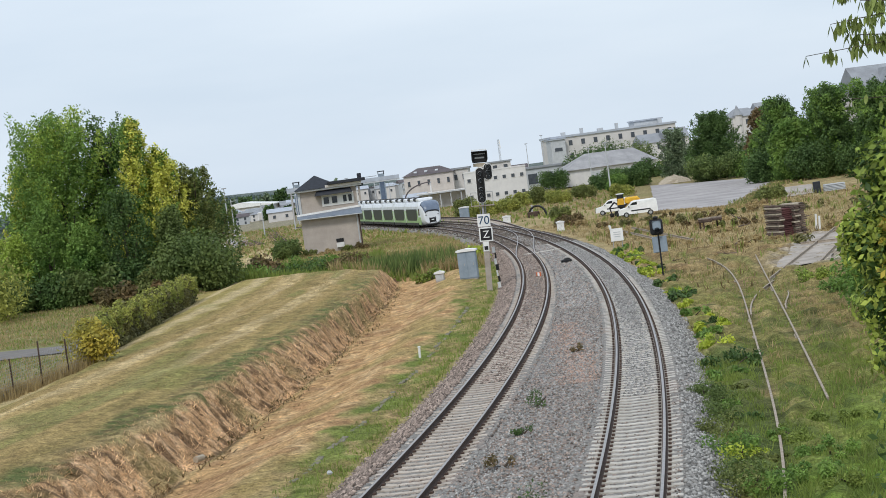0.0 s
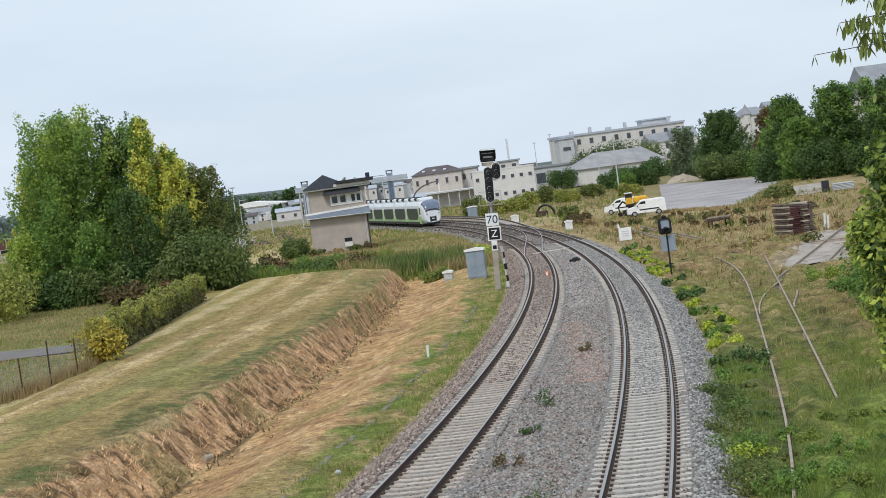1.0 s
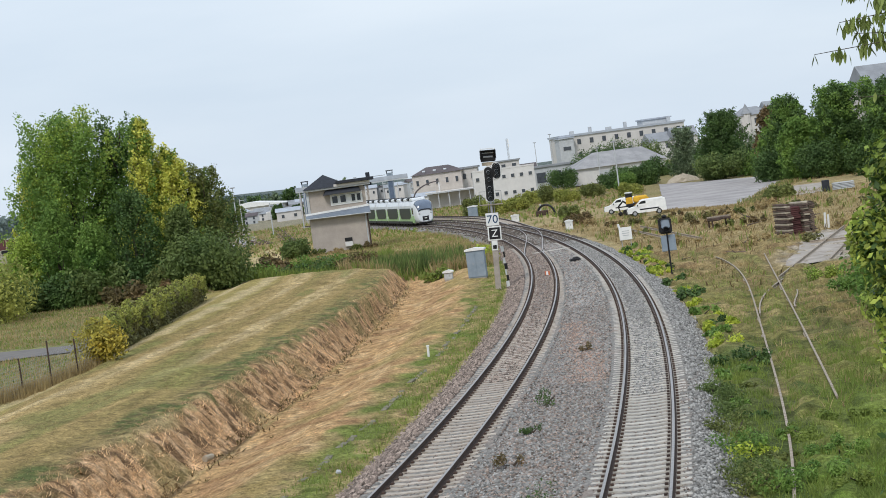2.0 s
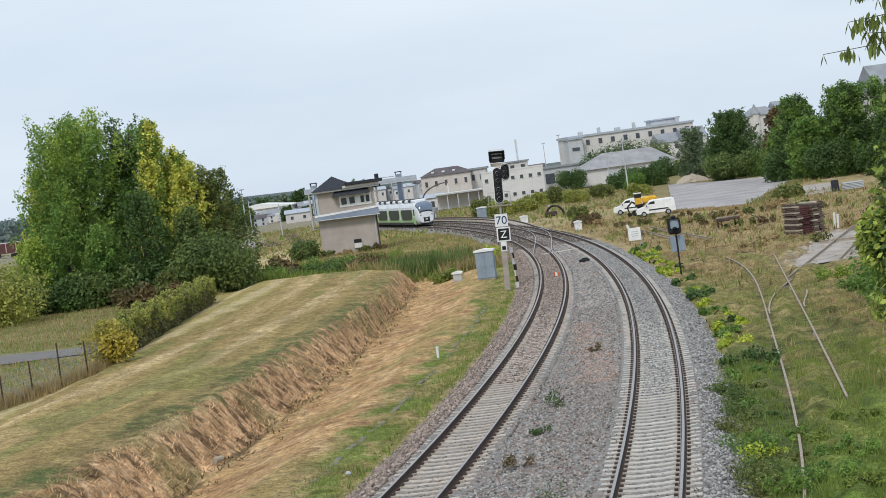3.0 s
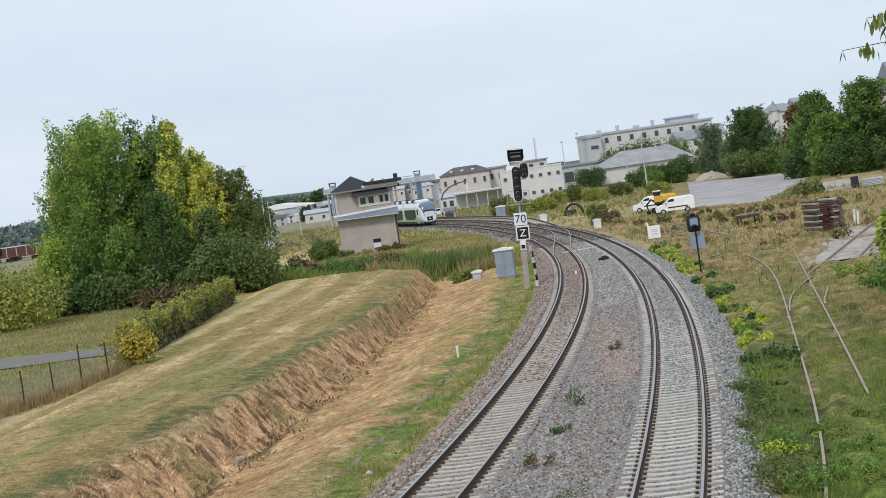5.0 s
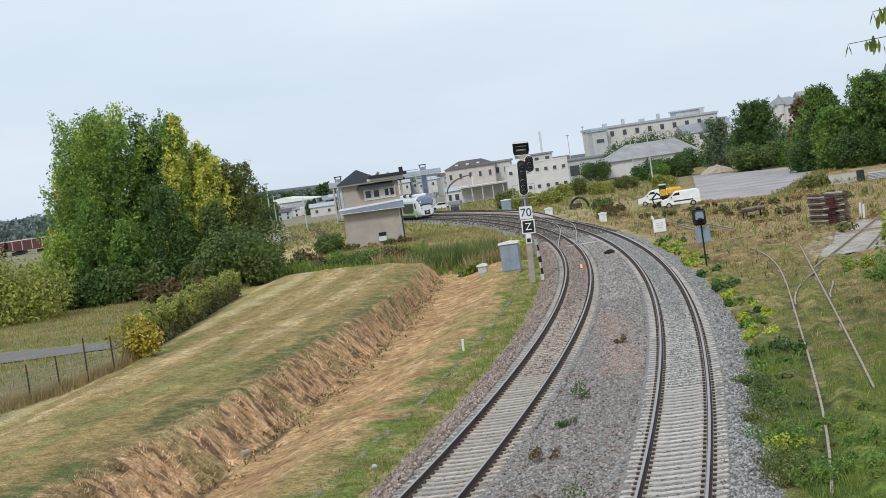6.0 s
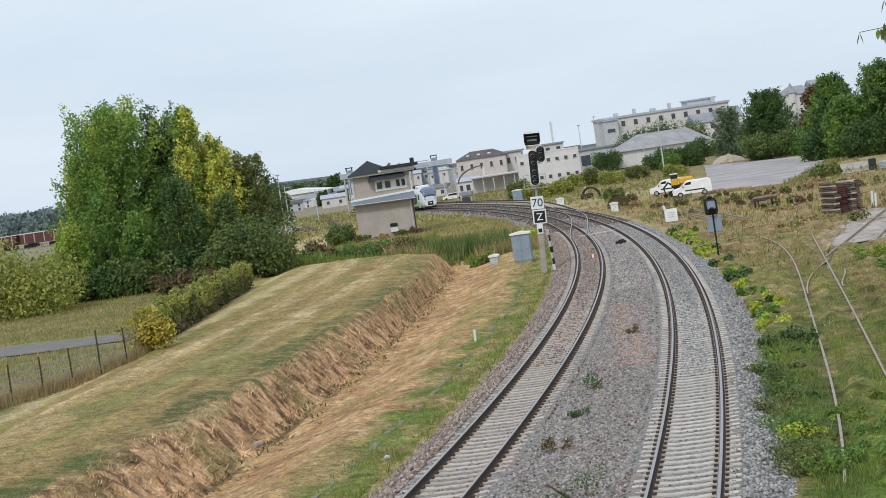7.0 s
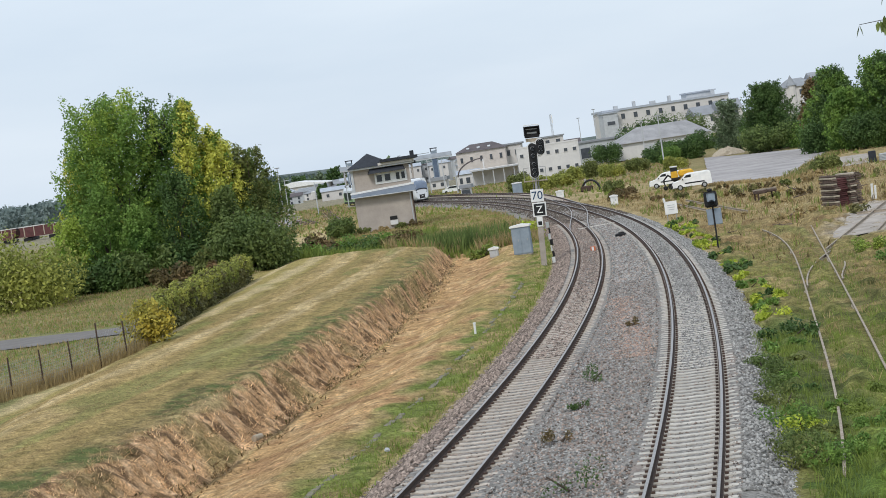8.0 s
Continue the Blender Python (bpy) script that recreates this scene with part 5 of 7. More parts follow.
bush("shrub", -24.5, 139, 6, 2.5, 1.9, M["leaf_brown"], "low brown and green bramble by the hedge", 28, 1800, 0.2, n=9)
bush("shrub", -19.0, 214, 4.2, 3, 2.5, M["leaf_mid"], "green bush beside the signal box", 29, 3500, 0.16, n=10)
bush("autumn_bush", -16.75, 83.6, 2.5, 2.2, 2.2, M["leaf_autumn"], "round yellow autumn bush at the fence", 25, 2600, 0.10, n=12)


def build_hedge():
    r = np.random.RandomState(31)
    t = thing("hedge", pose(0, 0, 0), "long ivy-grown hedge along the old fence", "hedge")
    ys = np.linspace(87, 133, 60)
    c, q = [], []
    for y in ys:
        x = -17.5 - 0.028 * (y - 87)
        z = float(ground_z(np.array([x]), np.array([y]))[0])
        for k in range(3):
            c.append((x + r.normal() * 0.12, y + r.normal() * 0.3, z + 0.3 + 0.66 * k + 0.14 * math.sin(y * 0.9) + 0.1 * math.sin(y * 2.3)))
            q.append(0.34 + 0.16 * r.rand())
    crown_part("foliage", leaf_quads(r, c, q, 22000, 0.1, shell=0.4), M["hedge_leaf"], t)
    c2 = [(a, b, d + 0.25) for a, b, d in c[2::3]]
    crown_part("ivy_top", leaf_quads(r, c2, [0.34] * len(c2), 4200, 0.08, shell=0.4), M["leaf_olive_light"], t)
    # sprays of ivy that hang down the face
    hang, hq = [], []
    for y in np.arange(87, 133, 0.55):
        x = -17.5 - 0.028 * (y - 87) + 0.42
        z = float(ground_z(np.array([x]), np.array([y]))[0])
        for k in range(1 + int(5 * r.rand())):
            hang.append((x + r.normal() * 0.05, y + r.normal() * 0.06, z + 1.75 - 0.27 * k))
            hq.append(0.17)
    crown_part("hanging_ivy", leaf_quads(r, hang, hq, 6000, 0.07, shell=0.2), M["leaf_olive_light"], t)
    for y in np.arange(87, 134, 2.4):
        x = -17.5 - 0.028 * (y - 87)
        z = float(ground_z(np.array([x]), np.array([y]))[0])
        part("stem", Mesh().tube([(x, y, z - 0.1), (x, y, z + 1.8)], 0.05, 6), M["bark"], t)


build_hedge()


def build_fence():
    t = thing("wire_fence", pose(0, 0, 0), "rusty wire mesh fence on thin dark posts", "fence")
    pts = []
    for i in range(9):
        k = i / 8
        x, y = -16.7 - 6.0 * k, 83.5 - 17.5 * k
        pts.append((x, y, float(ground_z(np.array([x]), np.array([y]))[0])))
    for i, (x, y, z) in enumerate(pts):
        h = 2.0 if i in (0, 2) else 1.65
        part("post", Mesh().tube([(x, y, z - 0.1), (x + 0.02 * (i % 3 - 1), y, z + h)], 0.036, 6), M["rail_side"], t)
    for a, b in zip(pts[:-1], pts[1:]):
        m = Mesh()
        for h in np.arange(0.1, 1.5, 0.14):
            m.tube([(a[0], a[1], a[2] + h), (b[0], b[1], b[2] + h)], 0.006, 3, caps=False)
        for k in np.arange(0.06, 1.0, 0.06):
            p = [a[j] + (b[j] - a[j]) * k for j in range(3)]
            m.tube([(p[0], p[1], p[2] + 0.05), (p[0], p[1], p[2] + 1.48)], 0.005, 3, caps=False)
        part("wire_mesh", m, M["steel"], t)


build_fence()


def laid(name, outline, material, lift, label, category, nx=24, ragged=0.35):
    """A flat area laid on the ground along its outline (four corners), following the ground's height."""
    a, b, c, d = [np.array(p, float) for p in outline]
    s = np.linspace(0, 1, nx)
    u, v = np.meshgrid(s, s)
    p = (a[None, None] * (1 - u[..., None]) + b[None, None] * u[..., None]) * (1 - v[..., None]) + (d[None, None] * (1 - u[..., None]) + c[None, None] * u[..., None]) * v[..., None]
    x, y = p[..., 0] + ragged * wavy(p[..., 1], p[..., 0] * 0.3, 0.25, 3.0), p[..., 1] + ragged * 2 * wavy(p[..., 0], p[..., 1] * 0.3, 0.3, 1.0)
    z = ground_z(x, y, 0.0) + lift
    i = (np.arange(nx - 1)[:, None] * nx + np.arange(nx - 1)[None]).ravel()
    ob = sheet(name, np.stack([x, y, z], -1).reshape(-1, 3), np.stack([i, i + 1, i + nx + 1, i + nx], -1), material)
    return tagged(ob, label, category, kind="structure")


laid("path", [(-20.5, 98.5), (-20.5, 103.5), (-60, 121), (-60, 108)], M["path"], 0.05, "grey asphalt path beyond the fence", "path")
laid("yard_surface", [(25, 209), (31.5, 194), (57, 292), (40, 338)], M["lot"], 0.14, "worn pale asphalt yard with stains", "yard", 60, 0.1)
laid("gravel_patch", [(38.5, 203), (43, 205), (49, 236), (43.5, 236)], M["concrete"], 0.06, "pale gravel patch at the yard's edge", "gravel")
laid("yard_patch", [(18.2, 100.4), (21.6, 102), (28.4, 127), (25.2, 128)], M["concrete"], 0.10, "broken pale concrete slab in the grass", "slab")
laid("access_path", [(-36, 300), (-31, 300), (-46, 420), (-56, 420)], M["lot"], 0.06, "pale gravel road by the yard tracks", "path")


# ---- grass and weeds ----
def region(fx, y0, y1, bias=1.0):
    def pick(r, n):
        y = y0 + (y1 - y0) * r.rand(n) ** bias
        x = fx(r, y, n)
        ok = ~((x > 22) & (x < 56) & (y > 192) & (x - 31.5 < (y - 192) * 0.262) & (x - 23 > (y - 209) * 0.11))
        d = np.abs(np.abs(x - siding(y)) - 0.75)
        ok &= ~((x < -20) & (y > 97.5 - 0.25 * (x + 20.5)) & (y < 105 - 0.45 * (x + 20.5)))
        ok &= ~((x > 17.2) & (x < 26.5) & (y > 95) & (y < 117) & (np.abs(x - 17.6 - (y - 95.5) * 0.3) < 3.0))
        ok &= ~((d < 0.14) & (y < 112) & (y > 38))
        return x[ok], y[ok]
    return pick


def patchy(fx, y0, y1, f, level, seed, bias=1.0):
    base = region(fx, y0, y1, bias)
    def pick(r, n):
        x, y = base(r, n)
        ok = wavy(x, y, f, seed) + 0.5 * r.normal(size=len(x)) > level
        return x[ok], y[ok]
    return pick


beside_right = lambda a, b: (lambda r, y, n: track_right(y) + a + (b - a) * r.rand(n))
beside_left = lambda a, b: (lambda r, y, n: track_left(y) + a + (b - a) * r.rand(n))
flat_x = lambda a, b: (lambda r, y, n: a + (b - a) * r.rand(n))

blades("mown_grass", 9000, region(beside_left(-19, -10.6), 40, 148, 1.2), 0.10, 0.16, 0.012, M["grass_dry"], "short mown dry grass on the bank", 41, 3, 1.6)
blades("cut_stalks", 2500, region(beside_left(-8.8, -3.6), 40, 143, 1.3), 0.02, 0.1, 0.012, M["grass_cut"], "short cut stalks on the flat strip", 64, 3, 2.5)
blades("ditch_litter", 500, lambda r, n: (lambda y: (track_left(y) + seam_at(y) + r.normal(size=n) * 0.35, y))(40 + 100 * r.rand(n) ** 1.3), 0.05, 0.25, 0.03, M["leaf_brown"], "dark plant litter in the ditch bottom", 65, 5, 2.0)
blades("cut_stalks", 4500, patchy(beside_left(-11.3, -9.2), 40, 143, 1.7, 0.15, 3.0, 1.3), 0.04, 0.18, 0.013, M["grass_cut"], "brown cut stalks lying in the ditch", 43, 4, 2.2)
blades("cut_stalks", 3000, patchy(beside_left(-11.0, -9.4), 40, 140, 1.9, 0.0, 8.0, 1.2), 0.05, 0.2, 0.018, M["grass_cut"], "brown stalks lying on the ditch side", 44, 4, 2.4)
blades("verge_grass", 3800, patchy(beside_left(-4.2, -2.5), 38, 150, 0.9, -0.35, 2.0, 1.2), 0.06, 0.25, 0.016, M["grass_green"], "green grass along the ballast edge", 45, 5, 0.8)
blades("wild_grass", 9000, patchy(beside_right(2.7, 15), 34, 105, 0.35, -0.5, 1.0, 1.25), 0.1, 0.32, 0.013, M["grass_green"], "long green grass beside the siding", 47, 5, 0.6)
blades("dry_grass", 4500, patchy(beside_right(4.0, 19), 48, 112, 0.45, 0.1, 5.0, 1.1), 0.12, 0.45, 0.014, M["grass_dry"], "tall dry grass beside the siding", 48, 4, 0.9)
blades("dry_grass", 26000, region(beside_right(3.2, 42), 98, 215, 1.2), 0.06, 0.34, 0.019, M["grass_dry"], "tall dry grass and stalks on waste ground", 49, 3, 1.8)
blades("lush_grass", 5000, region(flat_x(6.0, 15.0), 34, 64), 0.15, 0.34, 0.011, M["grass_green"], "lush green grass near the bridge", 66, 5, 0.8)
blades("dead_weeds", 2200, patchy(beside_right(3.4, 40), 90, 215, 0.7, 0.1, 6.0, 1.2), 0.15, 0.6, 0.03, M["leaf_brown"], "dead brown weeds on waste ground", 63, 5, 0.9)
blades("wild_grass", 1600, patchy(beside_right(3.0, 36), 100, 240, 0.25, 0.25, 2.0), 0.3, 0.8, 0.035, M["grass_green"], "green weeds on waste ground", 50, 5, 0.6)
blades("meadow_grass", 11000, region(flat_x(-44, -19.6), 75, 150), 0.08, 0.3, 0.02, M["grass_dry"], "long dry meadow grass past the fence", 51, 4, 0.6)
blades("meadow_grass", 6000, region(flat_x(-44, -19.6), 84, 150), 0.06, 0.25, 0.025, M["grass_green"], "green meadow grass past the fence", 52, 4, 0.6)
blades("fence_grass", 2600, lambda r, n: (lambda k: (-17.1 - 6.0 * k + r.normal(size=n) * 0.35, 83.3 - 17.5 * k + r.normal(size=n) * 0.35))(r.rand(n)), 0.15, 0.7, 0.012, M["grass_dry"], "tall pale grass grown through the fence", 53, 5, 0.4)
blades("reeds", 1000, patchy(flat_x(-7.0, 0.8), 145, 160, 0.7, 0.15, 5.0), 0.6, 2.0, 0.06, M["leaf_mid"], "tall green reeds by the signal box", 54, 5, 0.25, "reeds")
blades("reeds", 700, patchy(flat_x(-9.5, 1.5), 147, 166, 0.6, 0.1, 7.0), 0.5, 1.7, 0.05, M["leaf_olive"], "tall green reeds by the signal box", 55, 5, 0.25, "reeds")
blades("tall_dry_grass", 4600, patchy(flat_x(-9, 3.5), 143, 172, 0.5, -0.1, 2.0), 0.4, 1.3, 0.035, M["grass_dry"], "tall dry grass among the reeds", 60, 4, 0.7)
blades("tall_dry_grass", 1800, region(flat_x(-9, 3.5), 143, 172), 0.3, 1.0, 0.035, M["grass_green"], "tall green grass among the reeds", 61, 4, 0.7)
blades("rough_grass", 7000, patchy(flat_x(-20, 2), 158, 250, 0.3, -0.2, 8.0), 0.12, 0.5, 0.03, M["grass_dry"], "rough dry grass round the signal box", 56, 4, 2.2)
blades("rough_grass", 5000, patchy(flat_x(-20, 3), 158, 250, 0.3, -0.1, 4.0), 0.08, 0.45, 0.035, M["grass_green"], "rough green grass round the signal box", 67, 4, 1.2)
blades("rough_grass", 5000, region(flat_x(-24, -6), 150, 185), 0.4, 1.3, 0.04, M["grass_green"], "rough green weeds below the signal box", 57, 5, 0.5)
blades("rough_grass", 7000, region(flat_x(-60, 60), 250, 420), 0.1, 0.5, 0.1, M["grass_dry"], "distant rough dry grass on waste ground", 58, 4, 2.2)
blades("rough_grass", 3500, region(flat_x(-60, 50), 240, 420), 0.2, 0.7, 0.08, M["grass_green"], "distant green weeds on waste ground", 59, 4, 0.6)

def along(points, spread):
    """Spots scattered along a line of points."""
    pts = np.array(points, float)

    def pick(r, n):
        k = r.rand(n) * (len(pts) - 1)
        i = k.astype(int)
        p = pts[i] + (pts[i + 1] - pts[i]) * (k - i)[:, None] + r.normal(size=(n, 2)) * spread
        return p[:, 0], p[:, 1]
    return pick


YARD_EDGE = [(25, 208), (31.5, 193), (40.5, 227), (48.5, 257), (57.5, 291)]
blades("yard_edge_grass", 1500, along(YARD_EDGE, 0.6), 0.2, 0.45, 0.05, M["grass_dry"], "dry grass grown over the yard's edge", 71, 5, 0.9)
blades("yard_edge_weeds", 600, along(YARD_EDGE[1:], 0.7), 0.2, 0.55, 0.06, M["leaf_olive"], "olive weeds grown over the yard's edge", 72, 5, 0.7)

rng = random.Random(8)
for i in range(34):
    y = 44 + i * 2.9 + rng.uniform(-1.6, 1.6)
    kind = ("weed_yellow", "leaf", "weed_yellow", "leaf_dark")[i % 4] if y > 62 else ("leaf_olive", "leaf", "leaf_dark", "leaf")[i % 4]
    x = float(track_right(y)) + 2.7 + 0.7 * rng.random()
    s = rng.uniform(0.35, 1.1)
    bush("weed_clump", x, y, (1.4 + 1.2 * rng.random()) * s, (1.6 + 1.5 * rng.random()) * s, 0.62 * s, M[kind], "leafy yellow-green weeds at the ballast edge" if kind == "weed_yellow" else "dark green weeds at the ballast edge", 100 + i, 420, 0.075 if y < 70 else 0.1, "weed", "weeds along the ballast", 7)
for i in range(46):
    y = 96 + 100 * rng.random()
    x = float(track_right(y)) + 5 + 24 * rng.random()
    if 17 < x < 27 and 93 < y < 119:
        x += 11
    k = ("grass_dry", "leaf_brown", "grass_dry", "leaf_olive", "hedge_leaf")[i % 5]
    bush("dry_scrub", x, y, 1.6 + 2.4 * rng.random(), 1.5 + 2 * rng.random(), 0.45 + 0.5 * rng.random(), M[k], "low clump of dry scrub on waste ground", 400 + i, 380, 0.13, "scrub", "dry scrub", 6)
bush("flowering_weed", float(track_right(43.5)) + 2.6, 43.5, 1.1, 0.9, 0.6, M["weed_yellow"], "weed with yellow flowers on the ballast", 140, 350, 0.05, "weed", "", 8)
for x, y, s, k in ((0.75, 38.6, 1.4, "leaf_dark"), (4.6, 69.6, 0.6, "leaf_brown"), (2.2, 55.5, 1.0, "leaf_dark"), (1.5, 50.1, 0.5, "leaf_dark"), (0.8, 45.2, 0.9, "leaf_brown")):
    bush("weed_tuft", x, y, 1.2 * s, 1.0 * s, 0.5 * s, M[k], "low weed growing in the ballast between the tracks", int(150 + y), 300, 0.035, "weed", "weeds between the tracks", 6, z=-0.22)


# ---- loose things on the waste ground ----
def build_sleeper_stack():
    t = thing("timber_stack", pose(25.0, 131, -0.5, 0, 0, 14), "stack of old dark railway timbers laid crosswise", "stack")
    r = random.Random(4)
    for k in range(16):
        z = 0.08 + k * 0.142
        for x, w, back in ((-0.98, 0.42, 0.0), (-0.32, 0.86, 0.28), (0.36, 0.46, 0.0)):
            # recessed middle timbers are dark maroon, the recess's shade put into their colour
            dark = back > 0
            if dark and k > 13:
                continue
            m = Mesh().box(x + r.uniform(-0.05, 0.05), back + r.uniform(-0.08, 0.08), z, w, 2.2 - back + r.uniform(-0.15, 0.1), 0.115, r.uniform(-3, 3), 0.015)
            part("timber", m, M["brick_red"] if dark else M["wood"] if (k + int(x * 9)) % 3 else M["pale_wood"], t)
        for j in range(4):
            m = Mesh().box(0.82 + r.uniform(-0.12, 0.12), -0.85 + j * 0.57, z, 0.42, 0.4, 0.11, r.uniform(-8, 8), 0.015)
            part("timber_end", m, M["pale_wood"] if (k * 3 + j) % 3 else M["wood"], t)


build_sleeper_stack()


def loose_rail(x0, y0, x1, y1, z0, z1, label):
    t = thing("loose_rail", pose(0, 0, 0), label, "rail", "loose rails")
    ln = math.hypot(x1 - x0, y1 - y0)
    tm = Matrix.Translation((x0, y0, z0)) @ Matrix.Rotation(math.atan2(-(x1 - x0), y1 - y0), 4, "Z") @ Matrix.Rotation(math.atan2(z1 - z0, ln), 4, "X")
    part("rail", Mesh().prism([(p, q + 0.172) for p, q in RAIL], 0, ln, tm), M["rust_rail"], t)


loose_rail(16.6, 93.5, 28.3, 130.3, -0.48, -0.44, "long rusty rail lying across the concrete slab")
loose_rail(23.2, 117.8, 26.2, 116.4, -0.44, -0.44, "short rusty rail lying on the concrete slab")
loose_rail(20.8, 100.6, 26.9, 120.8, -0.46, -0.44, "rusty rail lying on the concrete slab")
loose_rail(17.6, 140, 16.8, 174, -0.45, -0.45, "rusty rail half hidden in dry grass")
loose_rail(19.2, 139, 18.3, 174, -0.45, -0.45, "rusty rail half hidden in dry grass")


def build_bits():
    t = thing("scrap_frame", pose(23.2, 156, -0.5, 0, 0, 15), "rusty scrap metal frame standing in dry grass", "scrap")
    for a in (-0.8, 0.8):
        for b in (-0.4, 0.4):
            part("leg", Mesh().box(a, b, 0.3, 0.1, 0.1, 0.6), M["rail_side"], t)
    part("deck", Mesh().box(-0.45, 0, 0.7, 0.9, 1.0, 0.3, c=0.05).box(0.55, 0, 0.72, 0.8, 0.9, 0.22, c=0.05), M["wood"], t)
    part("bar", Mesh().box(0, 0, 0.9, 2.2, 0.12, 0.1), M["rust_rail"], t)
    t = thing("white_post", pose(27.6, 133, -0.5, 2, 3, 0), "short double white post in the grass", "post")
    for a in (-0.12, 0.12):
        part("bar", Mesh().box(a, 0, 0.5, 0.14, 0.1, 1.0 + 0.3 * (a < 0)), M["white"], t)
    t = thing("pallet_stack", pose(44.3, 203, -0.5, 0, 0, -8), "grey stack of pallets beside a dark crate", "pallet")
    for k in range(5):
        part("pallet", Mesh().box(0.2, 0, 0.08 + k * 0.16, 2.4, 1.2, 0.1, c=0.01).box(0.2, 0, 0.14 + k * 0.16, 2.2, 1.0, 0.05), M["light_grey"], t)
    part("crate", Mesh().box(-1.7, 0.2, 0.6, 0.8, 0.9, 1.25, c=0.04), M["slate"], t)
    t = thing("point_motor", pose(8.6, 128.5, -0.24, 0, 0, 8), "dark point motor lying between the tracks", "point motor")
    part("case", Mesh().box(0, 0, 0.14, 0.75, 0.5, 0.28, c=0.06), M["black"], t)
    part("cover", Mesh().box(0.05, 0, 0.3, 0.4, 0.36, 0.1, c=0.03), M["rubber"], t)
    for k in range(2):
        part("cable_slab", Mesh().box(0.7 + k * 0.5, -0.6, 0.02, 0.35, 0.5, 0.05), M["concrete"], t)
    t = thing("crossing_slab", pose(8.0, 147, -0.2, 0, 0, -60), "pale concrete slab between the tracks", "slab")
    part("slab", Mesh().box(0, 0, 0.03, 0.5, 3.4, 0.12, c=0.02), M["sleeper"], t)
    for x, y, s in ((27, 165, 1.0), (25, 150, 0.7), (21, 128, 0.8), (18.4, 118, 0.6), (30, 150, 0.8), (14.8, 118, 0.5), (33, 178, 1.0)):
        t = thing("fallen_branch", pose(x, y, -0.5, 0, 0, x * 37 % 180), "dry fallen branch in the grass", "branch", "fallen branches")
        part("stem", Mesh().tube([(-1.2 * s, 0, 0.1), (0, 0.1, 0.22 * s), (1.3 * s, 0, 0.35 * s)], [0.09 * s, 0.07 * s, 0.02], 6), M["wood"], t)
        part("twig", Mesh().tube([(0, 0.1, 0.2 * s), (0.6 * s, 0.5 * s, 0.7 * s)], [0.04 * s, 0.01], 5), M["wood"], t)
    small_post(13.4, 260, 1.5, 0.2, M["light_grey"], "thin pale marker post by the turnout")
    t = thing("old_bogie", pose(13.6, 250, -0.5, 0, 0, -20), "dark rusty wheel arch lying in scrub", "scrap")
    arc = [(1.3 * math.cos(a), 0, 1.5 * math.sin(a)) for a in [math.pi * i / 10 for i in range(11)]]
    part("arch", Mesh().tube(arc, 0.16, 6), M["black"], t)
    part("frame", Mesh().box(-0.6, 0.1, 0.4, 1.6, 0.8, 0.7, c=0.1), M["rail_side"], t)
    for x, y, s, h in ((44.5, 338, 3.2, 1.5), (52, 330, 4.0, 0.6)):
        t = thing("rubble_heap", pose(x, y, float(ground_z(np.array([x]), np.array([y]))[0])), "pale heap of rubble at the yard's edge", "heap", "rubble heaps")
        m, r = Mesh(), random.Random(int(x))
        rings = [(s, 0), (s * 0.75, h * 0.4), (s * 0.4, h * 0.8), (0.1, h)]
        n = 14
        for rad_, z in rings:
            m.v += [(rad_ * (0.8 + 0.4 * r.random()) * math.cos(2 * math.pi * k / n), 0.6 * rad_ * (0.8 + 0.4 * r.random()) * math.sin(2 * math.pi * k / n), z * (0.85 + 0.3 * r.random())) for k in range(n)]
        m.f = [(i * n + k, i * n + (k + 1) % n, i * n + n + (k + 1) % n, i * n + n + k) for i in range(3) for k in range(n)]
        m.m = [0] * len(m.f)
        part("rubble", m, M["pale_wood"], t)


build_bits()


# ---- woods, shrubs and scrub beyond ----
tree("broadleaf_tree", 51.6, 330, 12.4, 6.4, M["leaf_dark"], "dark dense evergreen-looking tree", 61, 30000, 0.19, 44, low=0.02, taper=0.55, up=0.35)
tree("willow_tree", 46.2, 345, 10.6, 4.0, M["leaf_far"], "grey-green willow at the yard's edge", 62, 12000, 0.18, 18, low=0.02, taper=0.6, up=0.8)
tree("broadleaf_tree", 53.2, 292, 11.4, 3.4, M["leaf_brown"], "tree with reddish-brown leaves", 63, 11000, 0.2, 16, low=0.05, taper=0.7, up=0.6)
tree("broadleaf_tree", 52.4, 272, 12.2, 4.8, M["leaf_dark"], "dark green woodland tree at the yard's edge", 64, 26520, 0.19, 32, low=0.02, taper=0.6, up=0.6, second=M["leaf"], share=0.35, group="woodland edge")
tree("broadleaf_tree", 57.0, 258, 13.0, 5.2, M["leaf_dark"], "dark green woodland tree at the yard's edge", 65, 28560, 0.19, 36, low=0.02, taper=0.6, up=0.6, second=M["leaf"], share=0.35, group="woodland edge")
tree("broadleaf_tree", 60.6, 242, 11.6, 5.0, M["leaf_dark"], "dark green woodland tree at the yard's edge", 66, 28560, 0.19, 36, low=0.02, taper=0.6, up=0.6, second=M["leaf"], share=0.35, group="woodland edge")
tree("broadleaf_tree", 66.0, 262, 11.5, 5.5, M["leaf"], "green woodland tree at the yard's edge", 67, 24480, 0.19, 32, low=0.02, taper=0.6, up=0.6, second=M["leaf"], share=0.35, group="woodland edge")
tree("broadleaf_tree", 50.5, 281, 8.0, 2.6, M["leaf"], "slim bright green tree at the yard's edge", 68, 9000, 0.17, 14, low=0.02, taper=0.9, up=1.4)
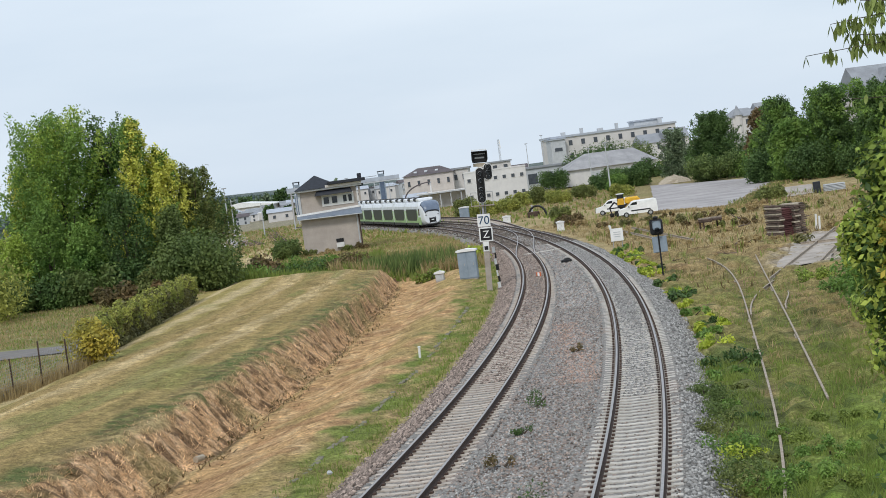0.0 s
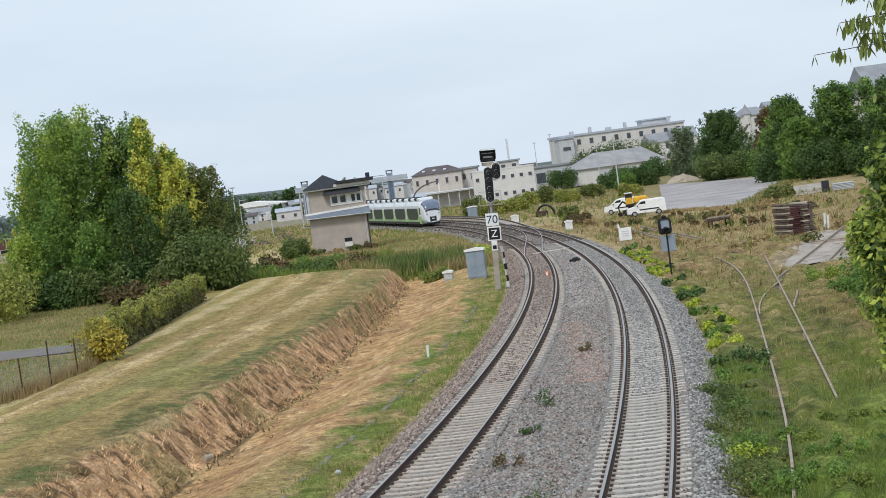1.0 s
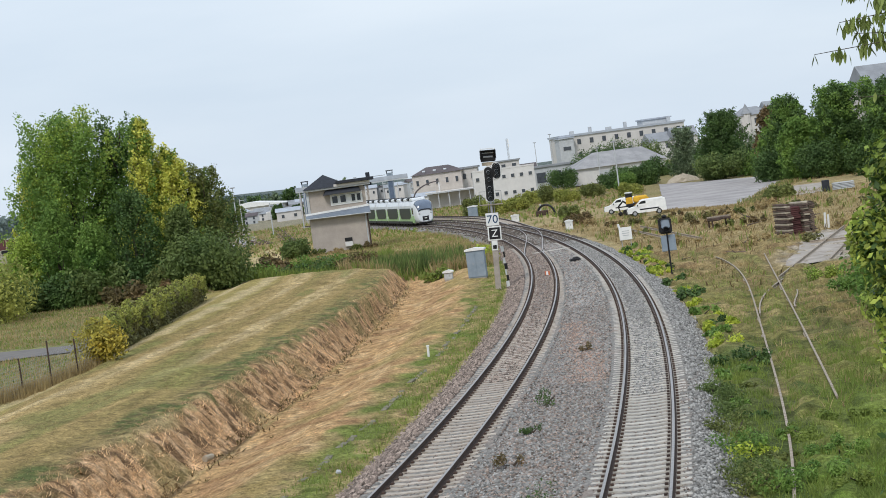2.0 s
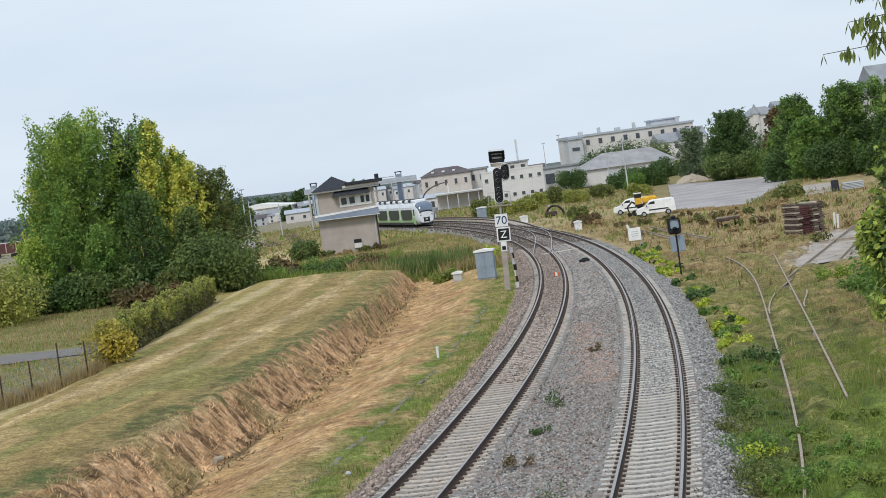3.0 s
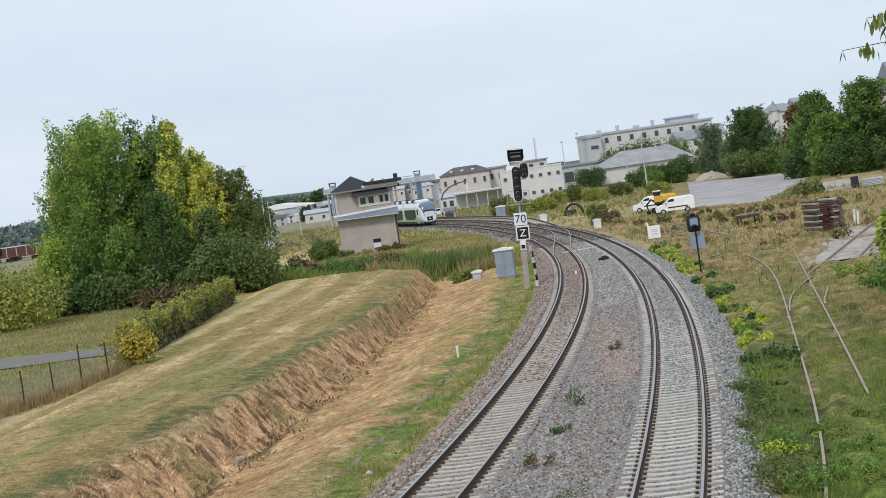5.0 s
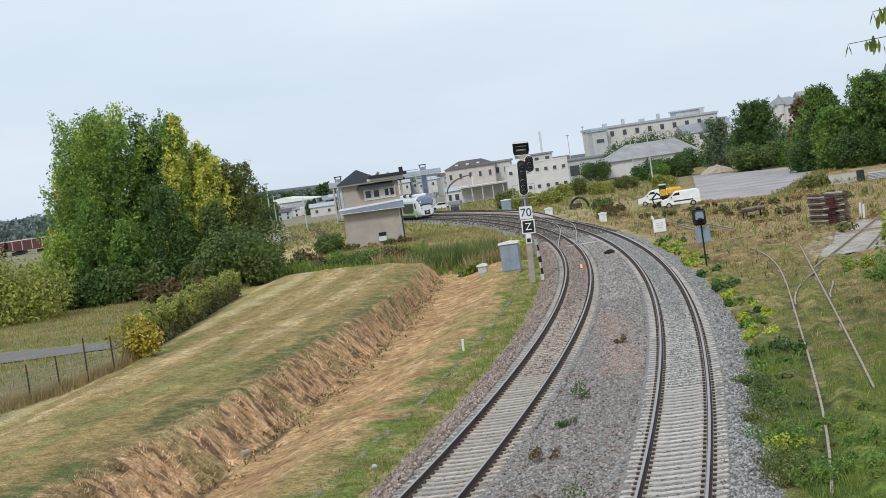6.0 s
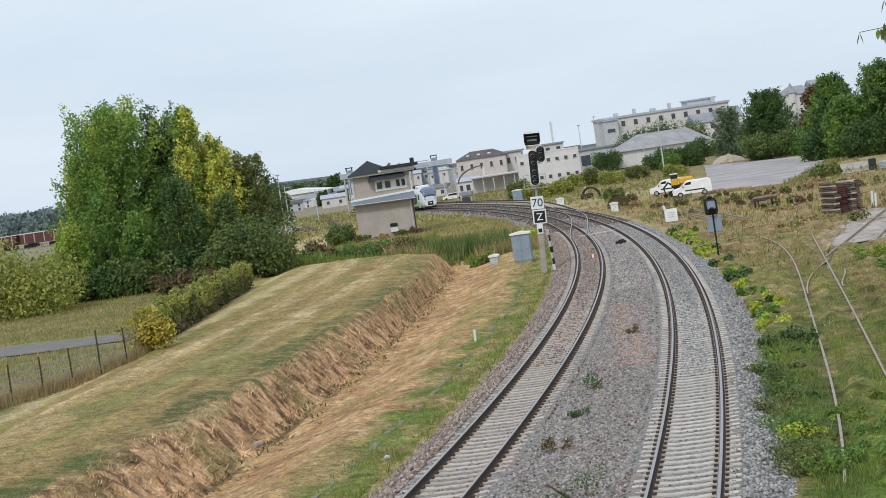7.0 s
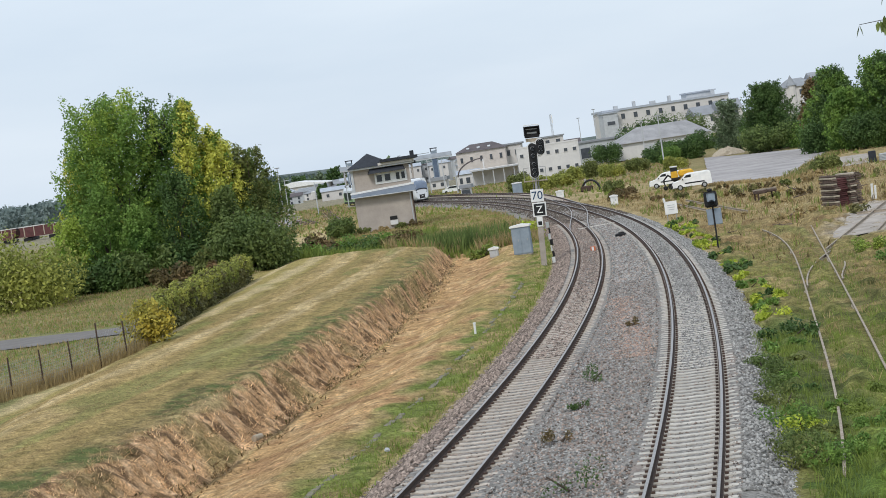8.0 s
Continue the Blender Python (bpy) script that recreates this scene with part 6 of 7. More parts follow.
tree("broadleaf_tree", 51.8, 262, 9.0, 4.0, M["leaf"], "bright green bushy tree at the yard's edge", 70, 20400, 0.19, 28, low=0.0, taper=0.6, up=0.6, second=M["leaf"], share=0.35, group="woodland edge")
tree("broadleaf_tree", 62.5, 228, 8.6, 4.6, M["leaf_dark"], "dark green woodland tree at the yard's edge", 69, 24480, 0.19, 32, low=0.02, taper=0.6, up=0.6, second=M["leaf"], share=0.35, group="woodland edge")
for i, (x, y, sx, h, k) in enumerate(((49.5, 320, 9, 4.6, "leaf_mid"), (57, 322, 7, 5.0, "leaf"), (38.5, 352, 9, 4.0, "leaf_dark"), (33, 358, 7, 3.4, "leaf_dark"), (39, 456, 10, 8.6, "leaf_dark"), (46, 460, 9, 10.2, "leaf_dark"), (53, 458, 9, 9.0, "leaf_mid"), (41.5, 404, 8, 3.6, "leaf_dark"), (54, 396, 9, 4.6, "leaf_dark"),
                                         (7.6, 290, 4.4, 2.5, "leaf_olive_light"), (4.6, 300, 3.0, 3.6, "leaf_olive"), (11.5, 300, 4, 2.2, "leaf_olive_light"), (14.5, 322, 4, 2.6, "leaf_olive_light"), (17.6, 328, 3.4, 3.0, "leaf_olive"), (21, 312, 4, 2.4, "leaf_olive_light"),
                                         (30.5, 300, 3.0, 2.4, "leaf_olive_light"), (26, 318, 4, 2.6, "leaf_olive"), (34, 340, 4, 3.0, "leaf"), (48, 402, 9, 4.2, "leaf_dark"), (28, 425, 6, 4.6, "leaf_dark"),
                                         (52, 330, 8, 4.0, "leaf_far"), (60, 350, 9, 7.0, "leaf_far"), (70, 360, 9, 9.0, "leaf_dark"), (60, 412, 10, 6.0, "leaf_far"), (49, 268, 5, 5.0, "leaf_dark"), (53, 256, 5, 5.5, "leaf_dark"), (57.5, 243, 5, 5.0, "leaf_dark"), (60, 230, 5, 5.0, "leaf"), (66, 330, 9, 8.5, "leaf_dark"), (76, 300, 8, 8.0, "leaf"),
                                         (14.5, 205, 3, 1.4, "leaf_brown"), (37.5, 204, 3.2, 1.5, "leaf_olive"), (16, 232, 4, 1.6, "leaf_olive"), (2.4, 152, 2.4, 1.6, "weed_yellow"), (-1.5, 141, 2.6, 1.2, "grass_green"))):
    bush("shrub", x, y, sx, sx * 0.6, h, M[k], {"leaf_olive": "olive-green scrub bush", "leaf": "green leafy shrub", "leaf_brown": "brownish shrub", "leaf_olive_light": "light olive scrub bush", "leaf_mid": "mid-green shrub", "leaf_far": "grey-green shrub at the yard's edge", "leaf_dark": "dark green shrub", "weed_yellow": "yellow-green weed bush by the reeds", "grass_green": "low green weed bush", "hedge_leaf": "dusty olive scrub bush"}[k] + " on rough ground", 200 + i, 6500 if y > 180 else 700, (0.11 + 0.012 * sx) if y > 180 else 0.14, n=14)
for i in range(12):
    x = -18 + i * 1.0 + rng.uniform(-0.5, 0.5)
    y = 160 + rng.uniform(-3, 8)
    k = ("leaf_dark", "leaf", "leaf_olive")[i % 3] if i < 9 else "leaf_brown"
    bush("weed_bush", x, y, 2.6, 2.0, 1.7 + rng.random() * 0.5, M[k], "green weed bush below the signal box" if i < 9 else "brown bramble below the signal box", 300 + i, 900, 0.13, "bush", "weeds below the signal box", 8)


for i, (x, y, k, h) in enumerate(((-17.6, 216.5, "leaf_dark", 1.8), (-15.6, 216.8, "leaf_olive", 0.9), (-13.8, 217.0, "grass_dry", 0.7), (-11.4, 217.2, "leaf_olive", 0.8), (-9.6, 217.4, "leaf_brown", 1.0), (-18.8, 217.5, "leaf_mid", 2.4))):
    bush("foot_weed", x, y, 1.9, 1.3, h, M[k], "rough weeds against the foot of the signal box wall", 720 + i, 700, 0.12, "weed", "weeds at the signal box", 7)


def far_woods(name, n, xs, ys, h, size, material, label, seed):
    """Far woods: a ragged mass of leaf clumps on the ground."""
    r = np.random.RandomState(seed)
    c, q = [], []
    for i in range(n):
        x, y = xs[0] + (xs[1] - xs[0]) * r.rand(), ys[0] + (ys[1] - ys[0]) * r.rand()
        z = float(ground_z(np.array([x]), np.array([y]))[0])
        hh = h * (0.7 + 0.45 * r.rand())
        for k in (0.2, 0.5, 0.78):
            c.append((x, y, z + hh * k))
            q.append(hh * 0.28)
    me = fast_mesh(name, leaf_quads(r, c, q, n * 120, size, shell=0.3).reshape(-1, 3), n * 120, 4)
    tagged(link(name, me, material), label, "woods", kind="stuff")


for i, (x, y, h, sp) in enumerate(((55, 284, 12.4, 5.0), (61, 279, 13.4, 5.4), (67, 275, 13.6, 5.6), (72, 268, 13.6, 5.6), (63, 252, 12.6, 5.0), (67, 240, 11.6, 5.0), (78, 282, 15.5, 6.0))):
    tree("broadleaf_tree", x, y, h, sp, M["leaf_dark"], "dark green tree deep in the wood beside the yard", 640 + i, 16000, 0.2, 26, low=0.02, taper=0.55, up=0.5, second=M["leaf"], share=0.25, group="wood beside the yard")
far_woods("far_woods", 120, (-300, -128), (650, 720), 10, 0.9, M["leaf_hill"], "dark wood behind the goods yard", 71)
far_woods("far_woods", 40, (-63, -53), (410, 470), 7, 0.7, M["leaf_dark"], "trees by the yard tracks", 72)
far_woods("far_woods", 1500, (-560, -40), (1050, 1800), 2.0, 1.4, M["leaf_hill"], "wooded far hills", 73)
for i, (x, y, h, sp, k) in enumerate(((-66, 520, 7.6, 4.5, "leaf_far"), (-61, 524, 6.6, 4.0, "leaf_dark"), (-70, 530, 8.6, 5.0, "leaf_dark"), (-62, 655, 8.8, 5.5, "leaf_far"), (-56, 660, 9.6, 5.5, "leaf_dark"), (-50, 650, 8.0, 5.0, "leaf_far"), (-43, 640, 8.6, 5.0, "leaf_dark"), (-37, 660, 10.5, 5.0, "leaf_far"), (-53, 575, 4.6, 3.0, "leaf_dark"), (-46, 560, 4.0, 3.0, "leaf_dark"), (-72, 690, 8.5, 6.0, "leaf_dark"), (-80, 700, 8.5, 6.5, "leaf_far"))):
    tree("town_tree", x, y, h, sp, M[k], "dull green tree among far town houses", 660 + i, 2600, 0.45, 10, low=0.02, taper=0.5, up=0.5, group="trees in the town")
far_woods("far_woods", 24, (-75, -48), (640, 760), 3.5, 0.9, M["leaf_far"], "trees behind the station", 74)


# ---- buildings ----
def building(name, x, y, w, d, h, rz, wall, roof_mat, roof, rh, cols, rows, label, base=None, ww=0.9, wh=1.3, over=0.35, group=""):
    """A house: wall, roof, and each window of its front and right side with frame and pane. x, y: the front's middle."""
    z = float(ground_z(np.array([x]), np.array([y]))[0]) - 0.2 if base is None else base
    t = thing(name, pose(x, y, z, 0, 0, rz), label, "building", group)
    part("wall", Mesh().box(0, d / 2, h / 2, w, d, h), wall, t)
    if roof == "flat":
        part("roof", Mesh().box(0, d / 2, h + rh / 2, w + 2 * over, d + 2 * over, rh), roof_mat, t)
    elif roof == "gable":
        m = Mesh()
        a, b, c0, c1 = -w / 2 - over, w / 2 + over, -over, d + over
        m.add([(a, c0, h), (b, c0, h), (b, c1, h), (a, c1, h), (a, d / 2, h + rh), (b, d / 2, h + rh)], [(0, 1, 5, 4), (2, 3, 4, 5), (0, 4, 3), (1, 2, 5), (3, 2, 1, 0)])
        part("roof", m, roof_mat, t)
    elif roof == "hip":
        m = Mesh()
        a, b, c0, c1 = -w / 2 - over, w / 2 + over, -over, d + over
        k = min(d * 0.5, w * 0.3)
        m.add([(a, c0, h), (b, c0, h), (b, c1, h), (a, c1, h), (a + k, d / 2, h + rh), (b - k, d / 2, h + rh)], [(0, 1, 5, 4), (2, 3, 4, 5), (0, 4, 3), (1, 2, 5), (3, 2, 1, 0)])
        part("roof", m, roof_mat, t)
    for i in range(cols):
        for j in range(rows):
            px, pz = (i + 0.5) / cols * w - w / 2, h * (j + 0.55) / rows
            f = part("window", Mesh().box(px, -0.02, pz, ww + 0.24, 0.12, wh + 0.24), wall, t)
            part("pane", Mesh().box(px, -0.08, pz, ww, 0.06, wh), M["hazy_glass"], f)
    return t


st = building("station_building", -1.2, 420, 11.5, 10, 8.0, -4, M["render_light"], M["far_roof_red"], "hip", 1.7, 5, 2, "long cream station building with dark tiled roof", ww=0.6, wh=1.2)
for i, x in enumerate((-3, -0.5, 2)):
    part("skylight", Mesh().box(x, 1.6, 8.75, 0.7, 0.7, 0.2, rx=25), M["light_grey"], st)
building("station_wing", 6.2, 424, 4.2, 9, 8.2, -4, M["hazy_wall"], M["far_roof"], "flat", 0.4, 2, 2, "beige wing of the station building")
building("goods_office", -4.8, 405, 5.0, 5, 3.2, -4, M["far_white"], M["zinc"], "gable", 0.9, 3, 1, "low pale building before the station")
building("apartment_house", 12.9, 380, 13, 9, 7.0, 0, M["far_white"], M["far_white"], "flat", 0.3, 7, 2, "modern white building with small square windows", ww=0.7, wh=0.7, over=0.05)
building("apartment_house", 15.5, 450, 8, 9, 8.6, 0, M["hazy_wall"], M["far_roof"], "flat", 0.35, 3, 3, "beige building behind the white one", ww=1.0, wh=1.2)
building("terrace_house", 22.6, 480, 5, 8, 5.4, 0, M["hazy_wall"], M["far_roof_red"], "gable", 2.0, 2, 2, "small house with dark roof")
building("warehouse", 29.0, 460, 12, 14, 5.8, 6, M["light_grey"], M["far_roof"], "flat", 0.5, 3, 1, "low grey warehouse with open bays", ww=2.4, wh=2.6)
lb = building("long_building", 53.0, 520, 37, 14, 11.4, 9, M["hazy_wall"], M["zinc"], "flat", 0.6, 10, 3, "long beige building with zinc roof on the hill", ww=1.1, wh=1.5)
for x, w, h in ((-14, 1.2, 1.0), (-8.5, 0.8, 1.6), (-3, 1.6, 0.9), (2, 0.8, 1.7), (15, 1.0, 1.5)):
    part("roof_box", Mesh().box(x, 3.5, 11.95 + h / 2, w, 1.2, h, c=0.05), M["light_grey"], lb)
building("stair_tower", 36.4, 515, 4.2, 6, 12.4, 9, M["light_grey"], M["zinc"], "flat", 0.35, 1, 2, "grey end tower of the long building", ww=2.2, wh=1.0)
building("roof_house", 64.0, 527, 8.4, 6, 11.9, 9, M["light_grey"], M["zinc"], "flat", 0.4, 6, 3, "set-back top storey of the long building", ww=0.7, wh=0.8)
building("town_house", 61.5, 500, 6, 8, 5.6, 14, M["far_white"], M["far_roof"], "gable", 2.6, 2, 2, "white house with grey roof on the hill")
building("town_house", 68.0, 498, 6.5, 8, 5.4, 8, M["hazy_wall"], M["far_roof"], "gable", 2.8, 2, 2, "beige house with grey roof on the hill")
tc = building("town_house", 84.5, 480, 8, 8, 7.0, 10, M["hazy_wall"], M["far_roof"], "hip", 2.2, 3, 2, "house with a pointed corner turret")
m = Mesh()
n8 = [(-2.4 + 1.5 * math.cos(2 * math.pi * k / 10), 0.5 + 1.5 * math.sin(2 * math.pi * k / 10), 7.4) for k in range(10)]
m.add(n8 + [(-2.4, 0.5, 10.2)], [(k, (k + 1) % 10, 10) for k in range(10)])
part("turret_roof", m, M["far_roof"], tc, "pointed slate turret roof")
part("turret", Mesh().tube([(-2.4, 0.5, 0), (-2.4, 0.5, 7.4)], 1.25, 10), M["hazy_wall"], tc)
building("town_house", 92, 480, 8, 8, 6.8, 10, M["far_white"], M["far_roof"], "gable", 2.6, 3, 2, "white house with grey roof on the hill")
mh = building("manor_house", 83.5, 330, 8.6, 10, 12.4, 12, M["render_light"], M["far_roof"], "gable", 4.6, 3, 3, "tall cream house with a steep grey roof", ww=0.8, wh=1.5)
part("gable_wing", Mesh().prism([(-1.6, 0), (1.6, 0), (1.6, 12.6), (0, 15.6), (-1.6, 12.6)], -1.2, 4, pose(1.4, 0, 0)), M["render_light"], mh)
part("gable_roof", Mesh().prism([(-2.0, 12.3), (0, 15.9), (2.0, 12.3), (2.0, 12.6), (0, 16.3), (-2.0, 12.6)], -1.5, 5, pose(1.4, 0, 0)), M["far_roof"], mh)



def build_shed():
    z = float(ground_z(np.array([40.0]), np.array([430.0]))[0])
    t = thing("storage_shed", pose(42.5, 430, z, 0, 0, 10), "long low white shed with grey fibre-cement roof", "shed")
    W, D, H, R = 22, 12, 3.9, 3.4
    part("wall", Mesh().box(0, D / 2, H / 2, W, D, H), M["far_white"], t)
    m = Mesh()
    a, b, c0, c1 = -W / 2 - 0.4, W / 2 + 0.4, -0.6, D + 0.6
    m.add([(a, c0, H - 0.1), (b, c0, H - 0.1), (b, c1, H), (a, c1, H), (a + 6.5, D / 2, H + R), (b - 4.0, D / 2, H + R)], [(0, 1, 5, 4), (2, 3, 4, 5), (0, 4, 3), (1, 2, 5), (3, 2, 1, 0)])
    part("roof", m, M["shed_roof"], t, "weathered grey corrugated roof")
    for i in range(5):
        part("bay_door", Mesh().box(-8 + i * 4, -0.04, 1.5, 2.6, 0.1, 2.8), M["light_grey"] if i % 2 else M["far_white"], t)


build_shed()


def lamp_post(x, y, h, label="tall grey lamp post with a flat lamp head", name="street_lamp", head=0.9):
    z = float(ground_z(np.array([x]), np.array([y]))[0])
    t = thing(name, pose(x, y, z), label, "lamp post", "yard lamp posts")
    part("pole", Mesh().tube([(0, 0, 0), (0, 0, h)], [0.14, 0.08], 8), M["light_grey"], t)
    part("lamp_head", Mesh().box(0, 0, h, head, 0.4, 0.2, c=0.05), M["steel"], t)


for x, y, h in ((30.3, 490, 14.0), (26.5, 500, 12.5), (33.0, 380, 8.6), (28.9, 300, 9.2), (-38.2, 330, 10.2), (-23, 480, 9.5), (-31, 450, 8.0)):
    lamp_post(x, y, h)


def build_lattice():
    t = thing("radio_mast", pose(19.0, 500, 0), "thin lattice radio mast above the roofs", "mast")
    for s in ((-0.3, -0.3), (0.3, -0.3), (0, 0.35)):
        part("leg", Mesh().tube([(s[0], s[1], 0), (s[0] * 0.6, s[1] * 0.6, 14.2)], 0.05, 5), M["light_grey"], t)
    m = Mesh()
    for k in range(20):
        m.tube([(-0.28, -0.28, 0.4 + k * 0.7), (0.28, -0.28, 1.0 + k * 0.7)], 0.03, 4)
    part("bracing", m, M["light_grey"], t)
    for z in (12.2, 13.4):
        part("aerial", Mesh().box(0.35, -0.2, z, 0.3, 0.2, 1.0), M["white"], t)


build_lattice()


def build_footbridge():
    t = thing("station_footbridge", pose(-24, 480, -0.5), "grey steel station footbridge with lift towers", "footbridge")
    part("deck", Mesh().box(0, 0, 7.7, 30, 2.6, 0.5), M["light_grey"], t)
    part("parapet", Mesh().box(0, -1.3, 8.3, 30, 0.1, 1.0), M["zinc"], t)
    part("deck_roof", Mesh().box(2, 0, 9.2, 14, 2.8, 0.16), M["far_roof"], t)
    for x in (-12.4, 10.3):
        tw = part("lift_tower", Mesh().box(x, 0, 4.8, 1.6, 2.2, 9.6), M["grey"], t, "blue-grey glazed lift tower")
        part("tower_cap", Mesh().box(x, 0, 10.2, 1.9, 2.5, 0.25).box(x - 0.75, 0, 9.8, 0.15, 2.2, 0.8).box(x + 0.75, 0, 9.8, 0.15, 2.2, 0.8), M["slate"], tw)
        part("glazing", Mesh().box(x, -1.12, 5.0, 1.1, 0.06, 7.5), M["sky_glass"], tw)
    for x in (-14, -4, 4):
        part("pier", Mesh().box(x, 0, 3.8, 0.5, 0.8, 7.6), M["concrete"], t)


build_footbridge()


def build_canopy(x, y, w, rz, label):
    t = thing("platform_canopy", pose(x, y, -0.3, 0, 0, rz), label, "canopy", "platform canopies")
    m = Mesh()
    arc = [(w / 2 - w * math.cos(a), 2.6 + 3.4 * math.sin(a)) for a in [math.pi / 2 * i / 12 for i in range(13)]]
    low = [(p + 0.16, q - 0.24) for p, q in reversed(arc)]
    m.prism(arc + low, 0, 0.8)
    part("arch", m, M["far_roof_red"], t, "dark curved roof edge")
    part("end_post", Mesh().box(w / 2, 0.4, 3.0, 0.3, 0.4, 6.0), M["far_white"], t)
    for s in (-1, 1):
        part("pillar", Mesh().box(s * w / 2 * 0.97, 0.4, 1.0, 0.35, 0.5, 2.0), M["far_white"], t)


def build_shelter(x, y, w):
    t = thing("platform_shelter", pose(x, y, -0.4, 0, 0, -4), "low pale flat-roofed platform shelter before the station", "shelter")
    part("roof", Mesh().box(0, 0, 3.5, w, 3.0, 0.35, c=0.05), M["far_white"], t)
    part("fascia", Mesh().box(0, -1.53, 3.42, w, 0.08, 0.3), M["light_grey"], t)
    part("back_wall", Mesh().box(0, 1.3, 1.7, w - 0.6, 0.15, 3.2), M["hazy_wall"], t)
    for k in range(6):
        part("pillar", Mesh().box(-w / 2 + 0.5 + k * (w - 1) / 5, -1.2, 1.65, 0.2, 0.2, 3.3), M["light_grey"], t)


build_shelter(2.2, 396, 12.5)
build_canopy(-3.9, 398, 6.0, -4, "curved platform canopy before the station")

# pale sheds, parked vehicles and clutter round the station and the yard
for i, (x, y, w, d, h, k, roof, lab) in enumerate(((-57.5, 612, 5.0, 5, 6.4, "far_white", "gable", "small white gabled hut by the yard tracks"), (-49.0, 600, 5.0, 5, 6.6, "far_white", "gable", "small white gabled hut by the yard tracks"),
        (-59.5, 600, 9, 10, 6.0, "light_grey", "flat", "low white-roofed store far off"), (-47, 585, 7, 6, 6.0, "light_grey", "flat", "pale grey store by the station"), (-45, 520, 9, 7, 5.5, "hazy_wall", "gable", "distant beige shed with a gabled roof"),
        (-12.6, 440, 5, 6, 4.2, "far_white", "flat", "pale station annex behind the platforms"), (-18.5, 455, 4.5, 6, 4.6, "light_grey", "gable", "grey station shed behind the platforms"), (-4.6, 330, 2.0, 2.2, 3.2, "far_white", "flat", "small white trackside kiosk"),
        (-27.5, 470, 6, 6, 7.0, "hazy_wall", "hip", "distant beige house with hipped roof"), (-50, 640, 12, 8, 7.5, "hazy_wall", "gable", "distant long house with pale walls"), (-34, 700, 9, 8, 8.5, "hazy_wall", "hip", "distant beige town house behind the station"), (-9, 640, 8, 8, 9.5, "hazy_wall", "hip", "distant beige town house behind the station"),
        (-75, 650, 12, 9, 6.5, "far_white", "flat", "distant pale store with flat roof"))):
    building("outbuilding", x, y, w * 0.8, d, h * 0.52, (i * 7) % 16 - 8, M[k], M["far_roof"] if i % 2 else M["zinc"], roof, h * 0.2, 2, 1, lab, ww=0.8, wh=0.9, group="outbuildings")


far_rng = random.Random(12)
for i in range(34):
    x = -66 + i * 2.05 + far_rng.uniform(-0.8, 0.8)
    building("far_house", x, 540 + 110 * far_rng.random(), 2.6 + 2.4 * far_rng.random(), 7, 2.4 + 2.2 * far_rng.random() + (2.6 if -30 < x < -8 else 0), far_rng.uniform(-15, 15), M[("far_white", "hazy_wall", "render_light", "light_grey")[i % 4]], M[("far_roof", "far_roof_red", "far_roof", "zinc")[(i * 3) % 4]], ("gable", "hip", "flat")[i % 3], 1.0 if i % 3 < 2 else 0.3, 2, 2, "small pale town house beyond the station", ww=0.6, wh=0.8, group="town houses beyond the station")


def build_container(x, y, rz, h):
    z = float(ground_z(np.array([x]), np.array([y]))[0])
    t = thing("container", pose(x, y, z, 0, 0, rz), "tall white container standing by the yard tracks", "container", "white containers")
    part("body", Mesh().box(0, 0, 0.15 + h / 2, 2.6, 6, h, c=0.05), M["white"], t)
    part("door", Mesh().box(-0.62, -3.02, 0.15 + h / 2, 1.1, 0.06, h - 0.4, c=0.01), M["far_white"], t)
    part("door", Mesh().box(0.62, -3.02, 0.15 + h / 2, 1.1, 0.06, h - 0.4, c=0.01), M["far_white"], t)
    part("skid", Mesh().box(0, 0, 0.08, 2.2, 5.8, 0.16), M["black"], t)


for x, y, rz, h in ((-49.5, 545, 6, 2.9), (-44.6, 542, 8, 2.7), (-40.6, 545, 12, 2.6), (-36.4, 547, 12, 2.9), (-32.8, 549, 12, 2.6), (-56, 580, 3, 2.6)):
    build_container(x, y, rz, h)


def build_depot():
    t = thing("long_depot", pose(-69, 640, -0.3, 0, 0, -12), "long low depot with a pale sheet roof beyond the yard", "building")
    part("wall", Mesh().box(0, 6, 2.2, 24, 12, 4.4), M["hazy_wall"], t)
    part("roof", Mesh().prism([(-12.5, 4.4), (12.5, 4.4), (12.5, 4.7), (0, 6.3), (-12.5, 4.7)], -0.6, 12.6), M["white"], t, "white sheet roof")
    for i in range(5):
        part("gate", Mesh().box(-9.2 + i * 4.6, -0.05, 1.7, 3.2, 0.12, 3.2), M["light_grey"], t)


build_depot()


def build_wagon(x, y, rz):
    z = float(ground_z(np.array([x]), np.array([y]))[0])
    t = thing("freight_wagon", pose(x, y, z, 0, 0, rz), "dark red hopper wagon standing in the goods yard", "wagon", "row of freight wagons")
    part("hopper", Mesh().prism([(-5.2, 2.0), (-4.4, 1.2), (4.4, 1.2), (5.2, 2.0), (5.6, 3.9), (-5.6, 3.9)], -1.4, 1.4), M["brick_red"], t)
    part("rim", Mesh().box(0, 0, 3.95, 11.4, 2.9, 0.2), M["hazy_wall"], t)
    for k in range(4):
        part("rib", Mesh().box(-4.2 + k * 2.8, -1.43, 2.6, 0.25, 0.1, 2.4), M["pale_wood"], t)
    for k in (-3.6, 3.6):
        part("bogie", Mesh().box(k, 0, 0.6, 2.6, 2.2, 0.9, c=0.1), M["black"], t)


for i in range(6):
    build_wagon(-178 + i * 11.8, 484 - i * 2.0, -10)
for i in range(5):
    build_wagon(-176 + i * 11.8, 498 - i * 2.0, -10)


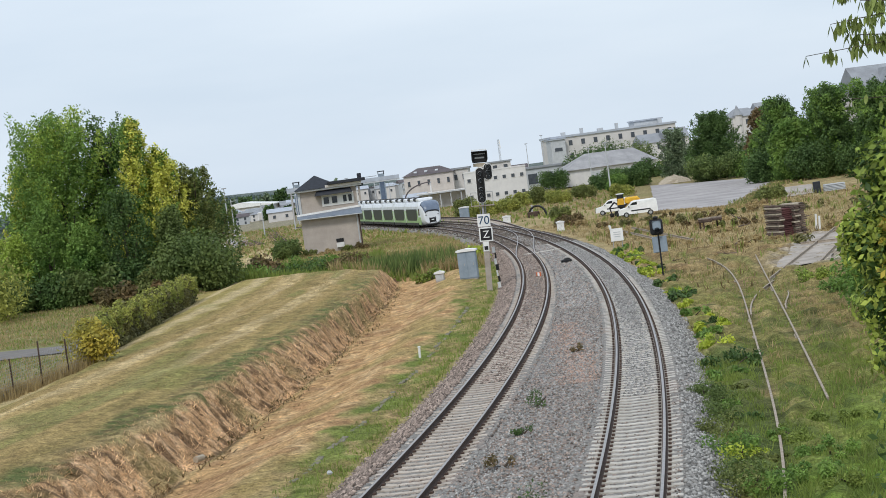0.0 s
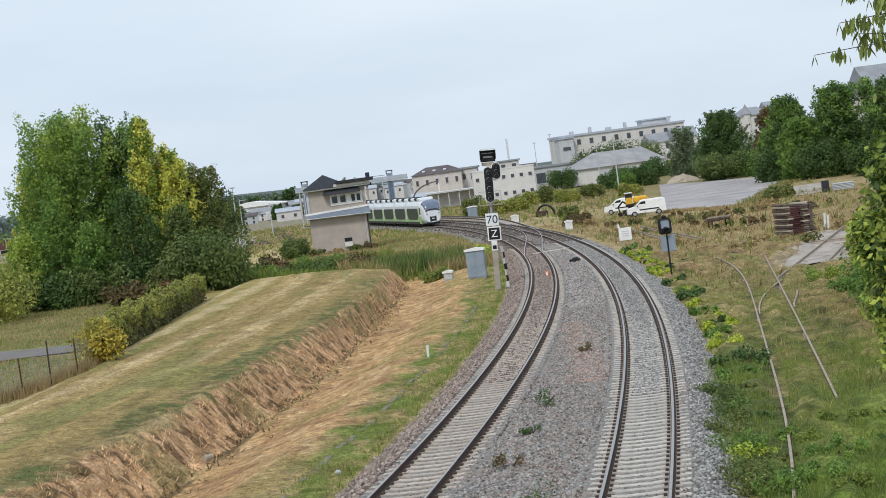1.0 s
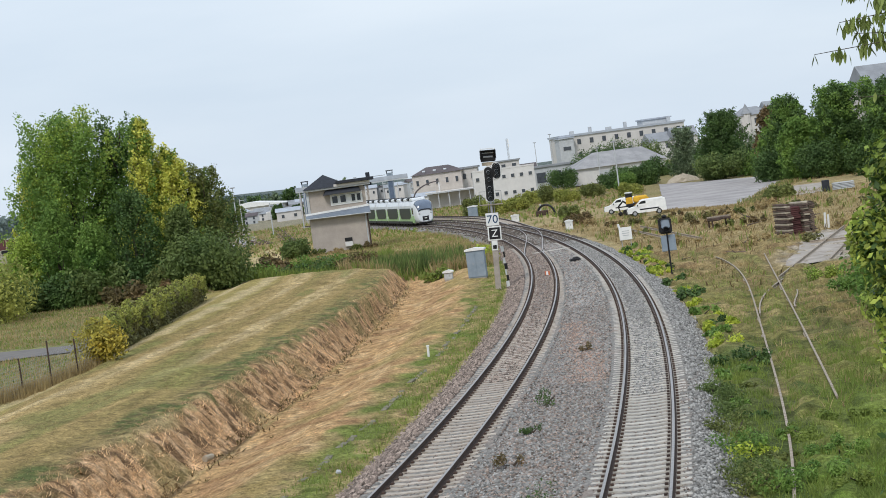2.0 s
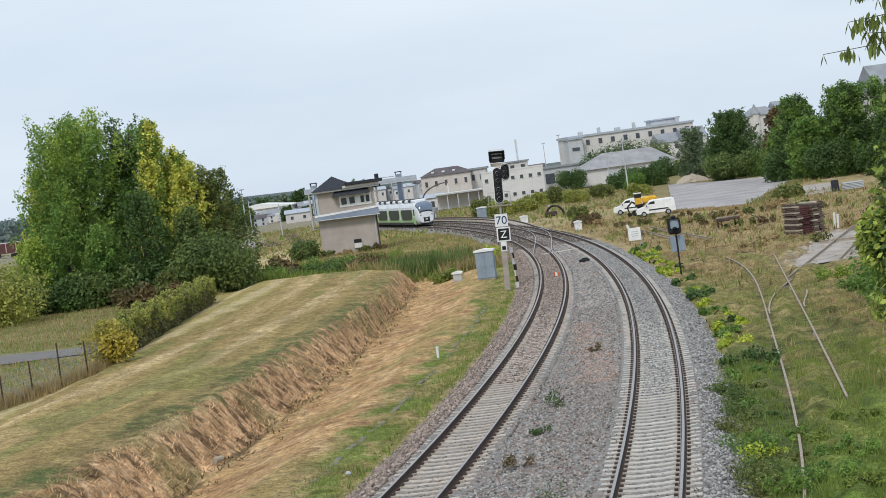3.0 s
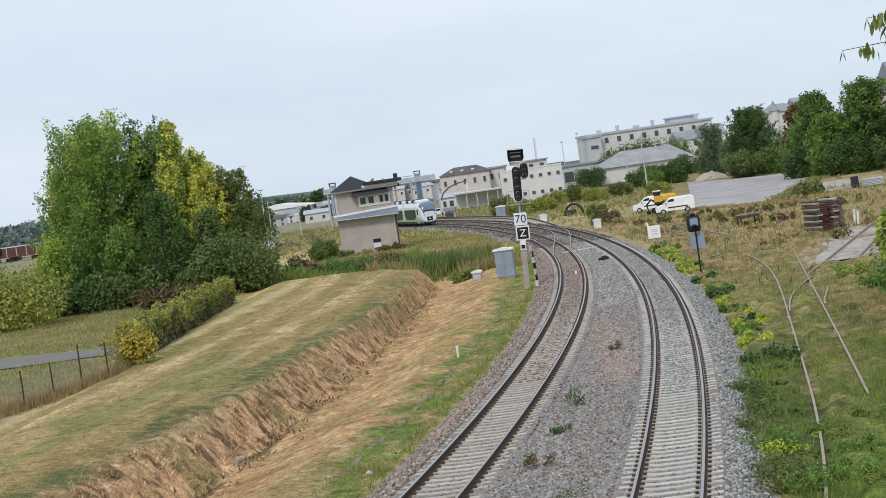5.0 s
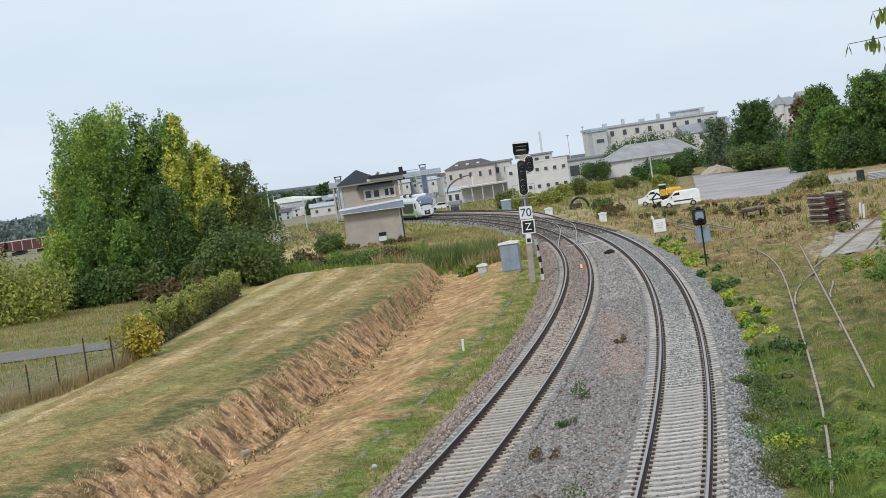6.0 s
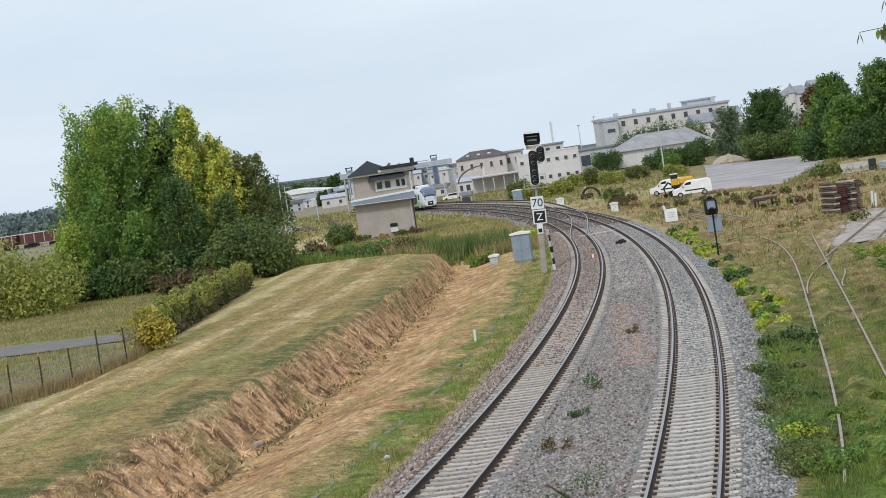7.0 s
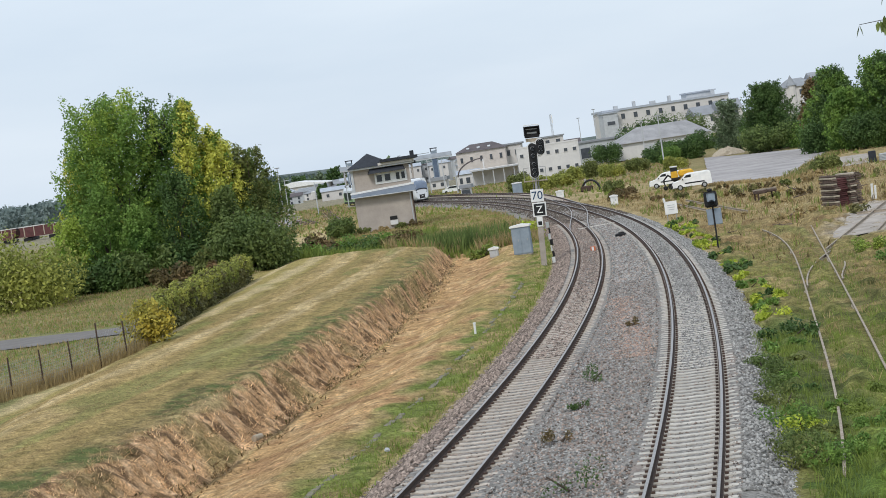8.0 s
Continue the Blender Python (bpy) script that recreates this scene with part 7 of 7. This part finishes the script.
def build_car(x, y, rz, k):
    z = float(ground_z(np.array([x]), np.array([y]))[0])
    t = thing("parked_car", pose(x, y, z, 0, 0, rz), "distant parked car by the road", "car", "distant parked cars")
    part("body", Mesh().prism([(-2, 0.3), (-2, 0.8), (-1.2, 0.95), (-0.6, 1.45), (1.0, 1.45), (1.7, 0.95), (2, 0.85), (2, 0.3)], -0.8, 0.8), M[k], t)
    part("windows", Mesh().prism([(-1.0, 1.0), (-0.55, 1.38), (0.95, 1.38), (1.45, 1.0)], -0.82, 0.82), M["glass"], t)
    for a in (-1.3, 1.3):
        part("wheel", Mesh().tube([(a, -0.85, 0.3), (a, 0.85, 0.3)], 0.3, 10), M["rubber"], t)


for x, y, rz, k in ((20.2, 430, 0, "grey"), (23.6, 428, 5, "white"), (-24.5, 372, 12, "grey"), (-21, 378, 12, "white"), (-8, 372, 5, "white")):
    build_car(x, y, rz, k)


for x, y, h in ((-34, 352, 6.5), (-29.5, 372, 7.5), (-44, 390, 8), (-26, 392, 7), (-21, 400, 7.5), (-17.5, 388, 6.5), (-13, 395, 7.5), (-9.5, 380, 7), (-33, 430, 9), (-6.5, 352, 5.5)):
    t = thing("yard_pole", pose(x, y, -0.5), "thin grey pole beside the station tracks", "pole", "station poles")
    part("pole", Mesh().tube([(0, 0, 0), (0, 0, h)], [0.13, 0.09], 6), M["light_grey"], t)
    part("arm", Mesh().box(0.5, 0, h - 0.4, 1.2, 0.08, 0.1), M["light_grey"], t)


def build_parked_coach(x, y, rz, n):
    t = thing("parked_train", pose(x, y, -0.1, 0, 0, rz), "white train standing at the station platform", "train")
    for k in range(n):
        c = part("coach", Mesh().prism([(-1.4, 0.5), (-1.42, 2.8), (-1.1, 3.5), (1.1, 3.5), (1.42, 2.8), (1.4, 0.5)], k * 17.5, k * 17.5 + 16.8), M["train_white"], t)
        for s in (-1, 1):
            part("window_band", Mesh().box(s * 1.41, k * 17.5 + 8.4, 2.1, 0.06, 14, 0.9), M["hazy_glass"], c)
        part("end_window", Mesh().box(0, k * 17.5 - 0.02, 2.3, 1.8, 0.06, 0.9), M["hazy_glass"], c)


build_parked_coach(-14.5, 375, 16, 2)


def build_yard_track(x0, y0, x1, y1):
    t = thing("yard_track", pose(0, 0, 0), "distant yard track on pale ballast", "railway track", "yard tracks")
    f = lambda y: x0 + (x1 - x0) * (np.asarray(y, float) - y0) / (y1 - y0)
    for s in (-0.75, 0.75):
        rail_along("rail", f, s, y0, y1, t, -0.3, [M["rail_side"], M["rust_rail"]], 20)
    m = Mesh()
    for y in np.arange(y0, y1, 0.9):
        m.box(float(f(y)), y, -0.52, 2.5, 0.3, 0.14)
    tagged(part("sleepers", m, M["wood"], t), kind="stuff")


build_yard_track(-30.5, 300, -58, 470)
build_yard_track(-26.0, 295, -40, 420)


# ---- foliage beside the bridge ----
def drooping_leaf(m, p, ln, w, a, dip, slot=0):
    """One long leaf: folded along its midrib and hanging."""
    d = Vector((math.cos(a) * math.cos(dip), math.sin(a) * math.cos(dip), -math.sin(dip)))
    s = d.cross(Vector((0.3, 0.2, 1))).normalized()
    up = s.cross(d).normalized()
    p = Vector(p)
    q = [p, p + d * ln * 0.35 + s * w - up * w * 0.4, p + d * ln * 0.75 + s * w * 0.7 - up * w * 0.6, p + d * ln - up * w * 0.8, p + d * ln * 0.75 - s * w * 0.7 - up * w * 0.6, p + d * ln * 0.35 - s * w - up * w * 0.4, p + d * ln * 0.5]
    m.add(q, [(0, 1, 6), (1, 2, 6), (2, 3, 6), (3, 4, 6), (4, 5, 6), (5, 0, 6)], slot)


def build_cherry():
    r = random.Random(17)
    t = thing("cherry_tree", pose(5.6, 13.4, -0.5), "green tree beside the bridge with drooping leaves", "tree")
    loc = lambda x, y, z: (x - 5.6, y - 13.4, z + 0.5)
    part("trunk", Mesh().tube([(0, 0, 0), (0.1, 0, 3), (-0.1, 0.1, 6.2), (0.1, 0, 8.8)], [0.2, 0.16, 0.11, 0.05], 10), M["bark"], t, smooth=True)
    lines = [[(5.5, 13.3, 7.7), (4.4, 13, 8.12), (3.45, 12.8, 7.86), (2.72, 12.8, 7.82)], [(5.5, 13.3, 7.2), (4.2, 12.9, 8.0), (3.3, 12.8, 8.05), (2.92, 12.8, 8.02)],
             [(5.5, 13.3, 6.8), (4.3, 13, 7.5), (3.4, 12.9, 7.9), (3.02, 12.8, 7.93)], [(5.5, 13.3, 7.5), (4.2, 13.1, 8.25), (3.3, 12.9, 8.32), (2.98, 12.8, 8.22)], [(5.5, 13.3, 5.6), (4.4, 13.0, 6.9), (3.5, 12.9, 7.45), (3.0, 12.8, 7.48)],
             [(5.5, 13.3, 7.2), (4.2, 13.0, 7.9), (3.5, 12.9, 8.12), (3.15, 12.8, 8.16)]]
    leaves = Mesh()
    for ln in lines:
        pts = [Vector(loc(*p)) for p in ln]
        part("branch", Mesh().tube(pts, [0.03, 0.01, 0.0045, 0.0025], 6), M["bark"], t)
        low = ln[0][2] < 6
        for i in range(95 if not low else 24):
            k = (int(r.random() ** 0.75 * 8) + 0.1 * r.random()) / 8
            seg = 1 + k * (len(pts) - 2 + 0.0)
            a0, f = int(min(seg, len(pts) - 2)), seg - int(min(seg, len(pts) - 2))
            p = pts[a0].lerp(pts[a0 + 1], min(f, 1.0)) + Vector((r.gauss(0, 0.022), r.gauss(0, 0.05), r.gauss(0, 0.018)))
            drooping_leaf(leaves, p, r.uniform(0.065, 0.12), r.uniform(0.011, 0.018), r.uniform(0, 6.28), r.uniform(0.75, 1.5))
        drooping_leaf(leaves, pts[-1], 0.10, 0.013, 3.4, 1.1)
        drooping_leaf(leaves, pts[-1], 0.09, 0.013, 5.5, 1.2)
    part("leaves", leaves, M["leaf_near"], t, "long drooping green leaves")


M["leaf_near"] = leaf("near_leaf", (0.30, 0.36, 0.11), (0.13, 0.18, 0.055), 0.45, 0.45)
M["vine_leaf"] = leaf("vine_leaf", (0.40, 0.46, 0.09), (0.16, 0.25, 0.05), 0.5, 0.35)
build_cherry()


def build_vine_tree():
    r = np.random.RandomState(91)
    t = thing("overgrown_tree", pose(7.78, 27, -0.5), "overgrown tree covered in yellow-green climbing leaves", "tree")
    part("trunk", Mesh().tube([(0, 0, 0), (0.1, 0, 3), (0, 0.2, 6.5)], [0.22, 0.15, 0.05], 8), M["bark"], t, smooth=True)
    c = [(-0.75, -0.8, 7.45), (-1.2, -0.9, 7.05), (-0.7, -0.8, 6.75), (-1.1, -0.9, 6.5), (-1.55, -0.9, 5.9), (-1.45, -0.8, 5.1), (-1.0, -1.2, 5.8), (-1.25, -0.9, 4.4), (-0.4, -0.6, 6.6), (0.5, 0, 6.6), (-0.9, -0.7, 3.4), (-0.3, -0.8, 4.6), (-1.6, -0.7, 6.1), (-1.0, -0.9, 2.6), (-0.4, -0.6, 3.6)]
    q = [0.55, 0.55, 0.75, 0.7, 0.5, 0.55, 0.8, 0.6, 0.9, 1.2, 0.8, 1.0, 0.5, 0.7, 0.9]
    crown_part("climbing_leaves", leaf_quads(r, c, q, 15000, 0.062, shell=0.6), M["vine_leaf"], t)
    # the crown's inner shade, painted as a filling of darker leaves
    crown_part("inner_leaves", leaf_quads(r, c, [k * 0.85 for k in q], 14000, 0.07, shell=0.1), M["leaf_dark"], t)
    crown_part("autumn_leaves", leaf_quads(r, [(-1.3, -1.6, 5.5), (-1.1, -1.7, 5.1), (-1.0, -1.7, 5.9), (-1.3, -1.5, 6.2)], [0.45, 0.4, 0.45, 0.35], 900, 0.065, shell=0.3), M["leaf_autumn"], t)
    for i, p in enumerate(c[:6]):
        part("branch", Mesh().tube([(0, 0, max(1.5, p[2] - 2.5)), (p[0] * 0.6, p[1] * 0.6, p[2] - 0.5), p], [0.07, 0.04, 0.01], 5), M["bark"], t)


build_vine_tree()
bush("bramble", 9.6, 33, 3.2, 3.5, 3.2, M["leaf_dark"], "dark green bramble under the overgrown tree", 96, 3500, 0.1, n=12)
bush("bramble", 18.6, 74, 4.0, 5, 3.0, M["leaf"], "green bramble beside the siding", 98, 5000, 0.1, n=12)
bush("bramble", 17.0, 70, 2.6, 3, 1.4, M["vine_leaf"], "low yellow-green bramble in dry grass", 99, 1500, 0.11, n=8)

# bushy weeds among the grass near the bridge
for i, (x, y) in enumerate([(7.3, 54.3), (6.9, 50.2), (6.7, 47.2), (6.4, 44.1), (7.3, 52.3), (6.1, 41.4), (6.0, 39.7), (6.2, 39.1)]):
    bush("tall_weed", x, y, 1.3, 1.5, 0.7, M[("leaf_mid", "leaf_mid", "leaf_olive", "leaf")[i % 4]], "bushy blue-green weed at the ballast edge", 500 + i, 1300, 0.04, "weed", "tall weeds", 9)
for i, (x, y) in enumerate([(8.5, 45.5), (8.5, 42.7), (9.9, 47.2), (7.7, 40.2), (8.2, 39.0)]):
    bush("grass_clump", x, y, 1.7, 2.2, 0.45, M[("grass_green", "leaf")[i % 2]], "low clump of lush green weeds in the grass", 520 + i, 1500, 0.04, "weed", "lush clumps", 9)
for i, (x, y) in enumerate([(18.4, 89.6), (17.6, 81.2), (19.1, 83.7)]):
    bush("bramble", x, y, 2.2, 2.4, 0.9, M[("vine_leaf", "leaf")[i % 2]], "low bright green bramble beside the siding", 540 + i, 1800, 0.06, n=9)

# loose stones over the ballast near the bridge
side_right = lambda r, y: ((lambda x: (x, np.ones(len(x), bool)))(track_right(y) + 1.25 + 1.25 * r.rand(len(y))))
between = lambda r, y: ((lambda s: (track_left(y) + 1.3 + (track_right(y) - track_left(y) - 2.6) * s, np.ones(len(y), bool)))(r.rand(len(y))))
side_left = lambda r, y: ((lambda x: (x, np.ones(len(x), bool)))(track_left(y) - 1.25 - 1.25 * r.rand(len(y))))
scatter_stones("ballast_stones", 12000, 36, 160, side_right, 0.055, M["stone"], "loose grey ballast stones on the shoulder", 201)
scatter_stones("ballast_stones", 9000, 36, 100, between, 0.042, M["brown_stone"], "brownish ballast stones between the tracks", 206)
brown_spot = lambda r, y: ((lambda x: (x, (x > track_left(y) + 1.3) & (x < track_right(y) - 1.3)))(4.3 + 0.045 * (y - 66) + 0.42 * r.normal(size=len(y))))
scatter_stones("ballast_stones", 1500, 60, 82, brown_spot, 0.045, M["clay_stone"], "pinkish-brown stones in a patch between the tracks", 211)
scatter_stones("ballast_stones", 9000, 90, 185, between, 0.075, M["stone"], "loose grey ballast stones further along", 209)
scatter_stones("ballast_stones", 4000, 90, 185, between, 0.075, M["brown_stone"], "brownish ballast stones further along", 210)
scatter_stones("ballast_stones", 12000, 36, 100, between, 0.042, M["stone"], "loose grey ballast stones between the tracks", 202)
in_left = lambda r, y: ((lambda x: (x, y > 63))(track_left(y) + 1.3 * (r.rand(len(y)) - 0.5)))
in_right = lambda r, y: ((lambda x: (x, y > 55))(track_right(y) + 1.3 * (r.rand(len(y)) - 0.5)))
scatter_stones("ballast_stones", 7500, 55, 170, in_left, 0.05, M["brown_stone"], "brownish ballast stones between the rails", 204)
scatter_stones("ballast_stones", 8500, 50, 170, in_right, 0.05, M["stone"], "grey ballast stones between the rails", 205)
crib_left = lambda r, y: ((lambda x: (x, y < 66))(track_left(y) + 2.5 * (r.rand(len(y)) - 0.5)))
crib_right = lambda r, y: ((lambda x: (x, y < 58))(track_right(y) + 2.5 * (r.rand(len(y)) - 0.5)))
scatter_stones("ballast_stones", 2200, 36, 66, crib_left, 0.028, M["brown_stone"], "small brown stones between the sleepers", 207)
scatter_stones("ballast_stones", 1600, 34, 58, crib_right, 0.028, M["brown_stone"], "small brown stones between the sleepers", 208)
over_all = lambda r, y: (track_left(y) - 1.9 + (track_right(y) - track_left(y) + 3.8) * r.rand(len(y)), np.ones(len(y), bool))
scatter_stones("ballast_stones", 10000, 160, 340, over_all, 0.1, M["dark_stone"], "dark oily ballast stones round the turnouts", 212)
scatter_stones("ballast_stones", 17000, 36, 175, side_left, 0.065, M["brown_stone"], "rusty brown ballast stones on the shoulder", 203)


# ---- tracks: rails and sleepers, last because they are many ----
build_track("railway_track", track_right, 20, 380, "main track on pale concrete sleepers, curving through ballast", 198, M["sleeper"])
build_track("railway_track", track_left, 20, 380, "worn track on pale concrete sleepers with rusty rails", 198, M["sleeper_brown"])


def build_crossover():
    t = thing("crossover_track", pose(0, 0, 0), "crossover turnout linking the two curving tracks", "railway track")
    for s in (-0.7525, 0.7525):
        rail_along("rail", crossover, s, 143, 202, t, 0.003, step=1.0)


build_crossover()


def build_third_track():
    t = thing("branch_track", pose(0, 0, 0), "branch track leaving the main line towards the station", "railway track")
    f = lambda y: track_right(y) + 4.3 * smooth01((np.asarray(y, float) - 185) / 95)
    for s in (-0.7525, 0.7525):
        rail_along("rail", f, s, 192, 380, t, 0.003)
    m = Mesh()
    for y in np.arange(206, 380, 0.6):
        m.box(float(f(y)), y, -0.27, 2.4, 0.28, 0.2, 6)
    tagged(part("sleepers", m, M["sleeper_brown"], t), kind="stuff")


build_third_track()


def build_siding():
    t = thing("disused_siding", pose(0, 0, 0), "overgrown disused siding with rusty rails in grass", "railway track")
    rm = [M["rust_rail"], M["rust_rail"]]
    rail_along("rail", siding_left, 0, 37.5, 116, t, -0.42, rm)
    rail_along("rail", siding_right, 0, 51, 114, t, -0.42, rm)
    rail_along("switch_rail", lambda y: siding_left(y) + 0.1 + 1.45 * smooth01((np.asarray(y, float) - 73) / 40) * 2.4 * ((np.asarray(y, float) - 76) / 17) ** 0.9, 0, 77, 93, t, -0.41, rm, 1.0)
    rail_along("switch_rail", lambda y: siding_right(y) + 0.12 + 0.5 * smooth01((np.asarray(y, float) - 78) / 8), 0, 78, 86, t, -0.41, rm)


build_siding()


def motions():
    rows = []
    for i in range(17):
        t = i * 0.5
        y = 251.0 + 7.7 * t
        x, tail = float(track_left(y)), float(track_left(y + 45))
        rows.append((t, pose(x, y, 0, 0, 0, math.degrees(math.atan((x - tail) / 45)))))
    walk(passenger_train, rows)


motions()
